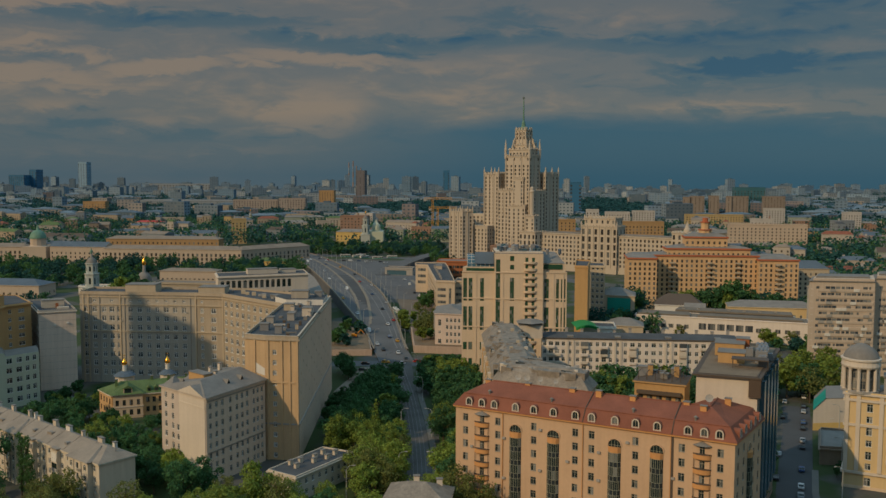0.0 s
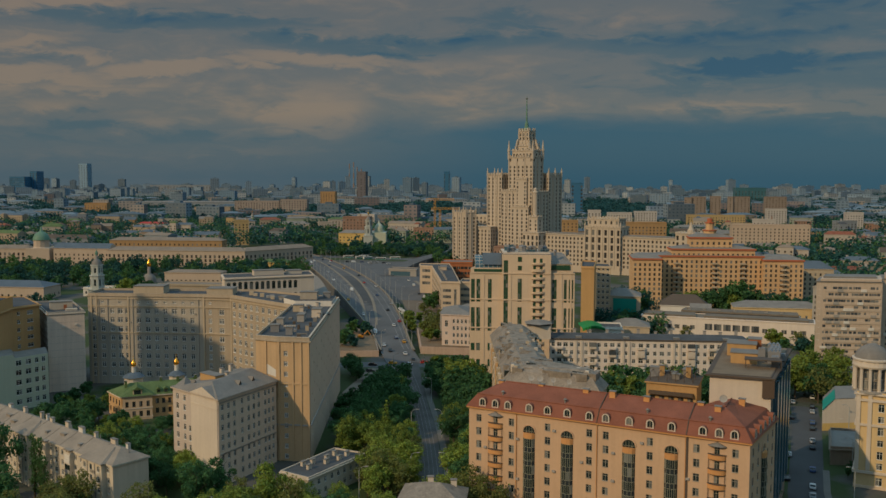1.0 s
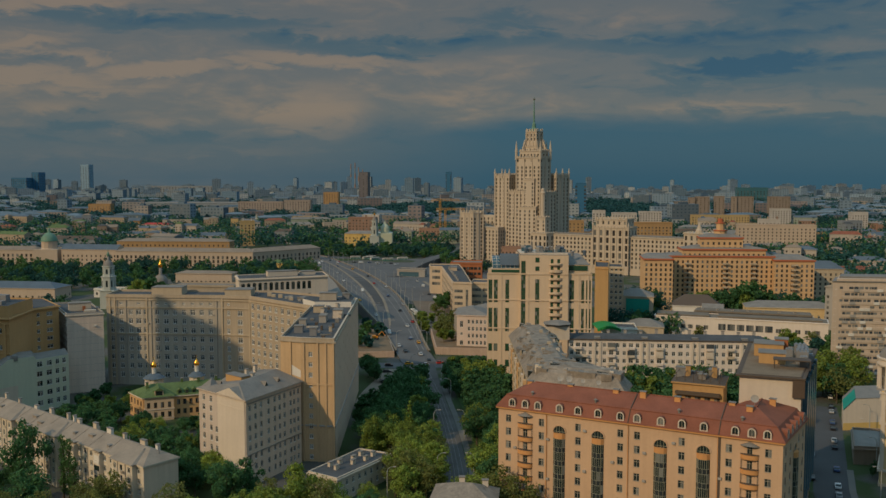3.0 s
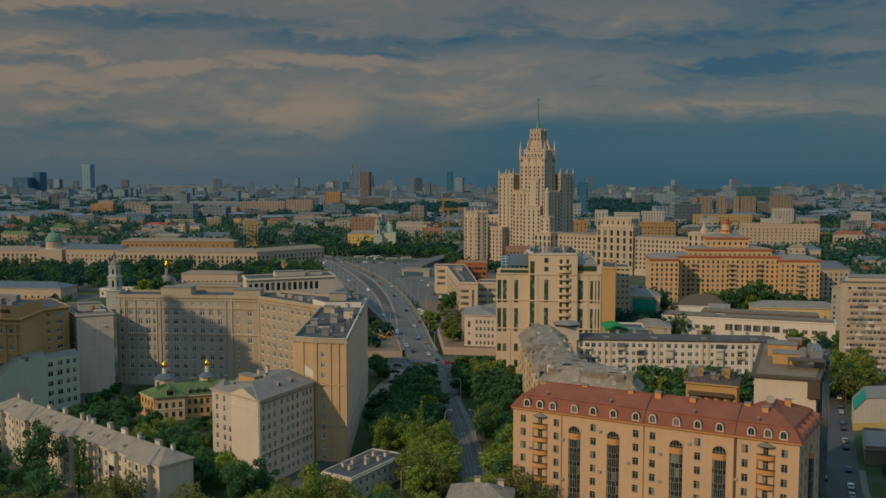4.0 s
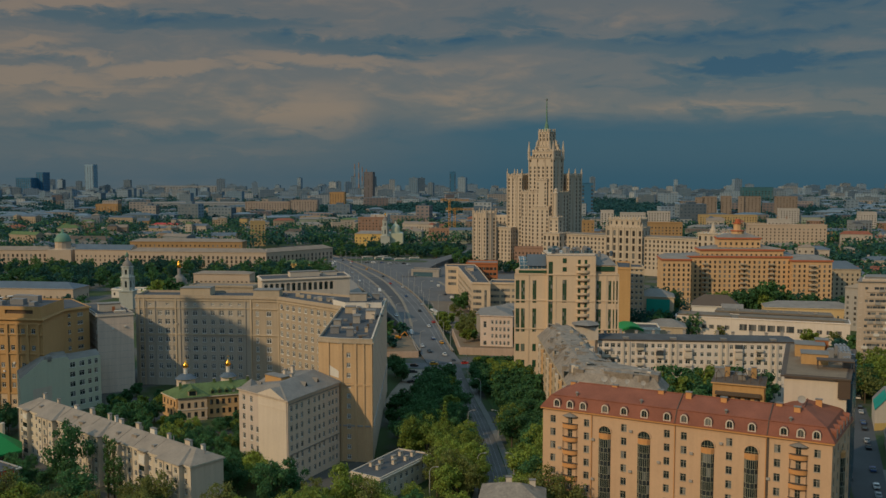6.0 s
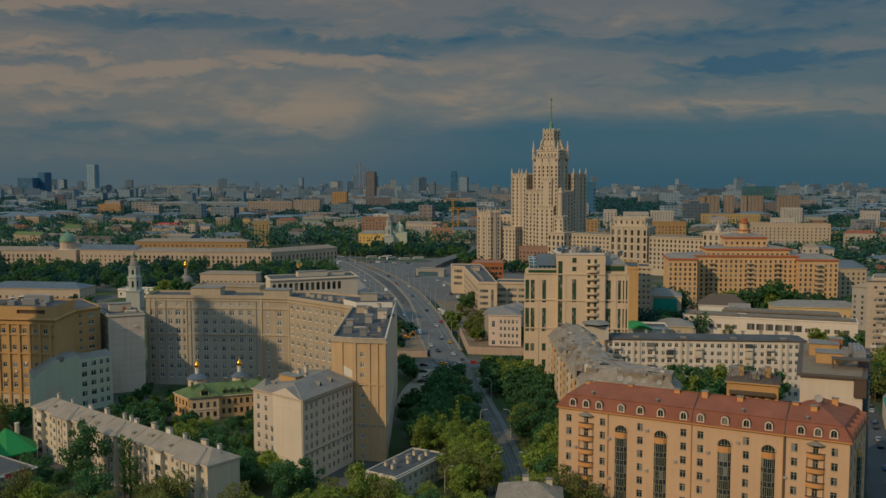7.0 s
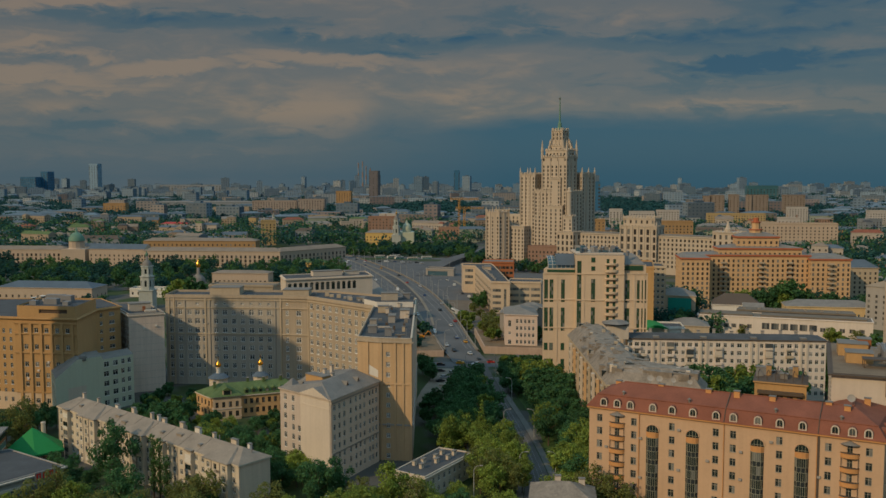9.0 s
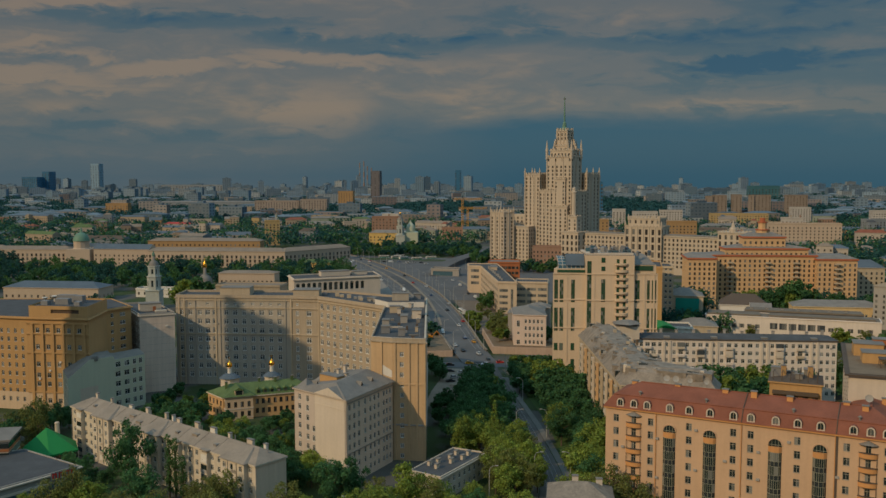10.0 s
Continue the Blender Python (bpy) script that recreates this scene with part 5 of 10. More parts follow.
    ux = (1, 0)
    roof_box(root, (-63, 366), ux, 4.0, 3.5, zt, zt + 2.6, SAND)
    roof_box(root, (-53.5, 352), ux, 3.6, 5.5, zt, zt + 3.2, CREAM)
    roof_box(root, (-58, 342), ux, 2.6, 6.0, zt, zt + 2.6, GREYWALL, "duct_house")
    roof_box(root, (-63.5, 318), ux, 3.0, 3.0, zt, zt + 2.4, METAL, "hatch_house")
    roof_box(root, (-57.5, 312), ux, 2.4, 2.4, zt, zt + 2.6, METAL, "hatch_house")
    roof_box(root, (-64.5, 334), ux, 2.6, 3.4, zt, zt + 2.2, GREYWALL, "duct_house")
    roof_box(root, (-107, 419), ux, 12, 9, zt, zt + 3.0, SAND, "attic_house")
    roof_box(root, (-141, 423), ux, 14, 9, zt, zt + 3.6, SAND, "attic_house")
    roof_box(root, (-72, 399), (0.75, -0.66), 11, 4, zt, zt + 1.4, ROOF_TIN)
    k = Shape()
    k.prism(((-66.6, 379.4), (-51.2, 379.4), (-51.4, 396), (-73, 396), (-73, 389)), zt + 0.1, zt + 2.4, 0, False)
    k.face([(x, y, zt + 2.4) for x, y in ((-66.6, 379.4), (-51.2, 379.4), (-51.4, 396), (-73, 396), (-73, 389))], 1)
    part("raised_roof", k, [WHITE, ROOF_TAR], root, "raised roof behind a whitewashed wall")
    roof_box(root, (-61.6, 386), ux, 7.2, 4.5, zt + 2.41, zt + 5.4, GREYBROWN, "lift_house")
    roof_box(root, (-54.5, 390), ux, 3.0, 3.0, zt + 2.41, zt + 4.6, METAL, "duct_house")
    for i in range(16):
        x, y = -57.5 + random.uniform(-6, 6), 306 + i * 5.6
        k = Shape()
        k.obox((x, y), ux, random.uniform(0.5, 1.4), random.uniform(0.5, 1.8), zt + 0.1, zt + random.uniform(0.7, 1.7))
        part("vent_box", k, random.choice((METAL, ROOF_TIN, ROOF_BROWN)), root)
    for i in range(10):
        t = i / 10
        c = lerp((-97, 418), (-66, 390), t)
        k = Shape()
        k.obox((c[0] + random.uniform(-2, 2), c[1]), ux, random.uniform(0.8, 2.0), 1.2, zt + 0.1, zt + random.uniform(0.8, 1.8))
        part("vent_box", k, random.choice((METAL, GREYWALL, SAND)), root)
    for u_ in (5.2, 9.4, 21.2, 52.0):
        k = Shape()
        k.bar((P[0][0] + u_, P[0][1] - u_ * 0.0734 - 0.35, 0.5), (P[0][0] + u_, P[0][1] - u_ * 0.0734 - 0.35, z1 - 1), 0.16)
        part("drainpipe", k, GREYWALL, root)
    cr = random.Random(8)
    for i in range(18):
        x, y = -57.5 + cr.uniform(-7.5, 6.5), cr.uniform(304, 392)
        k = Shape()
        if i % 3 == 0:
            k.obox((x, y), ux if i % 2 else (0, 1), cr.uniform(2.5, 7.0), 0.5, zt + 0.15, zt + cr.uniform(0.5, 0.9))
            part("duct", k, cr.choice((METAL, ROOF_TIN, PANEL)), root)
        elif i % 3 == 1:
            w, d, h = cr.uniform(0.8, 1.5), cr.uniform(0.8, 1.4), cr.uniform(1.2, 2.2)
            k.obox((x, y), ux, w, d, zt + 0.1, zt + h, 0)
            k.obox((x, y), ux, w + 0.3, d + 0.3, zt + h + 0.003, zt + h + 0.15, 1)
            part("vent_shaft", k, [cr.choice((SAND, OCHRE, CREAM)), ROOF_TIN], root)
        else:
            k.bar((x, y, zt), (x, y, zt + cr.uniform(1.5, 4.0)), 0.09)
            part("aerial", k, METAL, root)
    for a, b in ((P[4], P[5]), (P[5], P[6]), (P[6], lerp(P[6], P[7], 0.98))):
        _, u = side(a, b)
        k = Shape()
        k.prism([(a[0] + u[1] * 0.1, a[1] - u[0] * 0.1), (b[0] + u[1] * 0.1, b[1] - u[0] * 0.1), (b[0] - u[1] * 0.5, b[1] + u[0] * 0.5), (a[0] - u[1] * 0.5, a[1] + u[0] * 0.5)], z1 + 1.56, z1 + 1.7, 0, True, True)
        part("parapet_cap", k, PANEL, root, "pale sheet-metal parapet cap")
    # white patch on the end wall and air units under the windows
    k = Shape()
    e0, e1 = lerp(P[4], P[5], 0.46), lerp(P[4], P[5], 0.98)
    _, u = side(P[4], P[5])
    out_ = (u[1] * 0.13, -u[0] * 0.13)
    k.face([(q[0] + out_[0], q[1] + out_[1], z) for q, z in ((e0, 29.6), (e1, 28.6), (e1, 31.0), (e0, 33.2))])
    part("paint_patch", k, WHITE, root)
    for (a, b, ops) in ((P[0], P[1], f0), (P[2], P[3], f2)):
        _, u = side(a, b)
        for o in ops[::11]:
            c = (a[0] + u[0] * (o[0] + 1.3) + u[1] * 0.3, a[1] + u[1] * (o[0] + 1.3) - u[0] * 0.3)
            k = Shape()
            k.obox(c, u, 0.8, 0.4, o[1] - 1.3, o[1] - 0.75)
            part("air_conditioner", k, GREYWALL, root)


angled_block()

# ---- office tower to the west, whose shadow falls across the courtyard ----
def west_tower():
    root = thing("office_tower", "tall pale office tower with a stepped top", "building", (-293.6, 254.3, 0))
    q, v = (0.667, -0.745), (0.745, 0.667)
    for s0, s1, z_ in ((-19.5, -13.5, 167.0), (-13.5, 2.5, 164.0), (2.5, 9.5, 160.0), (9.5, 15.5, 153.0)):
        pl = [(-293.6 + q[0] * a + v[0] * b, 254.3 + q[1] * a + v[1] * b) for a, b in ((s0, -10), (s1, -10), (s1, 10), (s0, 10))]
        s, g = Shape(), Shape()
        for i in range(4):
            L, _ = side(pl[i], pl[(i + 1) % 4])
            s.wall(pl[i], pl[(i + 1) % 4], 0, z_, [(L / 2, 4 + 4.0 * r, L * 0.7, 2.2) for r in range(int(z_ / 4) - 1)], 0.3, 0, g)
        s.face([(*c, z_) for c in pl])
        w = part("shaft", s, PANEL, root)
        ob = new("glazing", g.mesh("glazing", GLASS))
        ob.parent = w


west_tower()

# ---- slab with the blank end wall ----
SLABWALL = surface("pale_grey_panel", (0.63, 0.515, 0.42), 0.9, 0.14, 1.4, 0.26, 0.5)
poly = [(-178.8, 396.8), (-165.0, 403.4), (-185.0, 438.0), (-199.8, 432.0)]
ll, ul = side(poly[3], poly[0])
r = house("apartment_slab", "grey slab block with a blank pale end wall", poly, 34.6, GREYWALL, {3: grid(ll, 9, 3.0, 3.1, 11, 1.6, 1.7)}, parapet=0.8, cornice=0.5, cornice_mat=CREAM)
k = Shape()
_, u0 = side(poly[0], poly[1])
k.prism([(poly[0][0] + u0[1] * 0.15, poly[0][1] - u0[0] * 0.15), (poly[1][0] + u0[1] * 0.15, poly[1][1] - u0[0] * 0.15), poly[1], poly[0]], 0, 34.5, 0, True, True)
part("end_panel", k, SLABWALL, r, "pale panelled end wall")
for i in range(11):
    z = 3.05 + i * 3.1
    k = Shape()
    k.prism([(poly[0][0] + u0[1] * 0.18, poly[0][1] - u0[0] * 0.18), (poly[1][0] + u0[1] * 0.18, poly[1][1] - u0[0] * 0.18), poly[1], poly[0]], z - 0.04, z + 0.04, 0, True, True)
    part("panel_joint", k, GREYWALL, r)
roof_box(r, (-179, 412), u0, 9.5, 5, 35.2, 38.6, PANEL)
k = Shape()
k.obox((-176.2, 409.9), u0, 1.3, 0.1, 35.2, 37.4)
part("roof_door", k, BRICK, r, "rust-red roof door")
k = Shape()
k.obox((-172.5, 407.5), u0, 5.0, 2.6, 35.2, 36.0)
part("roof_kerb", k, PANEL, r)
for t, z in ((0.42, 28.6), (0.76, 29.4)):
    c = lerp(poly[0], poly[1], t)
    k = Shape()
    k.obox((c[0] + u0[1] * 0.4, c[1] - u0[0] * 0.4), u0, 1.0, 0.5, z, z + 0.6)
    part("air_conditioner", k, WHITE, r)


# ---- green-roofed church house ----
def church_house():
    poly = [(-139.5, 362.0), (-131.0, 352.0), (-96.0, 365.0), (-103, 378)]
    l0, u0 = side(poly[0], poly[1])
    l1, u1 = side(poly[1], poly[2])
    inn = (-u1[1], u1[0])
    front = [(13.6 + 2.4 * i, z, 1.25, 2.0) for i in range(10) for z in (2.6, 6.4)]
    root = house("church_house", "orange two-storey church house with a green tin roof", poly, 8.6, CHURCHWALL, {0: grid(l0, 4, 2.6, 3.8, 2, 1.3, 2.0), 1: front}, near=True, style="pair", frame_mat=DARK_FRAME, roof="hip",
                 roof_mat=ROOF_GREEN, roof_h=4.0, cornice_mat=CREAM)

    def at(t, d):
        return (poly[1][0] + u1[0] * t + inn[0] * d, poly[1][1] + u1[1] * t + inn[1] * d)
    # gabled wing that stands forward of the long front
    A, B, C, D = at(0.6, -2.4), at(11.6, -2.4), at(11.6, 5.0), at(0.6, 5.0)
    s = Shape()
    lower = [(t, 2.4, 1.3, 2.1) for t in (1.5, 4.1, 6.7, 9.4)]
    upper = [(t, 6.3, 1.2, 2.1) for t in (1.5, 4.1, 6.7, 9.4)]
    s.wall(A, B, 0, 9.2, lower + upper)
    s.wall(B, C, 0, 9.2)
    s.wall(D, A, 0, 9.2, [(5.6, 2.4, 1.2, 2.1), (5.6, 6.3, 1.2, 2.1)])
    wing = part("wing", s, CHURCHPALE, root, "paler gabled wing with a hipped green roof")
    for t, z, w, h in lower + upper:
        window(wing, A, u1, t, z, w, h, "pair", DARK_FRAME)
    for z, dz, out in ((4.4, 0.3, 0.22), (9.2, 0.4, 0.5), (0.9, 0.2, 0.15)):
        k = Shape()
        k.prism([at(0.6 - out, -2.4 - out), at(11.6 + out, -2.4 - out), at(11.6 + out, 5.0), at(0.6 - out, 5.0)], z, z + dz, 0, True, True)
        part("moulding", k, CREAM, root)
    k = Shape()
    q = [(*at(t, d), 9.61) for t, d in ((-0.2, -3.2), (12.4, -3.2), (12.4, 7.5), (-0.2, 7.5))]
    e, f = (*at(6.1, 1.6), 13.0), (*at(6.1, 8.0), 13.0)
    k.face((q[0], q[1], e)), k.face((q[1], q[2], f, e)), k.face((q[3], q[0], e, f)), k.face((q[3], q[2], q[1], q[0]))
    part("wing_roof", k, ROOF_GREEN, root)
    # tall dark attic window over the wing
    k = Shape()
    c = at(6.1, -1.2)
    k.obox(c, u1, 3.3, 2.4, 9.3, 12.0, 0)
    c = at(6.1, -2.42)
    k.obox(c, u1, 2.6, 0.08, 9.5, 11.8, 1)
    part("attic_window", k, [CHURCHPALE, GLASS], root, "large dark attic window in the wing")
    k = Shape()
    g = [(*at(t, d), z) for t, d, z in ((4.2, -2.8, 12.0), (8.0, -2.8, 12.0), (6.1, -2.8, 13.2), (4.2, 2.0, 12.0), (8.0, 2.0, 12.0), (6.1, 2.0, 13.2))]
    k.face((g[0], g[1], g[2])), k.face((g[1], g[4], g[5], g[2])), k.face((g[3], g[0], g[2], g[5]))
    part("attic_roof", k, ROOF_GREEN, root)
    for i in range(8):
        t = 14.2 + i * 2.75
        c = at(t, 1.5)
        k = Shape()
        k.obox(c, u1, 1.5, 2.0, 9.2, 10.9, 0)
        k.obox(at(t, 0.47), u1, 1.0, 0.06, 9.7, 10.7, 1)
        g = [(*at(t + x, d), z) for x, d, z in ((-0.95, 0.2, 10.9), (0.95, 0.2, 10.9), (0, 0.2, 11.7), (-0.95, 3.4, 10.9), (0.95, 3.4, 10.9), (0, 3.4, 11.7))]
        k.face((g[0], g[1], g[2])), k.face((g[1], g[4], g[5], g[2])), k.face((g[3], g[0], g[2], g[5]))
        part("dormer", k, [ROOF_GREEN, GLASS], root, "green tin dormer with a dark window")
    for t, d, h in ((2.0, 4.6, 1.6), (15.5, 6.6, 1.8), (22.0, 6.2, 1.7), (29.0, 6.5, 1.8)):
        chimney(root, *at(t, d), 11.0, 12.6 + h, u1, ROOF_GREEN, 1.0, 0.8)
    for (cx, cy, r0, z0) in ((-133.4, 374, 3.8, 8.6), (-115.8, 375, 3.0, 9.2)):
        t = thing("church_cupola", "small white drum with a gilded onion dome", "cupola", (cx, cy, 0), "gilded cupolas")
        s = Shape()
        s.lathe(cx, cy, [(r0, 0), (r0, z0 + 3.2), (r0 + 0.3, z0 + 3.3), (r0 + 0.3, z0 + 3.7)], 12)
        part("chapel_wall", s, CREAM, t)
        s = Shape()
        s.lathe(cx, cy, [(r0 + 0.75, z0 + 3.72), (r0 * 0.75, z0 + 4.9), (0.95, z0 + 5.5)], 12)
        part("chapel_roof", s, SLATE, t, "dark slate-blue tin roof")
        s = Shape()
        s.lathe(cx, cy, [(0.85, z0 + 5.3), (0.85, z0 + 7.7), (1.0, z0 + 7.75), (1.0, z0 + 7.95)], 10)
        part("drum", s, WHITE, t)
        s = Shape()
        s.lathe(cx, cy, [(0.75, z0 + 7.97), (1.1, z0 + 8.4), (1.2, z0 + 8.9), (0.95, z0 + 9.6), (0.45, z0 + 10.3), (0.12, z0 + 11.1)], 12)
        part("dome", s, GOLD, t, "gilded onion dome", True)
        s = Shape()
        s.bar((cx, cy, z0 + 11.0), (cx, cy, z0 + 12.6), 0.06)
        s.bar((cx - 0.45, cy, z0 + 12.0), (cx + 0.45, cy, z0 + 12.0), 0.06)
        part("cross", s, GOLD, t)


church_house()


# ---- pale green house, ochre office, market hall ----
def west_side():
    poly = [(-211.5, 386), (-191.0, 348.2), (-170.2, 377.0), (-187, 403)]
    l0, u0 = side(poly[0], poly[1])
    l1, u1 = side(poly[1], poly[2])
    right = [(u_, 19.5 - 4.05 * r, w_, 2.2) for u_, w_ in ((22.6, 2.4), (26.8, 2.4), (30.4, 1.6), (33.4, 1.6)) for r in range(5)]
    left = [(u_, 15.0 - 3.3 * r, 1.2, 1.8) for u_ in spread(l0, 10) for r in range(5)]
    root = house("green_house", "pale green plastered house with a blank gable wall and tin roof", poly, 17.4, PALEGREEN, {0: left, 1: [o for o in right if o[1] < 16]}, near=True, roof="none", cornice=0)
    # attic: the gable end rising over the street corner, then a flat ridge
    g = Shape()
    m, m2 = lerp(poly[1], poly[2], 0.27), lerp(poly[1], poly[2], 0.57)
    A, M, K, B = (*poly[1], 17.41), (*m, 23.5), (*m2, 23.2), (*poly[2], 21.6)
    g.face((A, (*poly[2], 17.41), B, (*lerp(poly[1], poly[2], 0.60), 21.7), K, M))
    part("gable_wall", g, PALEGREEN, root)
    for o in right[::5]:
        window(root, poly[1], u1, o[0], 19.5, o[2], o[3], "one", None, None, True).location += Vector((u1[1] * 0.2, -u1[0] * 0.2, 0))
    r = Shape()
    off = (poly[0][0] - poly[1][0], poly[0][1] - poly[1][1])
    A2 = (A[0] + off[0], A[1] + off[1], 17.41)
    B2 = (poly[3][0], poly[3][1], 17.41)
    M2 = (M[0] + off[0] * 0.32, M[1] + off[1] * 0.32, 23.6)
    N2 = (B[0] + off[0] * 0.32, B[1] + off[1] * 0.32, 21.9)
    K2 = (K[0] + off[0] * 0.32, K[1] + off[1] * 0.32, 23.3)
    r.face((A2, A, M, M2)), r.face((M2, M, K, K2))
    J = (*lerp(poly[1], poly[2], 0.60), 21.7)
    J2 = (J[0] + off[0] * 0.32, J[1] + off[1] * 0.32, 21.9)
    r.face((K2, K, J, J2)), r.face((J2, J, B, N2)), r.face((A2, M2, K2, J2, N2, B2)), r.face((B2, N2, B, (*poly[2], 17.41)))
    part("roof", r, ROOF_TIN, root, "grey tin roof")
    k = Shape()
    c = lerp(poly[1], poly[2], 0.26)
    k.wall((c[0] - u1[0] * 4 + u1[1] * 0.05, c[1] - u1[1] * 4 - u1[0] * 0.05), (c[0] + u1[0] * 4 + u1[1] * 0.05, c[1] + u1[1] * 4 - u1[0] * 0.05), 0.0, 12.5)
    part("paint_patch", k, PANEL, root, "paler grey repair on the gable wall")
    d = Shape()
    c = lerp(poly[0], poly[1], 0.6)
    d.lathe(c[0] + 6, c[1] + 5, [(2.2, 19), (2.2, 21.0), (1.8, 21.9), (0.4, 22.6)], 10)
    e = (M[0] + off[0] * 0.03, M[1] + off[1] * 0.03)
    d.lathe(e[0] + 1.5, e[1] + 2.0, [(1.5, 22.5), (1.5, 23.8), (1.2, 24.6), (0.2, 25.1)], 10)
    part("dormer", d, ROOF_TIN, root, "rounded tin roof dormer")

    poly = [(-261.6, 378.2), (-216.0, 368.0), (-188.4, 364.0), (-190.5, 389.6), (-183.5, 400.0), (-201, 424), (-259.7, 424)]
    z1 = 38.3
    _, uf = side(poly[1], poly[2])
    f1 = [(5.1 + 4.65 * i, z, 1.7, 2.0) for i in range(5) for z in (33.7, 26.8, 19.5, 14.9, 11.2, 4.2)]
    f0 = grid(46.7, 14, 4.4, 3.6, 9, 1.2, 1.9)
    f3 = [(u_, 36.0 - 3.6 * r, w, 1.7) for u_, w in ((2.6, 1.4), (8.0, 2.8)) for r in range(9)]
    root = house("ochre_office", "ochre plaster office block with tall piers and a stepped attic", poly, z1, OCHRE, {0: f0, 1: f1, 3: f3}, near=False, cornice=0.8, parapet=0.4)
    for i in range(6):
        u_ = 2.75 + 4.65 * i
        k = Shape()
        k.obox((poly[1][0] + uf[0] * u_ + uf[1] * 0.3, poly[1][1] + uf[1] * u_ - uf[0] * 0.3), uf, 1.1, 0.7, 0, 36.4)
        part("pier", k, OCHRE, root)
        k = Shape()
        k.obox((poly[1][0] + uf[0] * (u_ + 3.0) + uf[1] * 0.3, poly[1][1] + uf[1] * (u_ + 3.0) - uf[0] * 0.3), uf, 0.9, 0.5, 13.0 + 3.6 * (i % 3), 13.7 + 3.6 * (i % 3))
        part("air_conditioner", k, WHITE, root)
    for z in (36.7, 32.3, 24.4, 7.8):
        k = Shape()
        k.prism([(poly[1][0] + uf[1] * 0.5, poly[1][1] - uf[0] * 0.5), (poly[2][0] + uf[1] * 0.5, poly[2][1] - uf[0] * 0.5), poly[2], poly[1]], z - 0.3, z + 0.3, 0, True, True)
        part("string_course", k, OCHRE, root)
    for i, ops_ in ((0, [o for o in f0 if o[1] < 7]), (1, [o for o in f1 if o[1] < 7])):
        k = Shape()
        _, w = side(poly[i], poly[i + 1])
        k.wall(*[(p[0] + w[1] * 0.12, p[1] - w[0] * 0.12) for p in (poly[i], poly[i + 1])], 0, 7.5, ops_, 0.12)
        part("plinth", k, CHURCHPALE, root, "paler plaster on the lowest storeys")
    a, b = lerp(poly[1], poly[2], 0.02), lerp(poly[1], poly[2], 0.96)
    att = [(a[0] + 0.3, a[1] + 1.2), (b[0], b[1] + 1.2), (b[0] - 1, b[1] + 26), (a[0], a[1] + 26)]
    s, g = Shape(), Shape()
    la, ua = side(att[0], att[1])
    for i in range(4):
        s.wall(att[i], att[(i + 1) % 4], z1 + 0.5, z1 + 5.4, [(la * 0.62, z1 + 3.1, 12.5, 1.6)] if i == 0 else (), 0.6, 0, g)
    s.face([(p[0], p[1], z1 + 4.7) for p in att], 1)
    part("attic", s, [OCHRE, ROOF_TAR], root)
    ob = new("attic_grille", g.mesh("attic_grille", DARK_FRAME))
    ob.parent = root
    ob.location = -Vector(root.location)
    for x, y, w, h in ((-204.5, 378.2, 6, 2.4), (-199, 382, 4, 3.2), (-211, 376.3, 3, 1.8), (-196.5, 374.4, 2.5, 1.6), (-206, 385.8, 8, 3.0)):
        roof_box(root, (x, y), ua, w, 3.0, z1 + 4.7, z1 + 4.7 + h, METAL, "air_unit", False)
    for x, y, rad in ((-211.5, 385.8, 1.6), (-213.5, 381, 1.2)):
        k = Shape()
        k.lathe(x, y, [(rad * 0.2, z1 + 4.7), (rad * 0.25, z1 + 6.2), (rad, z1 + 7.0), (rad * 1.05, z1 + 7.2)], 12)
        part("dish", k, WHITE, root, "white dish aerial")

    poly = [(-196, 241), (-172, 247), (-155.0, 270.0), (-180, 287), (-205, 272)]
    root = house("market_hall", "low market hall with brown bands and a flat roof", poly, 7.4, GREYWALL, {}, roof="flat", roof_mat=ROOF_TAR, cornice=0.7, cornice_mat=CREAM, parapet=0.4)
    l1, u1 = side(poly[1], poly[2])
    for z0_, z1_, mt in ((0.3, 2.2, STEPROOF), (2.6, 4.6, BLUEGLASS), (4.9, 5.6, CREAM)):
        k = Shape()
        k.prism([(poly[1][0] + u1[1] * 0.25, poly[1][1] - u1[0] * 0.25), (poly[2][0] + u1[1] * 0.25, poly[2][1] - u1[0] * 0.25), poly[2], poly[1]], z0_, z1_, 0, True, True)
        part("facade_band", k, mt, root)
    up = [(-208, 276.5), (-182.5, 281.5), (-185.5, 295.5), (-211, 291)]
    root = thing("market_annex", "two-storey market annex with brown bands and ribbon glazing", "building", (-197, 286, 0))
    k = Shape()
    k.prism(up, 0, 12.4)
    part("wall", k, CREAM, root)
    for z0_, z1_, mt in ((2.0, 4.4, GLASS), (5.0, 6.4, STEPROOF), (7.0, 8.6, GLASS), (9.0, 9.9, STEPROOF), (10.1, 11.6, GLASS)):
        k = Shape()
        k.prism(inset(up, -0.2), z0_, z1_, 0, True, True)
        part("band", k, mt, root)
    k = Shape()
    k.prism(inset(up, -0.8), 12.41, 13.0, 0, True, True)
    part("roof", k, ROOF_TIN, root)
    # the sign: plain red strokes on a pale board, set on the roof edge
    sg = thing("shop_sign", "red block strokes on a white roof-edge sign board", "sign", (-158, 266, 7.9))
    k = Shape()
    c = lerp(poly[1], poly[2], 0.80)
    k.obox((c[0] + u1[1] * 0.75, c[1] - u1[0] * 0.75), u1, 8.4, 0.25, 6.0, 8.6)
    part("board", k, GREYWALL, sg)
    for i in range(4):
        k = Shape()
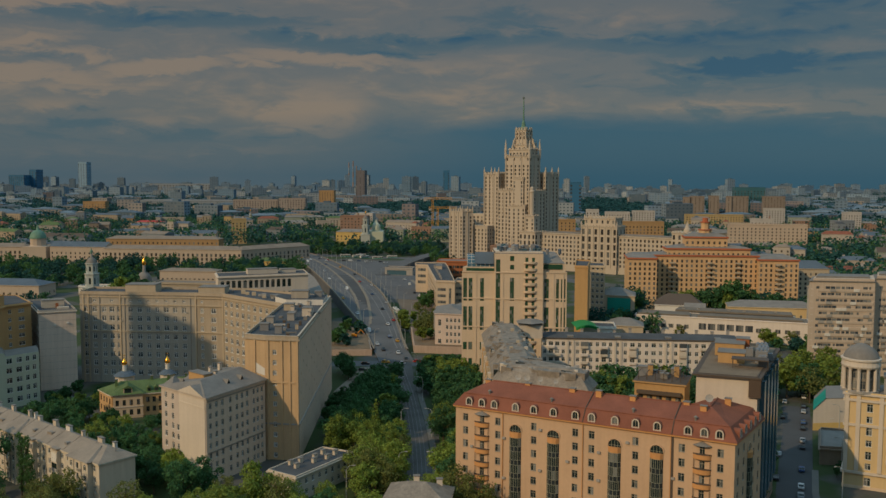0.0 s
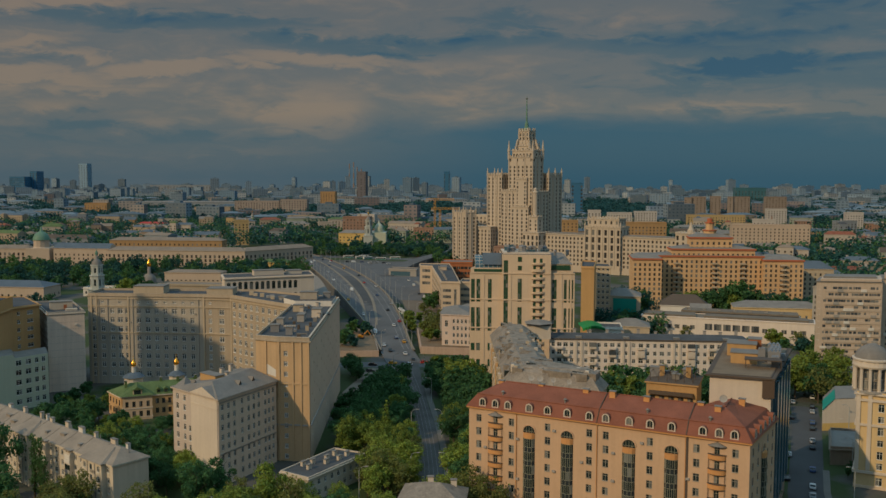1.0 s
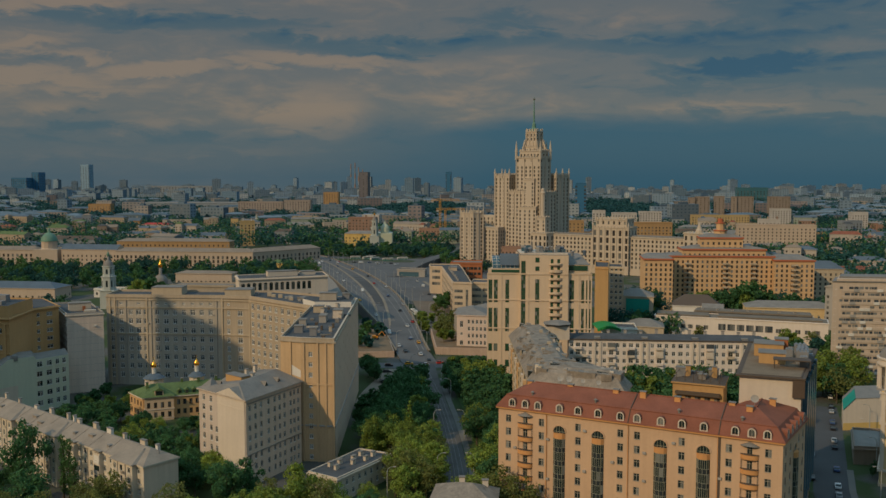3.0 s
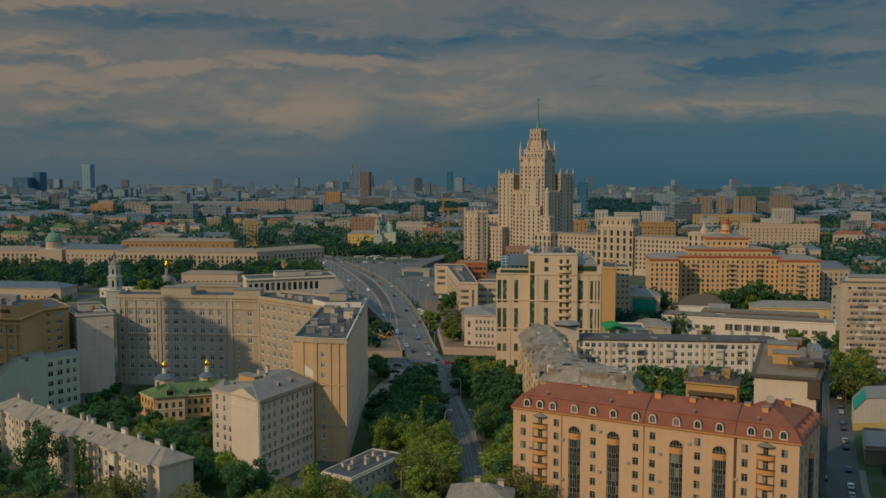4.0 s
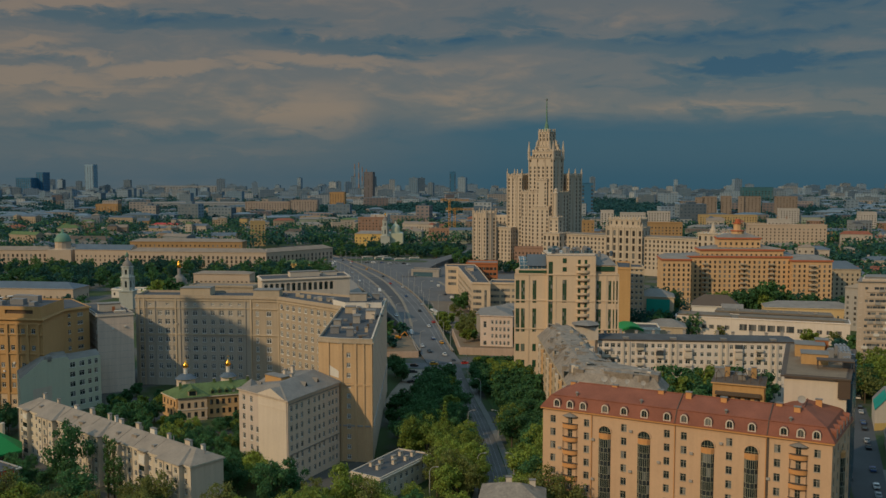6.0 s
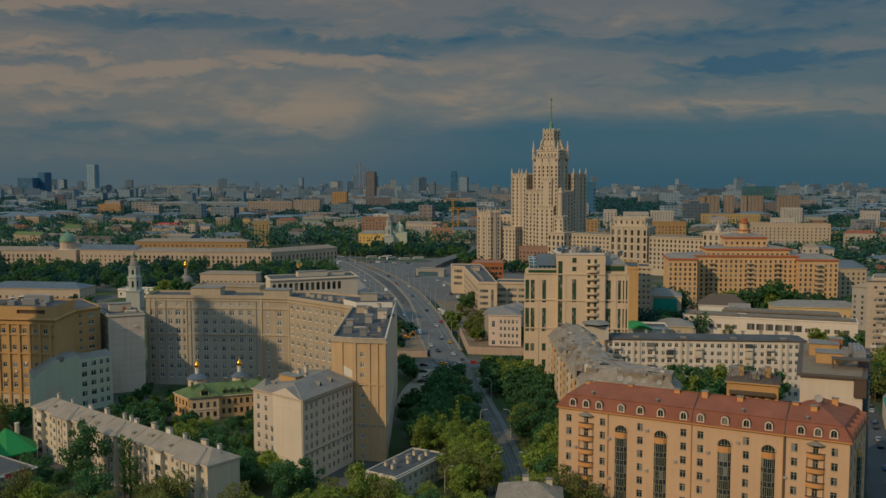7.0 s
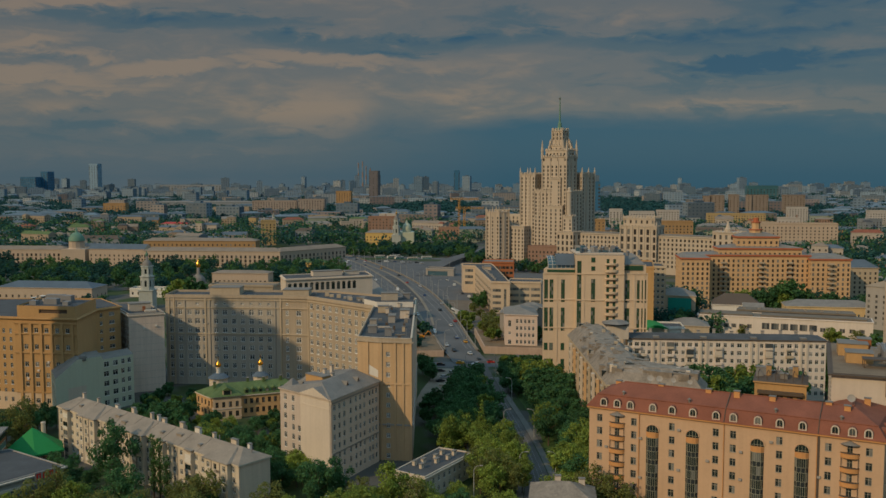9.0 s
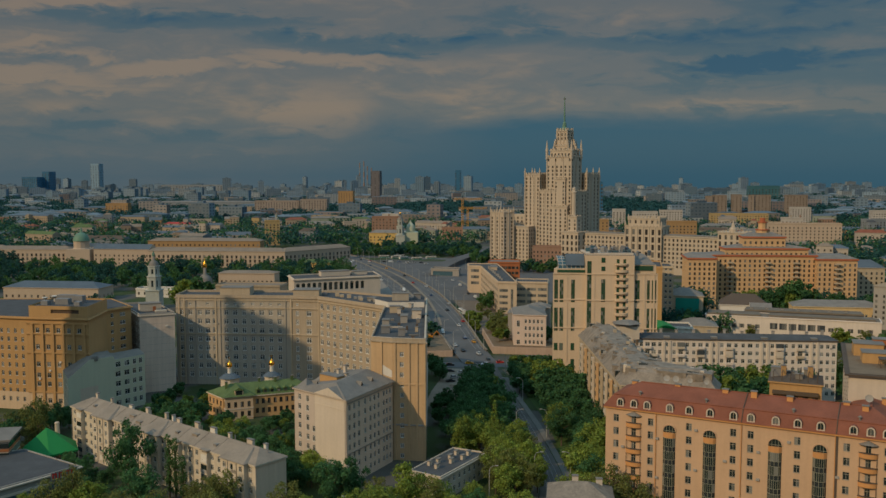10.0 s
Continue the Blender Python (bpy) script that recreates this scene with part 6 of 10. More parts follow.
        c2 = (c[0] + u1[0] * (-3 + 2 * i) + u1[1] * 0.95, c[1] + u1[1] * (-3 + 2 * i) - u1[0] * 0.95)
        k.obox((c2[0] - u1[0] * 0.5, c2[1] - u1[1] * 0.5), u1, 0.42, 0.12, 6.4, 8.2)
        k.obox((c2[0] + u1[0] * 0.45, c2[1] + u1[1] * 0.45), u1, 0.42, 0.12, 6.4, 8.2)
        k.obox(c2, u1, 1.3, 0.10, 7.75, 8.15)
        part("stroke", k, SIGNRED, sg)
    tent = thing("market_tent", "bright green pointed canvas tent roof", "tent", (-176, 298, 0))
    s = Shape()
    base = [(-185, 291.5), (-173, 289.5), (-166, 296), (-171, 306), (-184, 306)]
    for i in range(5):
        a, b = base[i], base[(i + 1) % 5]
        s.face(((*a, 5.2), (*b, 5.2), (-177.5, 298, 12.2)))
        s.face(((*a, 4.6), (*b, 4.6), (*b, 5.2), (*a, 5.2)))
    part("canvas", s, TENTGREEN, tent)
    for p in base:
        k = Shape()
        k.bar((*p, 0), (*p, 5.0), 0.12)
        part("pole", k, METAL, tent)
    k = Shape()
    k.lathe(-176.0, 303, [(0.75, 0), (0.75, 10.4), (0.7, 12.0), (0.85, 12.2), (0.75, 12.7)], 10)
    tagged(new("flue", k.mesh("flue", PANEL)), "round pale metal flue beside the tent", "chimney")


west_side()


# ---- beige high-rise with green glass strips ----
def high_rise():
    base = thing("high_rise", "tall beige stone apartment tower with green glass strips and roof terraces", "building", (32, 428, 0))

    def block(poly, z1, ops, z0=0.0):
        s = Shape()
        for i in range(len(poly)):
            s.wall(poly[i], poly[(i + 1) % len(poly)], z0, z1, ops.get(i, ()), 0.35)
        s.face([(p[0], p[1], z1) for p in poly], 1)
        part("wall", s, [BEIGE, ROOF_TAR], base)
        for i, lst in ops.items():
            _, u = side(poly[i], poly[(i + 1) % len(poly)])
            for o in lst:
                window(base, poly[i], u, o[0], o[1], o[2], o[3], "strip" if o[3] > 4 else "plain", DARK_FRAME, GREEN_GLASS)
    y = 418.0

    def P(x):
        return y - (x - 8) * 0.083

    def strips(us, zt, w):
        return [(u_, z, w, h) for u_ in us for z, h in ((zt - 8.2, 10.6), (zt - 21.6, 11.0), (zt - 34.5, 3.4), (zt - 42, 3.2))]
    block([(8, P(8)), (23.0, P(23)), (23.0, 442), (14, 442)], 51.2, {0: strips((1.5, 4.0, 9.3), 51.5, 1.75)})
    block([(23.0, P(23) - 1.6), (45.0, P(45) - 1.6), (45.0, 440), (23.0, 440)], 60.2,
          {0: [(1.5, 40.5, 2.0, 34.0), (7.9, 58.0, 1.9, 2.2), (7.9, 54.0, 1.9, 2.0)] + strips((7.9,), 52, 1.9) + [(u_, 57.4 - 3.35 * r, 1.3, 2.1) for u_ in (14.6, 17.6) for r in range(13)]})
    block([(45.0, P(45)), (56.0, P(56)), (56.5, 440), (45.0, 440)], 51.6, {0: strips((1.8, 9.4), 51.5, 2.1) + strips((6.8,), 51.5, 1.3), 1: strips((3.0, 9.0, 15.0), 51.5, 1.6)})
    for z in (51.5, 39.3, 26.0):
        for x0, x1, d in ((8, 23, 0.3), (23.0, 45, 1.9), (45, 56, 0.3)):
            k = Shape()
            k.prism([(x0, P(x0) - d), (x1, P(x1) - d), (x1, P(x1) - d + 0.28), (x0, P(x0) - d + 0.28)], z - 0.28, z + 0.28, 0, True, True)
            part("string_course", k, BEIGE, base)
    for x in (14.4, 26.6, 36.5, 50.0, 54.3):
        k = Shape()
        k.obox((x, P(x) - (1.68 if 23 < x < 45 else 0.08)), (1, -0.083), 0.8, 0.3, 10, 51.0)
        part("pilaster", k, BEIGE, base)
    # rounded balconies on the core
    for r in range(13):
        z = 56.0 - 3.35 * r
        k = Shape()
        k.prism([(39.2 + 3.0 * math.cos(t), P(39.6) - 1.6 - 1.5 * math.sin(t)) for t in np.linspace(math.pi, 0, 9)], z - 0.3, z + 0.85 if r % 2 else z + 0.5, 0, True, True)
        part("balcony", k, BEIGE, base, "rounded stone balcony")
    # terraces and curved glazing above the left wing
    k = Shape()
    k.prism([(8.4, P(8) + 0.6), (22.9, P(22.9) + 0.6), (22.9, 440), (14.2, 440)], 51.25, 53.6)
    part("terrace_storey", k, BEIGE, base)
    k = Shape()
    k.prism([(10, P(8) + 0.4), (22.8, P(22.8) + 0.4), (22.8, P(22.8) + 0.8), (10, P(8) + 0.8)], 51.9, 53.2, 0, True, True)
    part("terrace_glass", k, GREEN_GLASS, base, "green glass terrace rail")
    g, f = Shape(), Shape()
    arc = [(P(12) + 0.9 + 9 * (1 - math.cos(t)), 53.7 + 5.4 * math.sin(t)) for t in np.linspace(0, math.pi / 2, 6)]
    for (y0, z0), (y1, z1) in zip(arc, arc[1:]):
        for i in range(6):
            xa, xb = 10.5 + i * 2.05, 10.5 + (i + 1) * 2.05
            g.face(((xa, y0, z0), (xb, y0, z0), (xb, y1, z1), (xa, y1, z1)))
            f.bar((xa, y0, z0), (xa, y1, z1), 0.10, n=4)
        f.bar((10.5, y0, z0), (22.8, y0, z0), 0.10, n=4)
    part("curved_glazing", g, BLUEGLASS, base, "curved glass roof over the terrace")
    part("glazing_frame", f, CREAM, base)
    k = Shape()
    k.prism([(45.2, P(46) + 1.5), (55.5, P(55) + 1.5), (55.5, 438), (45.2, 438)], 51.65, 55.6)
    part("terrace_storey", k, BEIGE, base)
    k = Shape()
    k.prism([(45.2, P(46) + 1.1), (54, P(54) + 1.1), (54, P(54) + 1.45), (45.2, P(46) + 1.45)], 53.0, 55.2, 0, True, True)
    part("terrace_glass", k, GREEN_GLASS, base)
    k = Shape()
    k.face(((45.2, P(46) + 1.2, 55.7), (55.0, P(55) + 1.2, 55.7), (52.5, 425, 59.5), (45.2, 425, 59.5)))
    k.prism([(45.2, 425), (52.5, 425), (52.5, 436), (45.2, 436)], 55.6, 59.4)
    part("mansard", k, ROOF_TIN, base)
    # plant on the roof
    k = Shape()
    k.prism([(23.5, P(23) + 1), (45, P(45) + 1), (45, 438), (23.5, 438)], 60.21, 61.0)
    part("roof_storey", k, CREAM, base)
    k = Shape()
    k.prism([(14.0, 421.5), (22.8, 421.0), (22.8, 431), (14.0, 431)], 53.7, 58.6)
    k.face(((14.0, 418.0, 55.2), (22.8, 417.6, 55.2), (22.8, 421.4, 60.4), (14.0, 421.9, 60.4)))
    k.face(((14.0, 421.9, 60.4), (22.8, 421.4, 60.4), (22.8, 431, 58.7), (14.0, 431, 58.7)))
    part("plant_room", k, SLATE, base, "dark slanted plant-room roof")
    for i in range(26):
        x, yy = random.uniform(25, 44), random.uniform(419, 432)
        k = Shape()
        k.obox((x, yy), (1, 0), random.uniform(0.8, 2.6), random.uniform(0.8, 2.4), 61.0, 61.0 + random.uniform(0.8, 3.2))
        part("air_unit", k, random.choice((METAL, GREYWALL, BLUEGLASS, ROOF_TIN)), base)
    for i in range(14):
        x, yy = random.uniform(24, 54), random.uniform(418, 430)
        z_ = 61.0 if x < 45 else 59.5
        k = Shape()
        r_ = random.uniform(0.5, 1.2)
        k.lathe(x, yy, [(r_, z_), (r_, z_ + 1.6), (r_ * 1.2, z_ + 1.7), (r_ * 1.2, z_ + 2.1), (r_ * 0.4, z_ + 2.5)], 8)
        part("fan_cowl", k, random.choice((METAL, ROOF_TIN, SLATE)), base)
    for i in range(5):
        x = 26 + i * 4.2
        k = Shape()
        k.bar((x, 418.2, 61.2), (x + 3.6, 418.0, 61.2), 0.12), k.bar((x, 418.2, 62.3), (x + 3.6, 418.0, 62.3), 0.08)
        k.bar((x, 418.2, 61.0), (x, 418.2, 62.3), 0.08)
        part("roof_rail", k, METAL, base)
    for i in range(6):
        x = random.uniform(24, 44)
        k = Shape()
        k.bar((x, 422 + i, 61), (x, 422 + i, 65.5 + i % 3), 0.08)
        part("aerial", k, METAL, base)


high_rise()


# ---- tan house with the long grey mansard ----

def mansard_house():
    poly = [(17.0, 297.0), (45.5, 286.0), (50.0, 297.5), (34.5, 313.0), (34.5, 391.0), (16.6, 391.0)]
    l5, _ = side(poly[5], poly[0])
    left = [(u_, 24.4 - 3.3 * r, 1.5, 1.8) for i, u_ in enumerate(spread(l5, 22)) for r in range(7)]
    right = grid(78, 18, 4.5, 3.3, 7, 1.5, 1.8)
    root = house("tan_house", "tan brick house with a long patched grey tin mansard", poly, 26.6, SAND, {5: left, 3: right}, roof="none", cornice=0.6)
    q, m = inset(poly, -0.6), inset(poly, 3.0)
    r = Shape()
    n = len(poly)
    for i in range(n):
        j = (i + 1) % n
        r.face(((*q[i], 27.05), (*q[j], 27.05), (*m[j], 31.2), (*m[i], 31.2)))
    t = inset(poly, 5.6)
    for i in range(n):
        j = (i + 1) % n
        r.face(((*m[i], 31.2), (*m[j], 31.2), (*t[j], 32.8), (*t[i], 32.8)))
    r.face([(*p, 32.8) for p in t])
    part("roof", r, MANSARD, root, "patched grey tin mansard roof")
    rnd = random.Random(5)

    def roof_z(x, y):
        d = min(x - 16.0, 35.1 - x) if y > 313 else min(x - 16.4, (y - 296.4 + (x - 17) * 0.386) * 0.93, 9)
        return 27.05 + 4.15 * d / 3.6 if d < 3.6 else min(31.2 + 1.6 * (d - 3.6) / 2.6, 32.8)
    for i in range(235):
        x, yy = rnd.uniform(17.6, 33.5), rnd.uniform(300, 389)
        if i > 104:
            x = rnd.uniform(19, 47)
            yy = 297.0 - (x - 17) * 0.386 + rnd.uniform(2.5, 13)
        zz = roof_z(x, yy) if i <= 104 else 31.9
        k = Shape()
        w, d, h = rnd.uniform(0.7, 3.4), rnd.uniform(0.9, 3.2), rnd.uniform(0.2, 0.95)
        if i > 104:
            if i % 2:
                continue
            w, d, h = w * 1.4, d * 1.2, h * 0.7
        a = rnd.uniform(-0.14, 0.14) + (-0.37 if i > 104 else 0.0)
        uu = (math.cos(a), math.sin(a))
        nrm = (-uu[1], uu[0])
        c4 = [(x + uu[0] * p * w / 2 + nrm[0] * s_ * d / 2, yy + uu[1] * p * w / 2 + nrm[1] * s_ * d / 2) for p, s_ in ((-1, -1), (1, -1), (1, 1), (-1, 1))]
        if i % 8 == 0:
            k.obox((x, yy), uu, min(w, 1.2), min(d, 0.9), zz - 1.5, zz + 0.4 + h)
            part("chimney", k, rnd.choice((SAND, GREYWALL, CREAM)), root)
            continue
        lift = rnd.uniform(0.05, 0.35 + 0.5 * h)
        hh = [zz + lift * (1.0 if m_ in (0, 3) else 0.3) + rnd.uniform(-0.12, 0.12) for m_ in range(4)]
        k.face([(*c4[m_], hh[m_]) for m_ in range(4)])
        for m_ in range(4):
            m2_ = (m_ + 1) % 4
            k.face(((*c4[m_], zz - 2.0), (*c4[m2_], zz - 2.0), (*c4[m2_], hh[m2_]), (*c4[m_], hh[m_])), 1 if i % 7 == 0 and m_ == 0 else 0)
        part("roof_dormer", k, [rnd.choice((MANSARD, MANSARD, MANSARD, ROOF_TIN)), GLASS], root)
    for i in range(9):
        k = Shape()
        x, yy = 15.9, 302 + i * 9.6
        k.obox((x, yy), (0, 1), 2.6, 1.0, 8.0, 25.5)
        o_ = part("oriel", k, (SAND, PALE_OCHRE, CREAM)[i % 3], root)
        for r_ in range(5):
            g = Shape()
            g.obox((x - 0.5, yy), (0, 1), 1.9, 0.06, 9.3 + 3.3 * r_, 11.0 + 3.3 * r_)
            ob = new("oriel_glazing", g.mesh("oriel_glazing", PALE_GLASS))
            ob.parent = o_
    roof_box(root, (37, 391), (1, 0), 10, 9, 26, 31.8, CREAM, "corner_turret")
    k = Shape()
    k.lathe(37, 390, [(6.6, 32.7), (5.8, 33.0), (3.0, 33.8), (0.5, 34.2)], 6)
    part("turret_roof", k, ROOF_TIN, root)


mansard_house()


# ---- white nine-storey house with balconies ----
def white_house():
    poly = [(42.0, 388.5), (125.5, 381.2), (126.6, 394.0), (43.2, 401.5)]
    L, u = side(poly[0], poly[1])
    stairs = (12.3, 32.5, 53.8, 74.6)
    edges = [0.0] + [e for c in stairs for e in (c - 1.7, c + 1.7)] + [L]
    cols, decks = [], []
    for a0, b0 in zip(edges[::2], edges[1::2]):
        n_ = max(2, round((b0 - a0) / 2.9))
        for i in range(n_):
            c = a0 + (b0 - a0) * (i + 0.5) / n_
            deck_col = n_ > 3 and i in (1, n_ - 2)
            cols.append((c, 1.5 if deck_col else 0.95))
            if deck_col:
                decks.append(c)
    cols += [(c, 0.6) for c in stairs]
    ops = [(c, 3.2 + 3.4 * r, w + 0.45, 1.8) for c, w in cols for r in range(7)]
    root = house("white_house", "white panelled apartment house with stacked balconies and dark roof", poly, 25.8, PINKWHITE, {0: ops}, roof="hip", roof_h=1.5, roof_mat=ROOF_TAR, cornice=0.5, cornice_mat=ROOF_BROWN)
    nout = (u[1], -u[0])
    rnd = random.Random(3)
    for c in decks:
        for r_ in range(7):
            if rnd.random() < 0.12:
                continue
            p = (poly[0][0] + u[0] * c + nout[0] * 0.6, poly[0][1] + u[1] * c + nout[1] * 0.6)
            k = Shape()
            k.obox(p, u, 3.2, 1.2, 1.5 + 3.4 * r_, 2.5 + 3.4 * r_)
            b = part("balcony", k, rnd.choice((PINKWHITE, PINKWHITE, CREAM, WHITE, PANEL, SAND, CREAM, OCHRE)), root)
            if rnd.random() < 0.45:
                g = Shape()
                g.obox(p, u, 3.1, 1.1, 2.52 + 3.4 * r_, 4.3 + 3.4 * r_)
                ob = new("balcony_glazing", g.mesh("balcony_glazing", rnd.choice((PALE_GLASS, CREAM, PALE_GLASS, WHITE))))
                ob.parent = b
    for c in stairs:
        for e in (-1.25, 1.25):
            k = Shape()
            p = (poly[0][0] + u[0] * (c + e) + nout[0] * 0.2, poly[0][1] + u[1] * (c + e) + nout[1] * 0.2)
            k.obox(p, u, 0.9, 0.4, 0, 25.3)
            part("pilaster", k, CREAM, root)
        k = Shape()
        p = (poly[0][0] + u[0] * c - nout[0] * 1.6, poly[0][1] + u[1] * c - nout[1] * 1.6)
        k.obox(p, u, 2.6, 2.6, 25.9, 27.1)
        part("stair_head", k, ROOF_TIN, root)
    for i in range(40):
        c, r_ = rnd.choice(cols)[0] + rnd.choice((-1.25, 1.25)), rnd.randrange(7)
        if any(abs(c - e) < 2.2 for e in (*stairs, *decks)) or not 1 < c < L - 1:
            continue
        k = Shape()
        p = (poly[0][0] + u[0] * c + nout[0] * 0.2, poly[0][1] + u[1] * c + nout[1] * 0.2)
        k.obox(p, u, 0.8, 0.4, 2.2 + 3.4 * r_, 2.8 + 3.4 * r_)
        part("air_conditioner", k, GREYWALL, root)
    for i in range(12):
        c = lerp(poly[3], poly[2], (i + 0.5) / 12)
        chimney(root, c[0], c[1] - 5 + (i % 3), 26.3, 28.4 + (i % 2) * 0.6, u, GREYWALL, 1.2, 0.9)


white_house()


# ---- tall panel slabs ----
SLABPANEL = surface("rosy_panel_concrete", (0.52, 0.415, 0.315), 0.9, 0.12, 1.2, 0.2, 0.45)


def panel_slab(poly, z1, label):
    L, u = side(poly[0], poly[1])
    root = thing("panel_block", label, "building", (poly[0][0] + 15, poly[0][1] + 8, 0), "panel blocks")
    s = Shape()
    s.prism(poly, 0, z1)
    part("wall", s, SLABPANEL, root)
    nout = (u[1], -u[0])
    rows = int((z1 - 3) / 3.05)
    rnd = random.Random(int(poly[0][0]))
    g, b = Shape(), Shape()
    for r_ in range(rows):
        z = 2.0 + 3.05 * r_
        mid = lerp(poly[0], poly[1], (3.2 + (L - 3.2) / 2) / L)
        b.obox((mid[0] + nout[0] * 0.15, mid[1] + nout[1] * 0.15), u, L - 4.4, 0.3, z - 0.35, z + 0.95, 0)
        c = 3.2
        while c < L - 2.0:
            w = rnd.choice((0.9, 1.5, 1.5, 2.2))
            p = (poly[0][0] + u[0] * (c + w / 2) + nout[0] * 0.02, poly[0][1] + u[1] * (c + w / 2) + nout[1] * 0.02)
            g.obox(p, u, w * 0.9, 0.16, z + 0.97, z + 2.15, rnd.choice((0, 0, 0, 0, 1)))
            if rnd.random() < 0.10:
                b.obox((p[0] + nout[0] * 0.3, p[1] + nout[1] * 0.3), u, 2.6, 0.5, z - 0.3, z + 1.0, rnd.choice((1, 2)))
            c += w + rnd.choice((0.0, 0.1, 0.5))
    part("balcony_facing", b, [SLABPANEL, WHITE, GREYWALL], root, "pale balcony fronts in long rows", kind="stuff")
    part("balcony_glazing", g, [PALE_GLASS, SLABPANEL], root, "dark balcony windows in long rows", kind="stuff")
    for r_ in range(rows):
        z = 2.0 + 3.05 * r_
        window(root, poly[0], u, 1.4, z + 1.5, 1.2, 1.5, "one")
    s = Shape()
    s.prism(inset(poly, -0.4), z1 + 0.003, z1 + 0.5, 0, True, True)
    s.prism(inset(poly, 2.5), z1 + 0.503, z1 + 2.4)
    part("roof", s, ROOF_TIN, root)
    s = Shape()
    s.prism([lerp(poly[0], poly[1], 0.06), lerp(poly[0], poly[1], 0.99), lerp(poly[3], poly[2], 0.99), lerp(poly[3], poly[2], 0.06)], z1 + 0.51, z1 + 1.6)
    part("parapet", s, SLABPANEL, root)
    return root


panel_slab([(174.0, 431.0), (203.6, 427.0), (211, 444), (183, 448)], 46.0, "tall concrete panel block with rows of glazed balconies")
panel_slab([(205.0, 432.5), (236.0, 428.3), (243.5, 446), (213.5, 450)], 47.0, "tall concrete panel block with rows of glazed balconies")

# ---- low buildings on the east side ----
DEPOT_ROOF = surface("worn_brown_felt", (0.175, 0.145, 0.11), 0.9, 0.15, 1.4, 0.4)
poly = [(115, 541), (146, 530), (206, 508.5), (212, 524), (152, 546), (120, 557)]
house("depot", "long white rendered depot with wide windows and a brown roof", poly, 12.6, PINKWHITE, {0: [(3.4 + 4.4 * i, 7.4, 2.6, 2.2) for i in range(7)], 1: [(6 + 5.2 * i, 8.0 if i < 6 else 7.4, 4.2 if i < 6 else 2.8, 3.6 if i < 6 else 2.2) for i in range(11)]},
      style="two", roof="flat", roof_mat=DEPOT_ROOF, cornice=0.3, parapet=0.2, frame_mat=DARK_FRAME, glass_mat=PALE_GLASS)
r = house("depot_hall", "pale flat-roofed hall rising from the depot", [(140, 549), (205, 526), (209, 540), (146, 562)], 12.8, PINKWHITE, {}, roof="flat", roof_mat=DEPOT_ROOF, cornice=0.3, parapet=0.2)
for i in range(7):
    chimney(r, 147 + i * 8.4, 553 - i * 2.9, 13.8, 15.6, (1, 0), GREYWALL, 1.6, 1.2)
for pl_, z0_ in ((inset([(115, 541), (146, 530), (150, 545), (120, 557)], 1.2), 13.1), (inset([(148, 530.5), (205, 510), (209, 523), (153, 543)], 1.4), 13.1), (inset([(140, 549), (205, 526), (209, 540), (146, 562)], 0.8), 13.9)):
    k = Shape()
    k.prism(pl_, z0_, z0_ + 1.0)
    part("roof_deck", k, DEPOT_ROOF, r)
house("villa", "white villa with a dark hipped roof and pediment", [(137, 585), (166, 577), (170, 594), (141, 602)], 12.5, WHITE, {0: grid(30, 9, 2.6, 3.6, 2, 1.2, 1.8)}, roof="hip", roof_mat=ROOF_BROWN, roof_h=6.5)
k = house("villa_porch", "small white pedimented porch", [(154, 576), (166, 572.5), (168, 580), (156, 583.5)], 12.0, WHITE, {0: grid(12.5, 3, 3.0, 3.4, 1, 1.6, 2.6)}, roof="gable", roof_mat=ROOF_TIN, roof_h=2.4)
house("low_hall", "long yellow hall with a grey tin roof", [(184, 583), (238, 574), (242, 592), (188, 601)], 11.5, PALE_YELLOW, {0: grid(54.7, 14, 3.0, 3.5, 2, 1.4, 1.8)}, roof="hip", roof_mat=ROOF_TIN, roof_h=3.5)
house("teal_house", "pink house end wrapped in teal sheeting", [(96, 560), (117, 553), (121, 572), (100, 580)], 22.0, SAND, {}, roof="hip", roof_mat=ROOF_TIN, roof_h=4.0)
k = Shape()
k.wall((101, 557.9), (114.5, 553.4), 10, 21.0)
tagged(new("scaffold_sheet", k.mesh("scaffold_sheet", TEAL)), "teal scaffold sheeting hung on the house front", "sheeting")
house("arched_hall", "low ochre hall with a curved tin roof", [(92, 512), (112, 506), (115, 522), (95, 528)], 11.0, SAND, {0: grid(20, 6, 3, 3.5, 2, 1.4, 1.8)}, roof="hip", roof_mat=ROOF_TIN, roof_h=3.5)
house("blank_wall_house", "tall ochre house with a blank fire wall", [(74, 512), (81, 509.7), (88, 545), (80, 549)], 44.0, OCHRE, {}, roof="flat", cornice=0.3)
house("yellow_house", "yellow brick apartment house behind the tower", [(85, 560), (99, 556), (102, 580), (88, 584)], 39.5, SAND, {0: grid(14.5, 5, 4, 3.5, 11, 1.5, 1.8)}, roof="flat")
house("white_annex", "small white annex with a blue gate", [(75, 492), (93, 488), (95, 504), (77, 508)], 13.0, WHITE, {0: [(5, 5, 4, 6), (12, 9, 1.5, 1.8)]}, roof="flat", style="plain", glass_mat=BLUEGLASS)
g = thing("green_canopy", "bright green curved canopy roof", "canopy", (84, 498, 13))
k = Shape()
prof = [(-12.5 + 12.5 * t, 13.6 + 1.6 * math.sin(math.pi * t)) for t in np.linspace(0, 1, 9)]
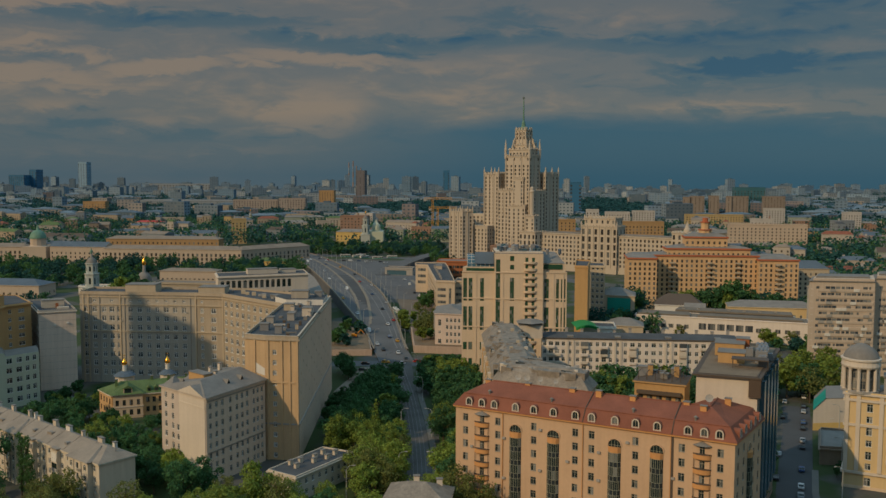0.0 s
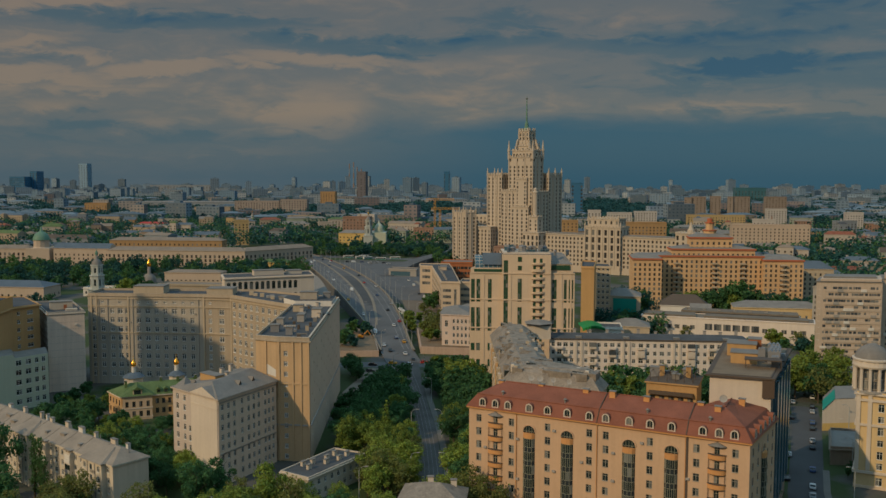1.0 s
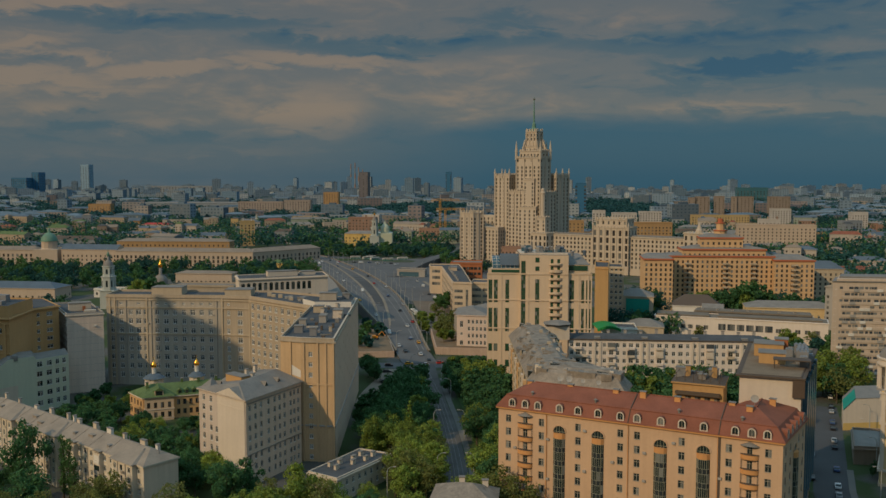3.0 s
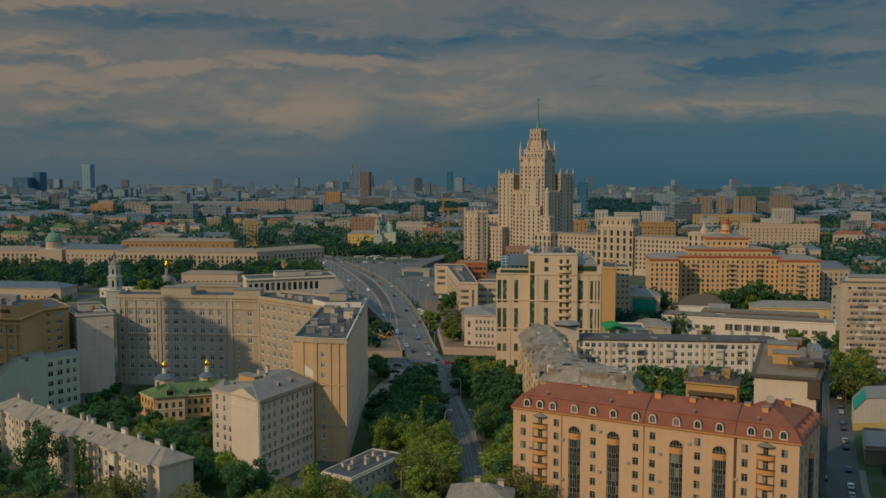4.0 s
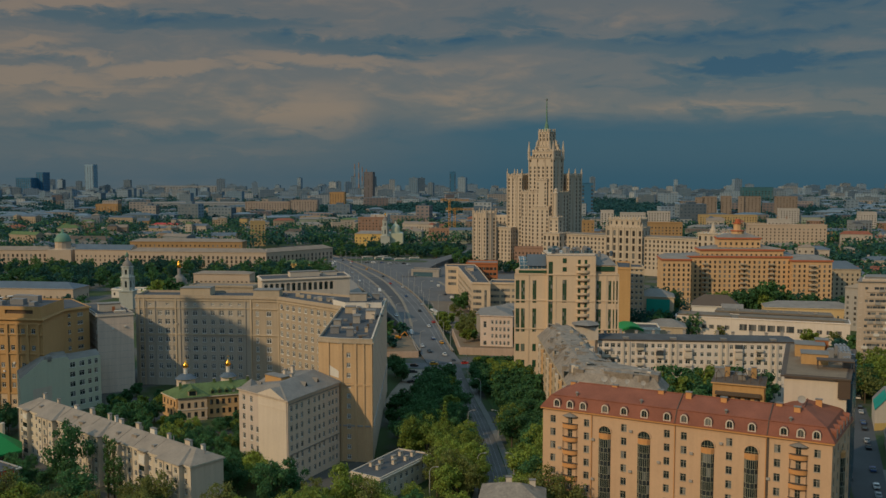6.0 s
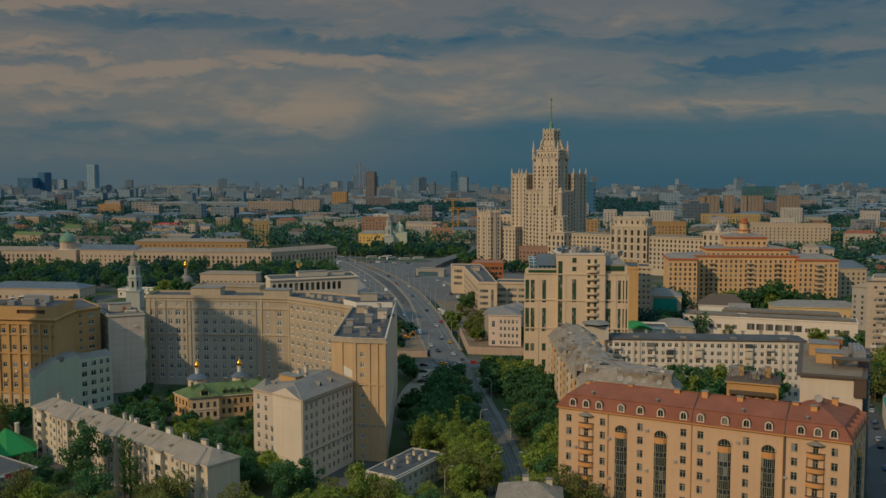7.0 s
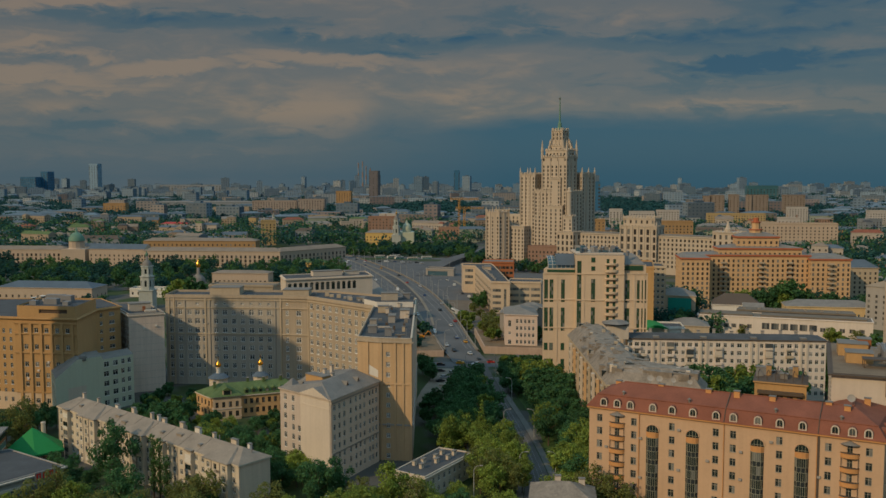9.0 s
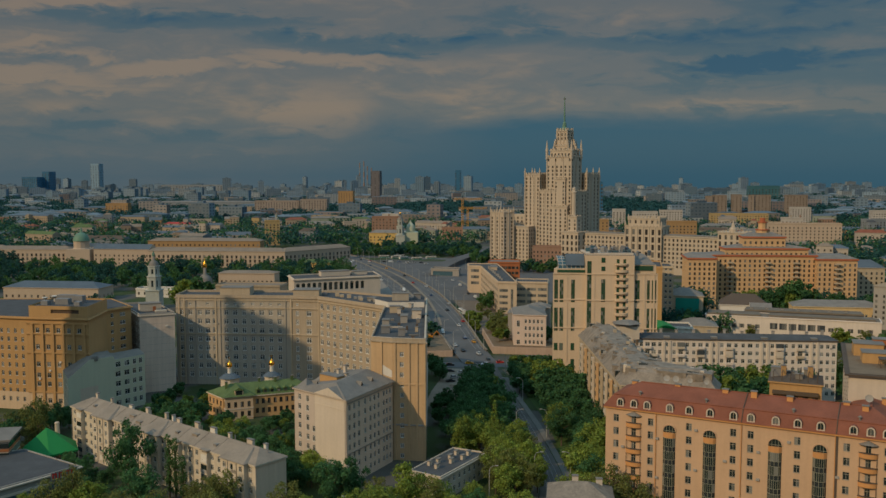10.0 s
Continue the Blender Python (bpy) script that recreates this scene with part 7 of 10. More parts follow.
for (x0, z0_), (x1, z1_) in zip(prof, prof[1:]):
    k.face(((84 + x0, 488, z0_), (84 + x1, 487, z1_), (84 + x1, 506, z1_), (84 + x0, 507, z0_)))
    k.face(((84 + x0, 488, z0_ - 1.4), (84 + x1, 487, z1_ - 1.4), (84 + x1, 487, z1_), (84 + x0, 488, z0_)))
part("canopy", k, TENTGREEN, g)


# ---- ochre stepped block with the red cornices ----
def stepped_block():
    base = thing("stepped_block", "ochre stepped apartment block with red cornices and a roof lantern", "building", (195, 660, 0))

    def block(poly, z0, z1, nw, rows, mat=PALE_OCHRE, band=True, st=3.45):
        s, g = Shape(), Shape()
        for i in range(4):
            a, b = poly[i], poly[(i + 1) % 4]
            L, _ = side(a, b)
            n = nw if i % 2 == 0 else max(2, int(L / 4))
            s.wall(a, b, z0, z1, [(u_, z1 - 3.4 - st * r, 1.5, 2.1) for u_ in spread(L, n) for r in range(rows)], 0.25, 0, g)
        s.face([(p[0], p[1], z1) for p in poly], 0)
        part("wall", s, mat, base)
        part("glazing", g, FAR_GLASS, base, "rows of dark windows", kind="stuff")
        if band:
            k = Shape()
            k.prism(inset(poly, -0.7), z1 + 0.003, z1 + 1.2, 0, True, True)
            part("cornice", k, BRICKBAND, base)
            k = Shape()
            p = inset(poly, -0.3)
            c = (sum(q[0] for q in p) / 4, sum(q[1] for q in p) / 4)
            t = [lerp(q, c, 0.45) for q in p]
            for i in range(4):
                k.face(((*p[i], z1 + 1.21), (*p[(i + 1) % 4], z1 + 1.21), (*t[(i + 1) % 4], z1 + 3.6), (*t[i], z1 + 3.6)))
            k.face([(*q, z1 + 3.6) for q in t])
            part("roof", k, ROOF_TIN, base)
    block([(131.0, 643.0), (151.0, 641.0), (154, 668), (134, 670)], 0, 37.0, 6, 10)
    block([(151.0, 661.0), (228.0, 655.0), (230, 675), (152, 681)], 0, 37.6, 22, 10)
    block([(226.0, 648.0), (253.5, 645.5), (256, 672), (229, 674)], 0, 35.6, 8, 9)
    block([(163.0, 660.5), (222.0, 655.5), (223, 672), (164, 677)], 37.6, 42.6, 17, 1)
    block([(176.0, 661.0), (206.0, 658.0), (208, 674), (178, 676)], 43.8, 51.0, 8, 2)
    for z0, z1, r, mt in ((54.0, 56.5, 4.6, PALE_OCHRE), (56.5, 57.2, 5.2, BRICKBAND), (57.2, 62.0, 3.0, PALE_OCHRE), (62.0, 62.7, 3.7, BRICKBAND), (62.7, 65.5, 2.0, BRICKBAND)):
        k = Shape()
        k.lathe(192, 667, [(r, z0), (r, z1)], 8)
        part("lantern_stage", k, mt, base)
    for x in (166, 193, 213, 239):
        for r_ in range(9):
            k = Shape()
            yy = 659.3 - (x - 151) * 0.078 - (8 if x > 226 else 0)
            k.obox((x, yy), (1, -0.08), 4.2, 1.4, 5 + 3.45 * r_, 6.0 + 3.45 * r_)
            part("balcony", k, SAND, base)
    house("yellow_wing", "yellow wing with a slate-blue roof", [(232, 690), (292, 684), (295, 702), (235, 708)], 26.0, SAND, {0: grid(60, 16, 4, 3.6, 6, 1.5, 2.0)}, roof="hip", roof_mat=SLATE, roof_h=5.5, joined=True)
    house("dark_house", "dark brick house end in shade", [(228, 566), (244, 550), (300, 580), (284, 598)], 27.0, GREYWALL, {0: grid(22, 5, 4, 3.4, 6, 1.4, 1.8)}, roof="gable", roof_mat=ROOF_BROWN, roof_h=4, joined=True)


stepped_block()


# ---- the skyscraper with its wings ----
def skyscraper():
    base = thing("skyscraper", "pale stone stepped skyscraper with pinnacles and a star-topped spire", "skyscraper", (85, 975, 0))

    def block(poly, z0, z1, step=3.8, storey=4.05, w=1.9, h=2.5, crown=1.8, top=4.0, name="shaft"):
        s, g = Shape(), Shape()
        n = len(poly)
        rows = max(1, int((z1 - z0 - top) / storey))
        for i in range(n):
            a, b = poly[i], poly[(i + 1) % n]
            L, _ = side(a, b)
            cols = max(1, int((L - 1.6) / step))
            s.wall(a, b, z0, z1, [(u_, z1 - top - storey * r, w, h) for u_ in spread(L, cols, 2.1 if cols > 1 else 0) for r in range(rows)], 0.5, 0, g)
        s.face([(p[0], p[1], z1) for p in poly])
        p_ = part(name, s, TOWER_STONE, base)
        ob = new("glazing", g.mesh("glazing", TOWER_GLASS))
        tagged(ob, "rows of small dark windows", kind="stuff").parent = p_
        if crown:
            k = Shape()
            k.prism(inset(poly, -0.6), z1 + 0.003, z1 + 0.8, 0, True, True)
            for i in range(n):
                a, b = poly[i], poly[(i + 1) % n]
                L, u = side(a, b)
                m = max(2, int(L / 3.2))
                for j in range(m):
                    c = lerp(a, b, (j + 0.5) / m)
                    k.obox(c, u, 1.5, 1.0, z1 + 0.81, z1 + 0.81 + crown)
            part("crown", k, TOWER_STONE, base)
        return p_

    def ribs(a, b, z0, z1, n):
        """Shallow upright piers that divide a front."""
        _, u = side(a, b)
        for i in range(n + 1):
            c = lerp(a, b, (i + 0.02) / (n + 0.04))
            k = Shape()
            k.obox((c[0] + u[1] * 0.3, c[1] - u[0] * 0.3), u, 1.0, 0.7, z0, z1)
            part("pier", k, TOWER_STONE, base)

    def pinnacles(poly, z, h, r):
        for p in poly:
            k = Shape()
            k.lathe(p[0], p[1], [(r, z - 2.0), (r, z + h * 0.35), (r * 1.25, z + h * 0.36), (r * 0.9, z + h * 0.5), (r * 0.55, z + h * 0.75), (0.15, z + h)], 6)
            part("pinnacle", k, TOWER_STONE, base)

    def quad(c, u, w, d):
        n = (-u[1], u[0])
        return [(c[0] + u[0] * a * w / 2 + n[0] * b * d / 2, c[1] + u[1] * a * w / 2 + n[1] * b * d / 2) for a, b in ((-1, -1), (1, -1), (1, 1), (-1, 1))]
    ul = Vector((46.0, -38.0)).normalized()
    ur = Vector((34.0, 21.0)).normalized()
    C = (84.0, 976.0)
    # left and right side shafts with the lower shoulders between them and the core
    LW = [(43.8, 985.5), (58.5, 973.5), (70, 990), (56, 1002)]
    LS = [(57.7, 972.5), (75.2, 958.5), (88, 976), (70, 990)]
    RW = [(107.0, 959.0), (122.3, 972.5), (111, 989), (97, 976)]
    RS = [(93.5, 947.0), (107.0, 959.0), (97, 976), (84, 964)]
    block(LW, 0, 97.5), block(LS, 0, 80.5, crown=1.6), block(RW, 0, 97.5), block(RS, 0, 79.5, crown=1.6)
    pinnacles(LW + [lerp(LW[0], LW[1], 0.5)], 97.5, 8.0, 0.95)
    pinnacles(RW + [lerp(RW[0], RW[1], 0.5)], 97.5, 8.0, 0.95)
    # core
    core = [(65.5, 968.0), (89.0, 948.5), (100.6, 958.8), (99.5, 986.0), (80, 994)]
    block(core, 0, 110.0, step=4.2, crown=0)
    block(core, 110.0, 116.0, step=6.5, h=3.0, top=2.6)
    pinnacles([core[0], core[1], core[2], core[3]], 116.0, 18.5, 1.5)
    mid = [(69.0, 967.5), (88.6, 951.4), (98.6, 960.3), (97.5, 983), (81, 990)]
    block(mid, 116.0, 123.0, crown=1.5)
    up = [(73.6, 969.0), (86.0, 958.7), (95.0, 966.8), (93.5, 982.0), (82, 985)]
    block(up, 123.8, 128.0, crown=1.2, top=3.2)
    pinnacles(up, 126.0, 8.5, 0.9)
    up = inset(up, 1.9)
    block(up, 128.0, 143.6, step=3.4, storey=4.2, h=3.0, w=1.5, crown=2.6, top=3.4)
    pinnacles(up, 143.6, 4.0, 0.6)
    k = Shape()
    k.lathe(84.5, 972.5, [(4.4, 144.4), (4.0, 147.0), (2.4, 148.2), (1.9, 152.5), (1.0, 154.5), (0.75, 165.0), (0.5, 174.0), (0.3, 180.5)], 8)
    part("spire", k, COPPER, base, "green copper spire")
    k = Shape()
    for i in range(5):
        a = math.pi / 2 + i * 2 * math.pi / 5
        t = (84.5 + 1.7 * math.cos(a), 972.5, 178.4 + 1.7 * math.sin(a))
        for sgn in (-1, 1):
            b = a + sgn * math.pi / 5
            q = (84.5 + 0.7 * math.cos(b), 972.5, 178.4 + 0.7 * math.sin(b))
            k.face((t, q, (84.5, 972.0, 178.4))), k.face((q, t, (84.5, 973.0, 178.4)))
    part("star", k, ROOF_BROWN, base, "dark bronze star")
    for q, z0_, z1_ in ((LW, 40, 97), (LS, 54, 80), (RS, 38, 79), (RW, 37, 97), (core, 80, 115.5), (up, 128.8, 143)):
        ribs(q[0], q[1], z0_, z1_, 3)
    ribs(core[1], core[2], 80, 115.5, 2)
    ribs(up[1], up[2], 128.8, 143, 2)
    # the projecting middle bay of the core, the round corner turret and the volutes below the drum
    n0 = (ul.y, -ul.x)
    for t0, t1, d0, z_ in ((0.36, 0.80, 2.2, 93.0), (0.20, 0.92, 4.0, 64.0)):
        a0, b0 = lerp(core[0], core[1], t0), lerp(core[0], core[1], t1)
        block([(a0[0] + n0[0] * d0, a0[1] + n0[1] * d0), (b0[0] + n0[0] * d0, b0[1] + n0[1] * d0), b0, a0], 0, z_, step=4.2, crown=1.0)
    k = Shape()
    k.lathe(91.6, 944.5, [(2.6, 0), (2.6, 78.5), (3.0, 78.8), (3.0, 80.2), (2.0, 81.0), (2.0, 83.5), (0.3, 85.0)], 10)
    part("corner_turret", k, TOWER_STONE, base, "slim round corner turret")
    for c in up[:3]:
        k = Shape()
        v = (Vector(c) - Vector(C)).normalized()
        for j, (w_, h_) in enumerate(((6.4, 5.0), (4.8, 8.0), (3.4, 10.5), (2.2, 12.5))):
            k.obox((c[0] + v.x * w_ * 0.3, c[1] + v.y * w_ * 0.3), (v.x, v.y), w_, 1.5 - 0.05 * j, 123.0, 123.0 + h_)
        part("volute", k, TOWER_STONE, base, "stepped stone volute")
    # the front buttress of the core and the podium towers
    but = [(84.5, 941.0), (93.0, 934.5), (99.3, 940.1), (90, 951)]
    block(but, 0, 54.0, crown=1.2)
    block([(78.0, 938.0), (93.2, 925.0), (106.6, 936.9), (92, 953)], 0, 38.0, step=4.6, storey=6.2, w=2.4, h=4.2, top=4.6, crown=0.6)
    # low left wing with its corner tower
    block([(29.0, 983.0), (46.5, 968.6), (60, 985), (38, 1004)], 0, 41.5, crown=0.6)
    LT = [(6.5, 985.0), (20.0, 973.5), (31.0, 977.5), (18, 996)]
    block(LT, 0, 57.0, step=4.4, crown=2.2, top=6)
    ribs(LT[0], LT[1], 8, 56.5, 3)
    ribs(LT[1], LT[2], 8, 56.5, 2)
    pinnacles(LT + [lerp(LT[0], LT[1], 0.5), lerp(LT[1], LT[2], 0.5)], 57.0, 6.5, 0.8)
    block([(32.0, 1012), (48, 1000), (56, 1010), (40, 1022)], 0, 54.0, crown=0)
    # long right wing along the embankment
    a, b = (92.5, 938.0), (235.0, 836.7)
    L, u = side(a, b)
    n = (-u[1], u[0])
    wing = [a, b, (b[0] + n[0] * 15, b[1] + n[1] * 15), (a[0] + n[0] * 15, a[1] + n[1] * 15)]
    block(wing, 0, 37.0, step=4.1, storey=4.3, h=2.5, crown=0, top=3.2)
    k = Shape()
    q = inset(wing, -0.7)
    k.prism(q, 37.003, 37.8, 0, True, True)
    part("cornice", k, TOWER_STONE, base)
    k = Shape()
    k.prism(inset(wing, 2), 37.81, 39.0)
    part("wing_roof", k, ROOF_TIN, base)
    T2 = quad((a[0] + u[0] * 76 + n[0] * 7, a[1] + u[1] * 76 + n[1] * 7), u, 38, 20)
    block(T2, 0, 46.0, step=5.6, storey=7.4, w=2.8, h=5.4, crown=0.8, top=5.0)
    ribs(T2[0], T2[1], 6, 45.8, 6)
    pinnacles([T2[0], T2[1]], 46.8, 5.0, 0.9)
    T2b = quad((a[0] + u[0] * 76 + n[0] * 7, a[1] + u[1] * 76 + n[1] * 7), u, 33, 17)
    block(T2b, 46.8, 54.0, step=4.6, h=3.2, crown=1.6, top=3)
    pinnacles(T2b[:2] + [lerp(T2b[0], T2b[1], 0.2), lerp(T2b[0], T2b[1], 0.8)], 54.0, 4.5, 0.7)
    T3 = quad((b[0] - u[0] * 11 + n[0] * 6, b[1] - u[1] * 11 + n[1] * 6), u, 26, 19)
    block(T3, 0, 43.0, step=4.6, storey=6.2, h=4.2, w=2.2, crown=0.8)
    k = Shape()
    k.lathe(*lerp(T3[0], T3[2], 0.45), [(3.2, 43), (3.2, 46.5), (2.4, 47.5), (1.5, 50), (0.3, 54)], 8)
    part("turret", k, TOWER_STONE, base)
    house("brown_block", "plain brown rendered block at the foot of the skyscraper", [(49, 950), (82, 938), (86, 950), (53, 962)], 22.0, WORN_DIM["brick"], {0: grid(35, 9, 4, 4.2, 4, 1.6, 2.2)}, roof="flat", joined=True)


skyscraper()


# ---- buildings on the near river bank and beyond the bridge ----
house("brick_works", "orange brick works building with ribbon windows", [(-6, 768), (20.5, 764), (22, 786), (-4, 790)], 22.5, BRICK, {0: [(u_, z, 2.7, 2.2) for u_ in spread(26.8, 8, 2.4) for z in (18.7, 14.2, 9.6)]}, roof="flat", roof_mat=ROOF_TIN, style="two", frame_mat=DARK_FRAME)
OFFICE = surface("pale_office_render", (0.53, 0.42, 0.30), 0.88, 0.08, 1.2, 0.25, 0.4)
poly = [(-5.5, 631), (7.5, 628), (3, 735), (1, 762), (-24, 764), (-23, 745), (-13.5, 742)]
r = house("river_office", "long cream office with ribbon windows and a flat tar roof", poly, 21.5, OFFICE, {0: [(4.0, z, 6.0, 2.0) for z in (16.4, 12.0, 7.6, 3.4)] + [(10.0, 10.4, 1.8, 14.0)],
          5: [(5.0, z, 7.0, 2.4) for z in (18.6, 13.4, 8.4)], 6: [(u_, z, 4.6, 2.0) for u_ in spread(111, 18, 4) for z in (16.4, 12.0, 7.6, 3.4)]}, roof="flat", style="two", cornice=0.5, frame_mat=TAN_FRAME, glass_mat=BLOCK_GLASS)
roof_box(r, (-4, 720), (0, 1), 14, 5, 22.0, 24.6, OFFICE)
for i in range(9):
    chimney(r, -2 - 0.07 * i * 10, 645 + 10 * i, 22.0, 23.4 + (i % 3) * 0.4, (0, 1), GREYWALL, 1.8, 1.2)
house("office_wing", "cream office wing with ribbon windows", [(7.6, 640), (30, 636), (33, 656), (10, 660)], 20.4, OFFICE, {0: [(u_, z, 6.4, 2.0) for u_ in (3.8, 11.4, 19.0) for z in (16.2, 11.8, 7.4)]}, roof="flat", style="two", cornice=0.5, frame_mat=TAN_FRAME, glass_mat=BLOCK_GLASS)
poly = [(-5.0, 489), (12.4, 485.5), (13.4, 511), (-4, 515)]
house("white_villa", "pale pink house with small paired windows and tin roof", poly, 20.8, VILLA, {0: [(u_, z, 1.2, 2.1) for u_ in (6.7, 8.9, 11.1, 13.3, 15.5) for z in (6.2, 10.0, 13.8, 17.6)] + [(2.6, 16.2, 1.6, 3.4), (2.6, 11.0, 1.3, 1.5), (2.6, 6.0, 1.8, 2.4)]}, roof="hip", roof_h=3.0)
for i in range(4):
    house("tin_shed", "low grey shed with a patched tin roof", [(-6 + 5 * i, 520 + 14 * i), (8 + 5 * i, 518 + 14 * i), (10 + 5 * i, 530 + 14 * i), (-4 + 5 * i, 532 + 14 * i)], 17.0 - i, GREYWALL, {}, roof="hip", roof_h=2.5)
# a dark blue pane closes the opening to stand for the shade beneath
house("concrete_bridge", "small concrete bridge over the side road", [(-57, 874), (-30, 866), (-28, 880), (-55, 888)], 6.0, GREYWALL, {0: [(12, 2.4, 20, 4.4)]}, roof="flat", joined=True, glass_mat=BLUEGLASS, cornice=0.4, category="bridge")

poly = [(-131, 523), (-82, 543.5), (-88, 566), (-138, 545)]
L, u = side(poly[0], poly[1])
r = house("arcade_building", "cream building with a row of arched loggia windows on top", poly, 36.0, CREAM, {0: [(2.4 + 3.28 * i, 31.4, 2.2, 4.0) for i in range(13)] + [(2.4 + 3.28 * i, 26, 1.6, 1.8) for i in range(13)]}, style="plain", roof="flat", cornice=0.7, parapet=0.6)
for i in range(13):
    k = Shape()
    c = (poly[0][0] + u[0] * (2.4 + 3.28 * i) + u[1] * 0.02, poly[0][1] + u[1] * (2.4 + 3.28 * i) - u[0] * 0.02)
    k.face([(c[0] + u[0] * 1.1 * math.cos(t), c[1] + u[1] * 1.1 * math.cos(t), 33.38 + 0.8 * math.sin(t)) for t in np.linspace(0, math.pi, 9)])
    part("arch_head", k, GLASS, r)
roof_box(r, (-110, 545), u, 18, 6, 36.5, 39.5, CREAM)
roof_box(r, (-96, 553), u, 9, 6, 36.5, 38.6, CREAM)
r = thing("vaulted_hall", "pale vaulted hall roof curving along the bridge road", "building", (-80, 590, 0))
k = Shape()
rib = [(t, 12 * math.sin(math.pi * t)) for t in np.linspace(0, 1, 11)]
for (t0, h0), (t1, h1) in zip(rib, rib[1:]):
    a0, a1 = lerp((-69, 533), (-107, 690), t0), lerp((-69, 533), (-107, 690), t1)
    k.face(((a0[0], a0[1], 0), (a1[0], a1[1], 0), (a1[0], a1[1], 22 + h1 * 0.4), (a0[0], a0[1], 22 + h0 * 0.4)))
    k.face(((a0[0], a0[1], 22 + h0 * 0.4), (a1[0], a1[1], 22 + h1 * 0.4), (a1[0] - 16, a1[1] - 3, 21), (a0[0] - 16, a0[1] - 3, 21)), 1)
part("vault", k, [WHITE, ROOF_TIN], r)
k = Shape()
k.prism([(-86, 530), (-70, 534), (-108, 690), (-124, 686)], 0, 20.9)
part("wall", k, WHITE, r)


# ---- the long classical building and the churches ----
def far_house(name, label, poly, z1, mat, roof="hip", roof_mat=None, roof_h=3.0, step=5.0, storey=4.2, group="", w=1.6, h=2.2, category="building", z_first=3.0):
    faces = {}
    for i in range(len(poly)):
        L, _ = side(poly[i], poly[(i + 1) % len(poly)])
        n = max(1, int(L / step))
        rows = max(1, int((z1 - 2) / storey))
        faces[i] = [(u_, z_first + storey * r, w, h) for u_ in spread(L, n, min(2.5, L / 3)) for r in range(rows) if z_first + storey * r + h / 2 < z1 - 0.3]
    return house(name, label, poly, z1, mat, faces, roof=roof, roof_mat=roof_mat, roof_h=roof_h, joined=True, cornice=0.5, category=category, group=group)


def bar(x0, y0, x1, y1, d):
    _, u = side((x0, y0), (x1, y1))
    n = (-u[1], u[0])
    return [(x0, y0), (x1, y1), (x1 + n[0] * d, y1 + n[1] * d), (x0 + n[0] * d, y0 + n[1] * d)]


PINKISH = surface("pinkish_plaster", (0.47, 0.375, 0.285), 0.9, 0.06, 0.8, 0.2, 0.3)
BLUEPALE = surface("pale_blue_cladding", (0.22, 0.33, 0.42), 0.5, 0.01, 0.1, 0.15, bump=0)
far_house("classical_range", "long pinkish classical range with regular windows", bar(-362, 962, -212, 946, 17), 17.0, PINKISH, roof_h=3.5, roof_mat=TAN_ROOF, w=2.3, h=3.2)
far_house("classical_range", "pinkish classical range running down to the bridge", bar(-212, 946, -150, 1010, 16), 17.0, PINKISH, roof_h=3.5, roof_mat=TAN_ROOF, w=2.3, h=3.2)
far_house("classical_range", "pinkish classical range behind the trees", bar(-640, 990, -452, 978, 17), 17.0, PINKISH, roof_h=3.5, roof_mat=TAN_ROOF, w=2.3, h=3.2)
far_house("ochre_range", "long ochre range behind the white one", bar(-378, 1012, -250, 1004, 18), 24.0, WORN_DIM["ochre"], roof_h=3.0, roof_mat=TAN_ROOF)
far_house("classical_range", "pinkish pedimented range behind the trees", bar(-425, 975, -362, 966, 18), 18.0, PINKISH, roof="gable", roof_mat=SLATE, roof_h=5)
d = thing("domed_pavilion", "white pavilion with a green copper dome", "pavilion", (-442, 985, 0))
k = Shape()
k.obox((-442, 985), (1, 0), 26, 22, 0, 18)
k.lathe(-442, 985, [(9, 18), (8.2, 19), (8.2, 26), (8.8, 26.4)], 12)
part("wall", k, PINKISH, d)
k = Shape()
k.lathe(-442, 985, [(8.9, 26.42), (8.2, 30), (6.2, 33), (3.5, 35), (1.6, 35.8), (1.4, 38.5), (0.3, 41)], 14)
part("dome", k, COPPER, d, "green copper dome", True)


CHALK = surface("pale_green_white_plaster", (0.42, 0.44, 0.40), 0.9, 0.1, 0.9, 0.3, 0.4)


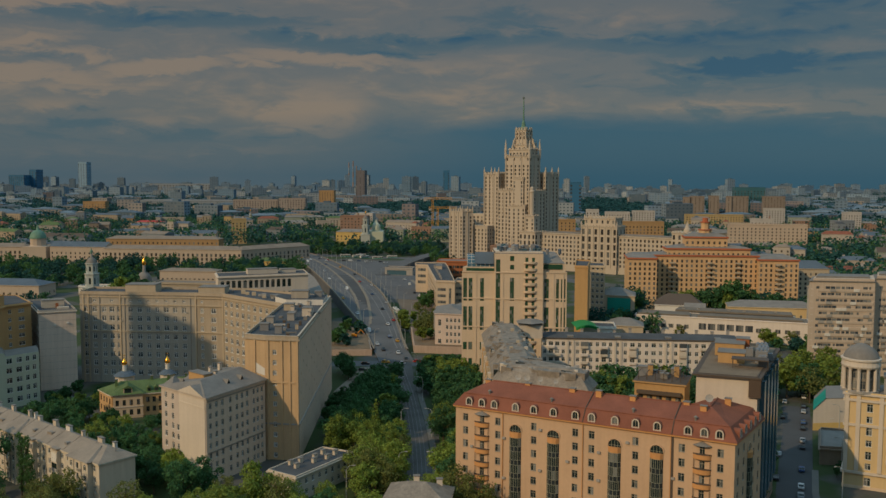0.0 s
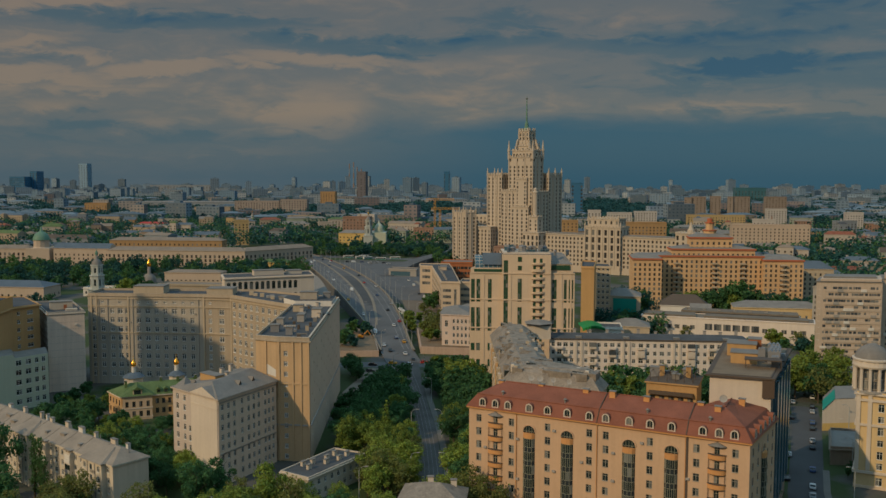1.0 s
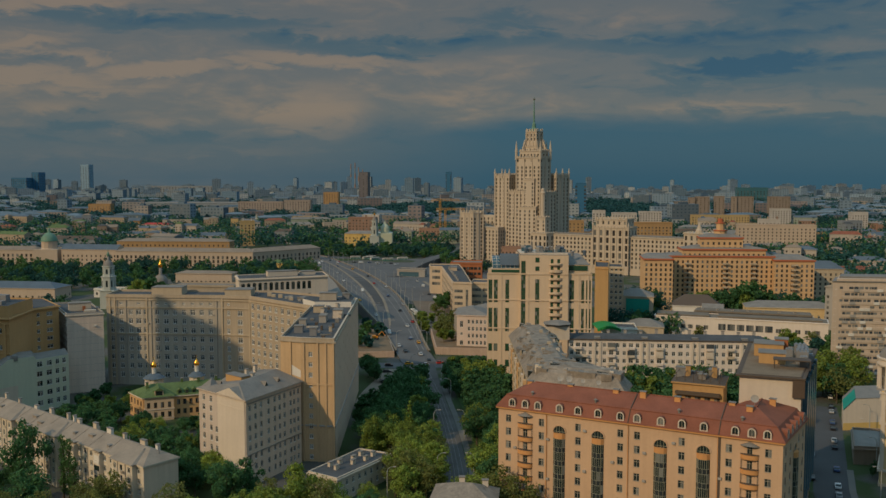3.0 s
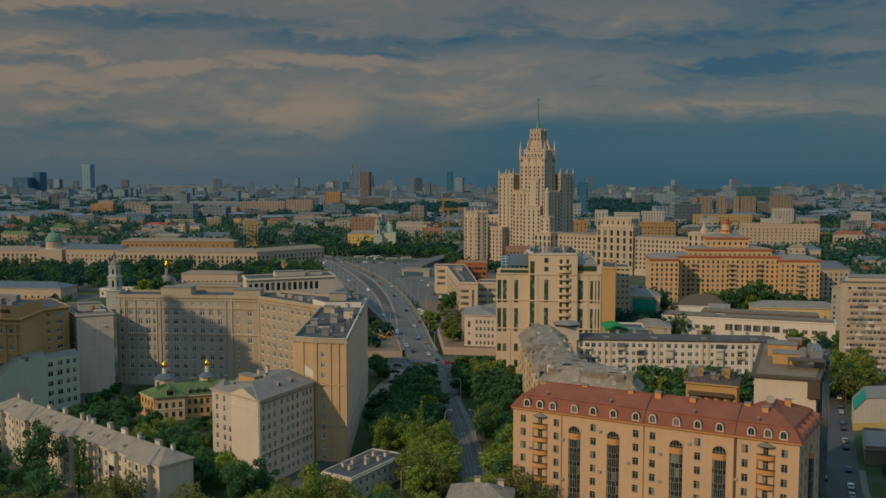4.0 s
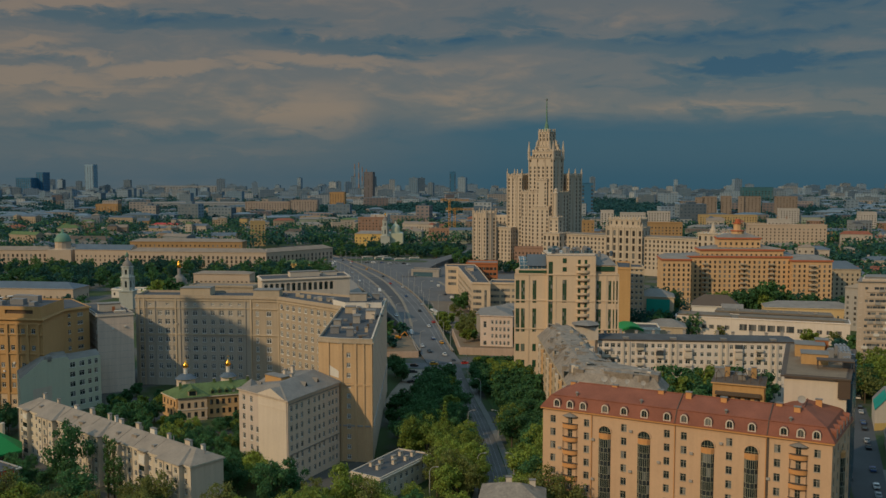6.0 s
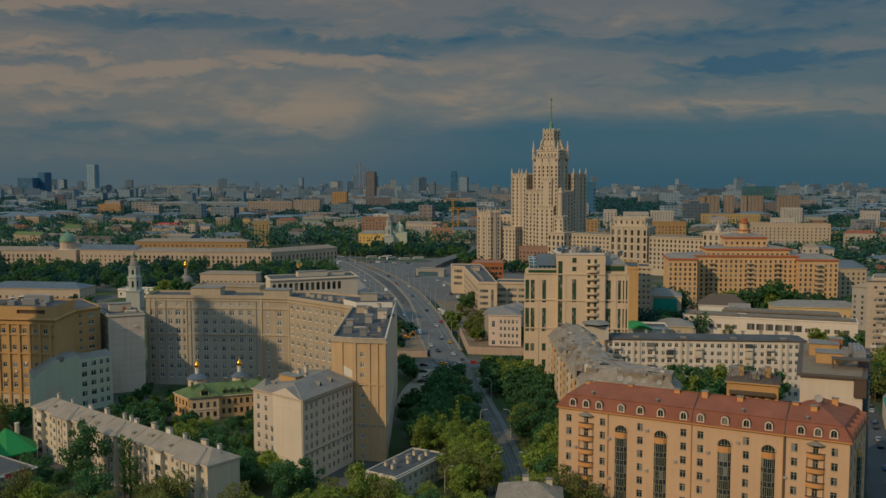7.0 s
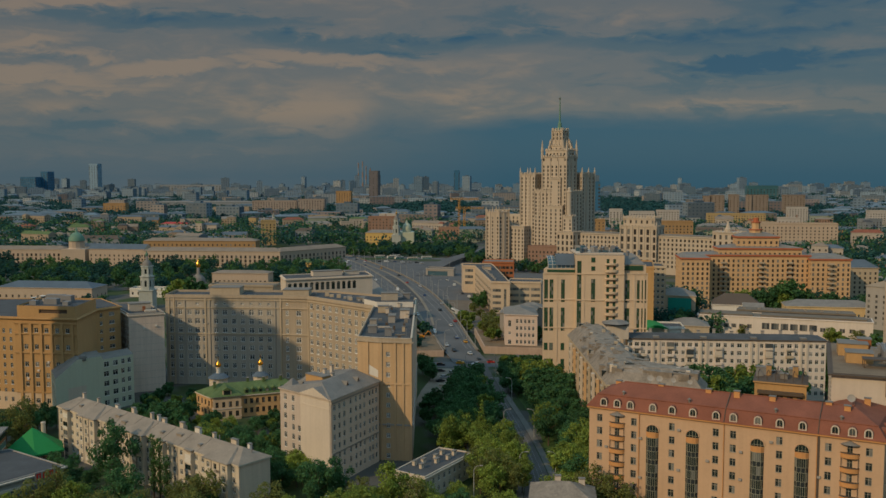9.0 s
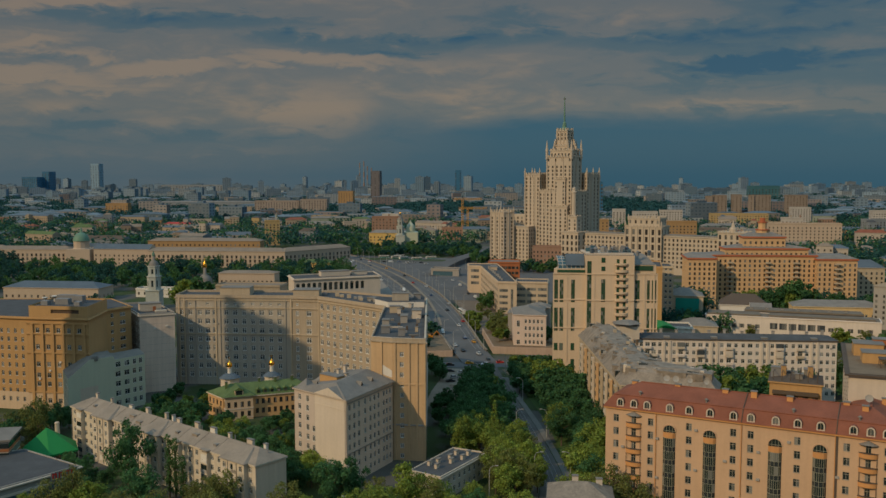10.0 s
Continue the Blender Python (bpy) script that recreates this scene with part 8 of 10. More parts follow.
def bell_tower(cx, cy, w, stages, top_mat, label):
    t = thing("bell_tower", label, "bell tower", (cx, cy, 0))
    z = 0.0
    for i, (h, f) in enumerate(stages):
        ww = w * f
        s, g = Shape(), Shape()
        pl = [(cx - ww / 2, cy - ww / 2), (cx + ww / 2, cy - ww / 2), (cx + ww / 2, cy + ww / 2), (cx - ww / 2, cy + ww / 2)]
        if i:
            c = ww * 0.29
            pl = [(cx - c, cy - ww / 2), (cx + c, cy - ww / 2), (cx + ww / 2, cy - c), (cx + ww / 2, cy + c), (cx + c, cy + ww / 2), (cx - c, cy + ww / 2), (cx - ww / 2, cy + c), (cx - ww / 2, cy - c)]
        for a, b in zip(pl, pl[1:] + pl[:1]):
            L, _ = side(a, b)
            s.wall(a, b, z, z + h, [(L / 2, z + h * 0.5, min(1.6, L * 0.4), h * 0.5)] if i else [], 0.5, 0, g)
        s.face([(p[0], p[1], z + h) for p in pl])
        s.prism(inset(pl, -0.5), z + h + 0.003, z + h + 0.6, 0, True, True)
        p_ = part("stage", s, CHALK, t)
        if g.f:
            ob = new("openings", g.mesh("openings", GLASS))
            ob.parent = p_
        z += h + 0.6
    r = w * stages[-1][1] / 2
    k = Shape()
    k.lathe(cx, cy, [(r * 1.02, z), (r * 0.95, z + r * 0.5), (r * 0.6, z + r * 0.95), (r * 0.25, z + r * 1.2), (r * 0.22, z + r * 1.9)], 12)
    part("cap", k, ROOF_TIN, t, smooth=True)
    k = Shape()
    zz = z + r * 1.9
    k.lathe(cx, cy, [(r * 0.2, zz), (r * 0.34, zz + r * 0.35), (r * 0.2, zz + r * 0.7), (0.08, zz + r * 1.1), (0.07, zz + r * 1.9)], 10)
    part("dome", k, top_mat, t, smooth=True)
    return t


bell_tower(-257.5, 660, 10.0, ((13, 1.0), (9.5, 0.86), (7.0, 0.72)), COPPER, "white tiered bell tower with a grey cap")
bell_tower(-103.0, 1195, 12, ((18, 1.0), (11, 0.8), (8, 0.6)), GOLD, "white tiered bell tower with a gilded dome")
ch = thing("church", "white church with a grey dome and gilded cupola", "church", (-222, 668, 0))
k = Shape()
k.obox((-222, 668), (1, 0), 18, 16, 0, 13)
k.lathe(-222, 668, [(5.0, 13), (5.0, 17), (5.4, 17.2)], 12)
part("wall", k, WORN_DIM["white"], ch)
k = Shape()
k.lathe(-222, 668, [(5.5, 17.22), (5.0, 20.5), (3.2, 23), (1.2, 24.2), (1.1, 29)], 12)
part("dome", k, ROOF_TIN, ch, smooth=True)
k = Shape()
k.lathe(-222, 668, [(1.1, 29.02), (1.7, 30.5), (1.2, 32.2), (0.3, 33.6), (0.1, 36.5)], 10)
part("cupola", k, GOLD, ch, smooth=True)
ch = thing("church", "pale green church beside its bell tower", "church", (-90, 1205, 0))
k = Shape()
k.obox((-90, 1206), (1, 0), 20, 22, 0, 22)
k.lathe(-90, 1206, [(6, 22), (6, 28), (5, 31), (2, 34), (0.3, 38)], 12)
part("wall", k, PALEGREEN, ch)

far_house("grey_range", "long low house with a grey tin roof", bar(-392, 706, -313, 696, 24), 9.5, PINKISH, roof_h=4.0, roof_mat=SLATE)
far_house("bus_depot", "low blue-roofed shelter beside the road", bar(-292, 720, -262, 716, 12), 6.0, WHITE, roof="flat", roof_mat=BLUEGLASS)
far_house("low_range", "low pale house with a tin roof", bar(-218, 692, -174, 688, 14), 22.0, PINKISH, roof_h=1.6, roof_mat=TAN_ROOF, step=3.4)
far_house("low_range", "low flat-roofed tan block", bar(-207, 640, -160, 634, 18), 18.5, WORN_DIM["sand"], roof="flat", roof_mat=TAN_ROOF)
far_house("mansion", "yellow mansion with white columns and green roof", bar(-190, 905, -158, 900, 16), 9.5, YELLOW, roof_mat=ROOF_GREEN, roof_h=3.0)
far_house("white_range", "long white office range on the hill", bar(374, 1185, 470, 1168, 20), 33.0, PINKISH, roof="flat", roof_h=3)
far_house("orange_block", "tall orange brick block", bar(-330, 2404, -290, 2400, 22), 55.0, WORN_DIM["ochre"], roof="flat", step=6, storey=3.6)
far_house("brick_tower", "dark brown residential tower far off", bar(-312, 3230, -280, 3226, 40), 113.0, surface("dark_clinker", (0.155, 0.145, 0.15), 0.9, 0.01, 0.1, 0.15, bump=0), roof="flat", step=9, storey=6, w=3, h=3)
far_house("glass_tower", "tall pale office tower far off", bar(-1830, 4550, -1786, 4545, 45), 158.0, BLUEPALE, roof="flat", step=9, storey=8, w=4, h=4)
far_house("glass_tower", "dark office tower far off", bar(0, 4300, 26, 4298, 30), 120.0, FARBLUE, roof="flat", step=9, storey=8, w=4, h=4)
far_house("glass_block", "dark blue glass office block", bar(-2060, 4300, -1985, 4292, 60), 92.0, FARBLUE, roof="flat", step=9, storey=8, w=4, h=4)
far_house("glass_block", "dark blue glass office block", bar(-1985, 4350, -1950, 4346, 60), 118.0, FARBLUE, roof="flat", step=9, storey=8, w=4, h=4)
for x, w_, h in ((502, 14, 52), (518, 28, 54), (557, 20, 55), (592, 11, 54), (604, 34, 54), (672, 43, 54)):
    far_house("brown_slab", "brown brick residential slab", bar(x, 1900, x + w_, 1897, 16), h, WORN_DIM["brown"], roof="flat", group="brown slabs", step=6, storey=4)
far_house("ochre_house", "ochre house behind the skyscraper", bar(120, 1230, 178, 1222, 18), 36, WORN_DIM["ochre"], roof="flat")
far_house("yellow_house", "yellow classical house among trees", bar(-150, 1260, -88, 1250, 16), 17, YELLOW, roof_h=4)
far_house("pink_house", "pink house beside the church", bar(-152, 1330, -112, 1326, 18), 36, WORN_DIM["brick"], roof="flat")
far_house("glass_block", "dark blue glass office block", bar(279, 2000, 303, 1997, 24), 82, FARBLUE, roof="flat", step=9, storey=8, w=4, h=4)


RED_TIN = surface("red_painted_tin", (0.40, 0.055, 0.045), 0.7, 0.1, 1.0, 0.3)
TEAL_GLASS = surface("teal_glass_cladding", (0.055, 0.14, 0.165), 0.35, 0.02, 0.2, 0.2, bump=0)
DISTANT_PINK = surface("distant_pinkish_walls", (0.31, 0.265, 0.23), 0.9, 0.02, 0.3, 0.25, bump=0)
LANDMARKS = (
    ("red_roofed_house", "white town house with a bright red tin roof", (-532, 1560, -484, 1556, 16), 14, WORN_DIM["white"], "hip", RED_TIN, 5.0, 4.6),
    ("ochre_office", "sunlit ochre office slab among trees", (-820, 2060, -768, 2056, 20), 34, WORN_DIM["ochre"], "flat", None, 6.0, 4.2),
    ("long_block", "very long pale block of many storeys", (-1460, 4500, -1140, 4480, 30), 52, WORN_DIM["grey"], "flat", None, 14.0, 8.0),
    ("pink_block", "long pinkish apartment block", (-490, 2110, -385, 2104, 22), 38, DISTANT_PINK, "flat", None, 6.0, 4.4),
    ("pink_block", "long pinkish apartment block", (-380, 2090, -318, 2086, 22), 42, DISTANT_PINK, "flat", None, 6.0, 4.4),
    ("sand_block", "sand-coloured office with wide windows", (-540, 1950, -462, 1946, 20), 29, WORN_DIM["sand"], "flat", None, 5.0, 5.0),
    ("grey_factory", "long grey works hall with a tin roof", (-830, 2450, -560, 2440, 40), 26, WORN_DIM["grey"], "hip", ROOF_TIN, 8.0, 7.0),
    ("white_block", "white panel apartment block", (313, 1500, 349, 1496, 16), 38, WORN_DIM["white"], "flat", None, 4.2, 3.6),
    ("white_block", "white panel apartment block", (268, 1500, 308, 1496, 16), 36, WORN_DIM["white"], "flat", None, 4.2, 3.6),
    ("white_block", "white panel apartment block", (665, 1500, 691, 1497, 18), 37, WORN_DIM["white"], "flat", None, 4.2, 3.6),
    ("white_block", "white panel apartment block", (569, 1600, 602, 1597, 18), 39, WORN_DIM["white"], "flat", None, 4.2, 3.6),
    ("teal_glass_block", "low teal glass office block", (1060, 3300, 1168, 3290, 40), 57, TEAL_GLASS, "flat", None, 10.0, 8.0),
    ("yellow_range", "long yellow classical range", (455, 1700, 560, 1690, 18), 24, WORN_DIM["yellow"], "flat", None, 5.0, 4.2),
    ("orange_range", "orange-brick range behind the skyscraper", (224, 1240, 300, 1232, 18), 33, WORN_DIM["ochre"], "flat", None, 4.6, 4.0),
)
for name, label, line, height, mat, kind_, rmat, step, storey in LANDMARKS:
    far_house(name, label, bar(*line), height, mat, roof=kind_, roof_mat=rmat, step=step, storey=storey, w=step * 0.42, h=storey * 0.5)
bell_tower(-360, 1690, 8, ((12, 1.0), (6, 0.8), (4.5, 0.6)), GOLD, "pinkish church tower with a gilded top")


def tower_crane(x, y, h):
    root = thing("tower_crane", "orange lattice tower crane on a building site", "crane", (x, y, 0))
    for name, (x0, z0, x1, z1) in (("mast", (0, 0, 0, h)), ("jib", (-14, h, 30, h))):
        k = Shape()
        n = 14
        for i in range(n):
            a, b = i / n, (i + 1) / n
            ax, az_, bx, bz = x0 + (x1 - x0) * a, z0 + (z1 - z0) * a, x0 + (x1 - x0) * b, z0 + (z1 - z0) * b
            for d in (-1.3, 1.3):
                if name == "mast":
                    k.bar((x + d, y, az_), (x + d, y, bz), 0.32, n=4), k.bar((x - d, y, az_), (x + d, y, bz), 0.2, n=4)
                else:
                    k.bar((x + ax, y, h + 1 + d), (x + bx, y, h + 1 + d), 0.28, n=4), k.bar((x + ax, y, h + 1 - d), (x + bx, y, h + 1 + d), 0.16, n=4)
        part(name, k, CRANE, root)
    k = Shape()
    k.box(x - 14, y - 1.5, h - 3, x - 10, y + 1.5, h - 0.4)
    part("counterweight", k, GREYWALL, root)


CRANE = surface("crane_orange", (0.55, 0.28, 0.05), 0.6, bump=0)
tower_crane(-17, 1400, 60)
tower_crane(-9, 1392, 46)
for i, x in enumerate((-520, -497, -478, -455)):
    k = Shape()
    h_ = (168, 176, 150, 140)[i]
    for j in range(6):
        r0, r1 = 5.2 - 0.45 * j, 4.75 - 0.45 * j
        k.lathe(x, 5000, [(r0, h_ * j / 6), (r1, h_ * (j + 1) / 6)], 8, j % 2)
    tagged(new("smokestack", k.mesh("smokestack", [WORN_DIM["grey"], WORN_DIM["brick"]])), "slim banded power-station chimney on the skyline", "chimney", "skyline chimneys")


# ---- round forecourt beside the angled block ----
def forecourt():
    cx, cy, R = -40.5, 397.0, 8.5
    FOOT.append([(cx - 9, cy - 14), (cx + 8, cy - 14), (cx + 8, cy + 10), (cx - 9, cy + 10)])
    sheet("pavement_forecourt", "pale paved round forecourt beside the block", [(cx + R * math.cos(a * math.pi / 12), cy + R * 1.3 * math.sin(a * math.pi / 12)) for a in range(24)], 0.07, MEDIAN, "pavement", 0.05)
    root = thing("forecourt_wall", "low curved pale wall round the forecourt", "wall", (cx, cy, 0))
    s = Shape()
    for i in range(14):
        a0, a1 = [math.radians(-80 + 170 * (i + d) / 14) for d in (0, 1)]
        p = [(cx + (R + o) * math.cos(a), cy + (R + o) * 1.3 * math.sin(a)) for a, o in ((a0, 0.5), (a1, 0.5), (a1, 0.1), (a0, 0.1))]
        s.prism(p, 0, 1.3, 0, True, False)
    part("wall", s, PANEL, root)


forecourt()

# ---- the city beyond ----
rnd = random.Random(11)
KEEP = [(-720, 540, -120, 1040), (-10, 830, 260, 1060), (120, 500, 300, 720), (-400, 640, -110, 780), (-260, 1120, 60, 1240), (-70, 460, 60, 760), (-240, 780, 60, 1120), (360, 1150, 490, 1210), (-220, 1485, -165, 1530), (60, 480, 125, 600), (-160, 510, -60, 700), (105, 1215, 190, 1260)] + [(min(l[0], l[2]), l[1] - 70, max(l[0], l[2]), l[1] + l[4]) for _, _, l, *_ in LANDMARKS]


def clear(x, y, m=18):
    return all(not (a - m < x < c + m and b - m < y < d + m) for a, b, c, d in KEEP)


HOUSE_MATS = [WORN_DIM[k] for k in ("cream", "sand", "sand", "cream", "white", "grey", "grey", "yellow", "ochre", "brown", "green", "brick", "cream", "sand", "grey")]
HOUSE_WORDS = {"worn_cream": "cream plastered", "worn_white": "white plastered", "worn_sand": "sand-coloured", "worn_yellow": "yellow plastered", "worn_ochre": "ochre plastered",
               "worn_grey": "grey concrete", "worn_brick": "red brick", "worn_green": "pale green", "worn_brown": "grey-brown brick"}
ROOFS = [SLATE, SLATE, TAN_ROOF, ROOF_TIN, ROOF_TAR, SLATE, ROOF_BROWN, ROOF_TAR, TAN_ROOF, SLATE, ROOF_GREEN, ROOF_TIN, ROOF_TIN, SLATE, ROOF_RED]
ROOF_WORDS = {"slate_roof": "slate-grey roof", "tan_sheet_roof": "tan sheet roof", "grey_tin_roof": "grey tin roof", "tar_roof": "dark tar roof", "brown_tin_roof": "brown tin roof", "green_tin_roof": "green tin roof", "red_tile_roof": "red roof"}
FAR_TREES = []
count = 0
yy = 560.0
while yy < 1750:
    pitch = 42 + (yy - 560) * 0.022
    x = -0.56 * yy - 80
    while x < 0.50 * yy + 90:
        px, py = x + rnd.uniform(-9, 9), yy + rnd.uniform(-10, 10)
        w = rnd.uniform(18, 40) if rnd.random() < 0.72 else rnd.uniform(40, 76)
        x += max(pitch * rnd.uniform(0.7, 1.15), w * 1.05)
        px += w * 0.3
        if not clear(px, py, 12 + w * 0.3) or (yy < 900 and -140 < px < 240) or (yy < 620 and px < 0):
            continue
        if rnd.random() < 0.44 or count > 290:
            FAR_TREES.append((px, py))
            if rnd.random() < 0.5:
                FAR_TREES.append((px + w * 0.4, py - 14))
            continue
        if rnd.random() < 0.35:
            FAR_TREES.append((px + w * rnd.uniform(-0.4, 0.4), py - 24))
        a = rnd.choice((-0.20, 0.10, 0.22, 0.0, -0.35)) + rnd.uniform(-0.1, 0.1)
        d = rnd.uniform(12, 18)
        h = rnd.choice((8, 10, 12, 14, 16, 18, 21)) + rnd.uniform(0, 2)
        if yy > 1150 and rnd.random() < 0.09:
            h, w = rnd.uniform(26, 38), min(w, 34)
        u = (math.cos(a), math.sin(a))
        n = (-u[1], u[0])
        pl = [(px + u[0] * i * w / 2 + n[0] * j * d / 2, py + u[1] * i * w / 2 + n[1] * j * d / 2) for i, j in ((-1, -1), (1, -1), (1, 1), (-1, 1))]
        wm, rm = rnd.choice(HOUSE_MATS), rnd.choice(ROOFS)
        kind_ = "flat" if rm is ROOF_TAR or h > 25 else rnd.choice(("hip", "hip", "gable"))
        town = far_house("town_house", "%s town house with a %s" % (HOUSE_WORDS[wm.name], ROOF_WORDS[rm.name]), pl, h, wm, kind_, rm, rnd.uniform(2.5, 5), 4.6, 3.6, "town houses", 1.9, 2.3)
        count += 1
        if yy < 1500:
            for j in range(rnd.choice((1, 2, 2, 3))):
                t_ = rnd.uniform(-0.4, 0.4)
                chimney(town, px + u[0] * w * t_ + n[0] * d * 0.15, py + u[1] * w * t_ + n[1] * d * 0.15, h + 0.3, h + rnd.uniform(3.5, 6.0), u, rnd.choice((WORN_DIM["brick"], WORN_DIM["white"], WORN_DIM["sand"])), 2.0, 1.4)
        if rnd.random() < 0.6:
            side_, ww, hh = rnd.choice((-1, 1)), rnd.uniform(8, 16), h * rnd.uniform(0.55, 1.25)
            c_ = (px + u[0] * side_ * (w / 2 - ww / 2) - n[0] * d * 0.7, py + u[1] * side_ * (w / 2 - ww / 2) - n[1] * d * 0.7)
            wing_, gl_ = Shape(), Shape()
            q_ = [(c_[0] + u[0] * i * ww / 2 + n[0] * j * d * 0.35, c_[1] + u[1] * i * ww / 2 + n[1] * j * d * 0.35) for i, j in ((-1, -1), (1, -1), (1, 1), (-1, 1))]
            for i in range(4):
                L_, _ = side(q_[i], q_[(i + 1) % 4])
                wing_.wall(q_[i], q_[(i + 1) % 4], 0, hh, [(a_, 3 + 3.6 * r, 1.8, 2.1) for a_ in spread(L_, max(1, int(L_ / 4.2)), 2.0) for r in range(int((hh - 3) / 3.6))], 0.25, 0, gl_)
            q_ = inset(q_, -0.4)
            for i in range(4):
                wing_.face(((*q_[i], hh), (*q_[(i + 1) % 4], hh), (*lerp(q_[(i + 1) % 4], c_, 0.7), hh + 2.6), (*lerp(q_[i], c_, 0.7), hh + 2.6)), 1)
            wing_.face([(*lerp(q, c_, 0.7), hh + 2.6) for q in q_], 1)
            w_ = part("side_wing", wing_, [wm, rnd.choice(ROOFS)], town)
            if gl_.f:
                ob = new("glazing", gl_.mesh("glazing", FAR_GLASS))
                ob.parent = w_
    yy += pitch * 0.9

# wooded parks among the farther quarters: centre and half-lengths
PARKS = [(-50, 2380, 120, 380), (455, 2450, 120, 560), (-295, 2340, 105, 140), (780, 2350, 80, 180)]


def wooded(x, y):
    return any(((x - a) / c) ** 2 + ((y - b) / d) ** 2 < 1 for a, b, c, d in PARKS)


# the farther quarters, joined
walls, roofs, wins = Shape(), Shape(), Shape()
yy = 1750.0
while yy < 17000:
    pitch = 40 + (yy - 1750) * 0.0145
    x = -0.54 * yy - 60
    while x < 0.54 * yy + 60:
        px, py = x + rnd.uniform(-14, 14), yy + rnd.uniform(-20, 20)
        x += pitch * rnd.uniform(0.7, 1.5)
        if not clear(px, py, 30):
            FAR_TREES.append((px, py))
            continue
        if wooded(px, py):
            FAR_TREES.extend((px + i * 16, py + i * 9) for i in (-1, 0, 1))
            continue
        if rnd.random() < 0.45:
            FAR_TREES.append((px, py))
            continue
        w, d = rnd.uniform(24, 84), rnd.uniform(14, 24)
        h = rnd.choice((8, 9, 11, 12, 14, 16, 18, 21)) + rnd.uniform(0, 3)
        if rnd.random() < min(0.07 + (yy - 1750) / 9000, 0.5):
            h, w = rnd.uniform(26, 46), rnd.uniform(22, 70)
        h += min(max(0, yy - 3000) * 0.007, 36)
        if yy > 3600 and rnd.random() < 0.035:
            h, w = rnd.uniform(60, 98) + min(max(0, yy - 4200) * 0.004, 24), rnd.uniform(20, 40)
        a = rnd.choice((-0.2, 0.1, 0.25, -0.4)) + rnd.uniform(-0.1, 0.1)
        u = (math.cos(a), math.sin(a))
        n = (-u[1], u[0])
        pl = [(px + u[0] * i * w / 2 + n[0] * j * d / 2, py + u[1] * i * w / 2 + n[1] * j * d / 2) for i, j in ((-1, -1), (1, -1), (1, 1), (-1, 1))]
        # beyond about 3000 m mostly the bluest haze-tinted walls
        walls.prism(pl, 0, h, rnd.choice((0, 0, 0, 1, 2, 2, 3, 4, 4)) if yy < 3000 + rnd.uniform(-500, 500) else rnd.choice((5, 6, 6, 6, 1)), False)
        if h < 26 and rnd.random() < 0.6:
            q = inset(pl, -0.6)
            c = (px, py)
            t = [lerp(p, c, 0.6) for p in q]
            for i in range(4):
                roofs.face(((*q[i], h), (*q[(i + 1) % 4], h), (*t[(i + 1) % 4], h + 3.5), (*t[i], h + 3.5)), 0)
            roofs.face([(*p, h + 3.5) for p in t], 0)
        else:
            roofs.prism(inset(pl, 0.1), h - 0.3, h + 0.5, 0)
            if h > 25:
                roofs.obox((px, py), u, w * 0.3, d * 0.5, h + 0.5, h + 4, 0)
        for i in range(4 if yy < 5200 else 0):
            A, B = pl[i], pl[(i + 1) % 4]
            L, uu = side(A, B)
            nn = (uu[1] * 0.15, -uu[0] * 0.15)
            cols, rows = max(2, int(L / 7.5)), max(2, int(h / 6))
            for ci in range(cols):
                for ri in range(rows):
                    u0, u1 = L * (ci + 0.28) / cols, L * (ci + 0.72) / cols
                    z0_, z1_ = h * (ri + 0.3) / rows, h * (ri + 0.72) / rows
                    wins.face(((A[0] + uu[0] * u0 + nn[0], A[1] + uu[1] * u0 + nn[1], z0_), (A[0] + uu[0] * u1 + nn[0], A[1] + uu[1] * u1 + nn[1], z0_),
                               (A[0] + uu[0] * u1 + nn[0], A[1] + uu[1] * u1 + nn[1], z1_), (A[0] + uu[0] * u0 + nn[0], A[1] + uu[1] * u0 + nn[1], z1_)))
    yy += pitch * 1.0
# wall colours dulled and blued to stand for distance haze
HAZED_WALLS = [HAZED_WALL, surface("far_walls_white", (0.27, 0.30, 0.315), 0.9, 0.01, 0.2, 0.3, island=0.3, bump=0), surface("far_walls_ochre", (0.26, 0.235, 0.21), 0.9, 0.01, 0.2, 0.3, island=0.35, bump=0),
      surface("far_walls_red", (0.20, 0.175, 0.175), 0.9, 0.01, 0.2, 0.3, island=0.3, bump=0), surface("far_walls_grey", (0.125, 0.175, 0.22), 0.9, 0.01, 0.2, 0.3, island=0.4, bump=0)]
HAZED_WALLS += [surface("hazed_blue_walls", (0.125, 0.195, 0.265), 0.9, 0.01, 0.2, 0.2, island=0.3, bump=0), surface("hazed_pale_walls", (0.175, 0.24, 0.30), 0.9, 0.01, 0.2, 0.2, island=0.3, bump=0)]
city = thing("distant_city", "distant city quarters of mixed low houses and towers", "city", (0, 3000, 0), kind="stuff")
part("walling", walls, HAZED_WALLS, city, kind="stuff")
part("roofing", roofs, HAZED_ROOF, city, kind="stuff")
part("glazing", wins, HAZED_GLASS, city, kind="stuff")


# ---- trees ----
def inside(x, y, poly, m=0.0):
    hit, n = False, len(poly)
    for i in range(n):
        (x0, y0), (x1, y1) = poly[i], poly[(i + 1) % n]
        if (y0 > y) != (y1 > y) and x < (x1 - x0) * (y - y0) / (y1 - y0) + x0:
            hit = not hit
    return hit


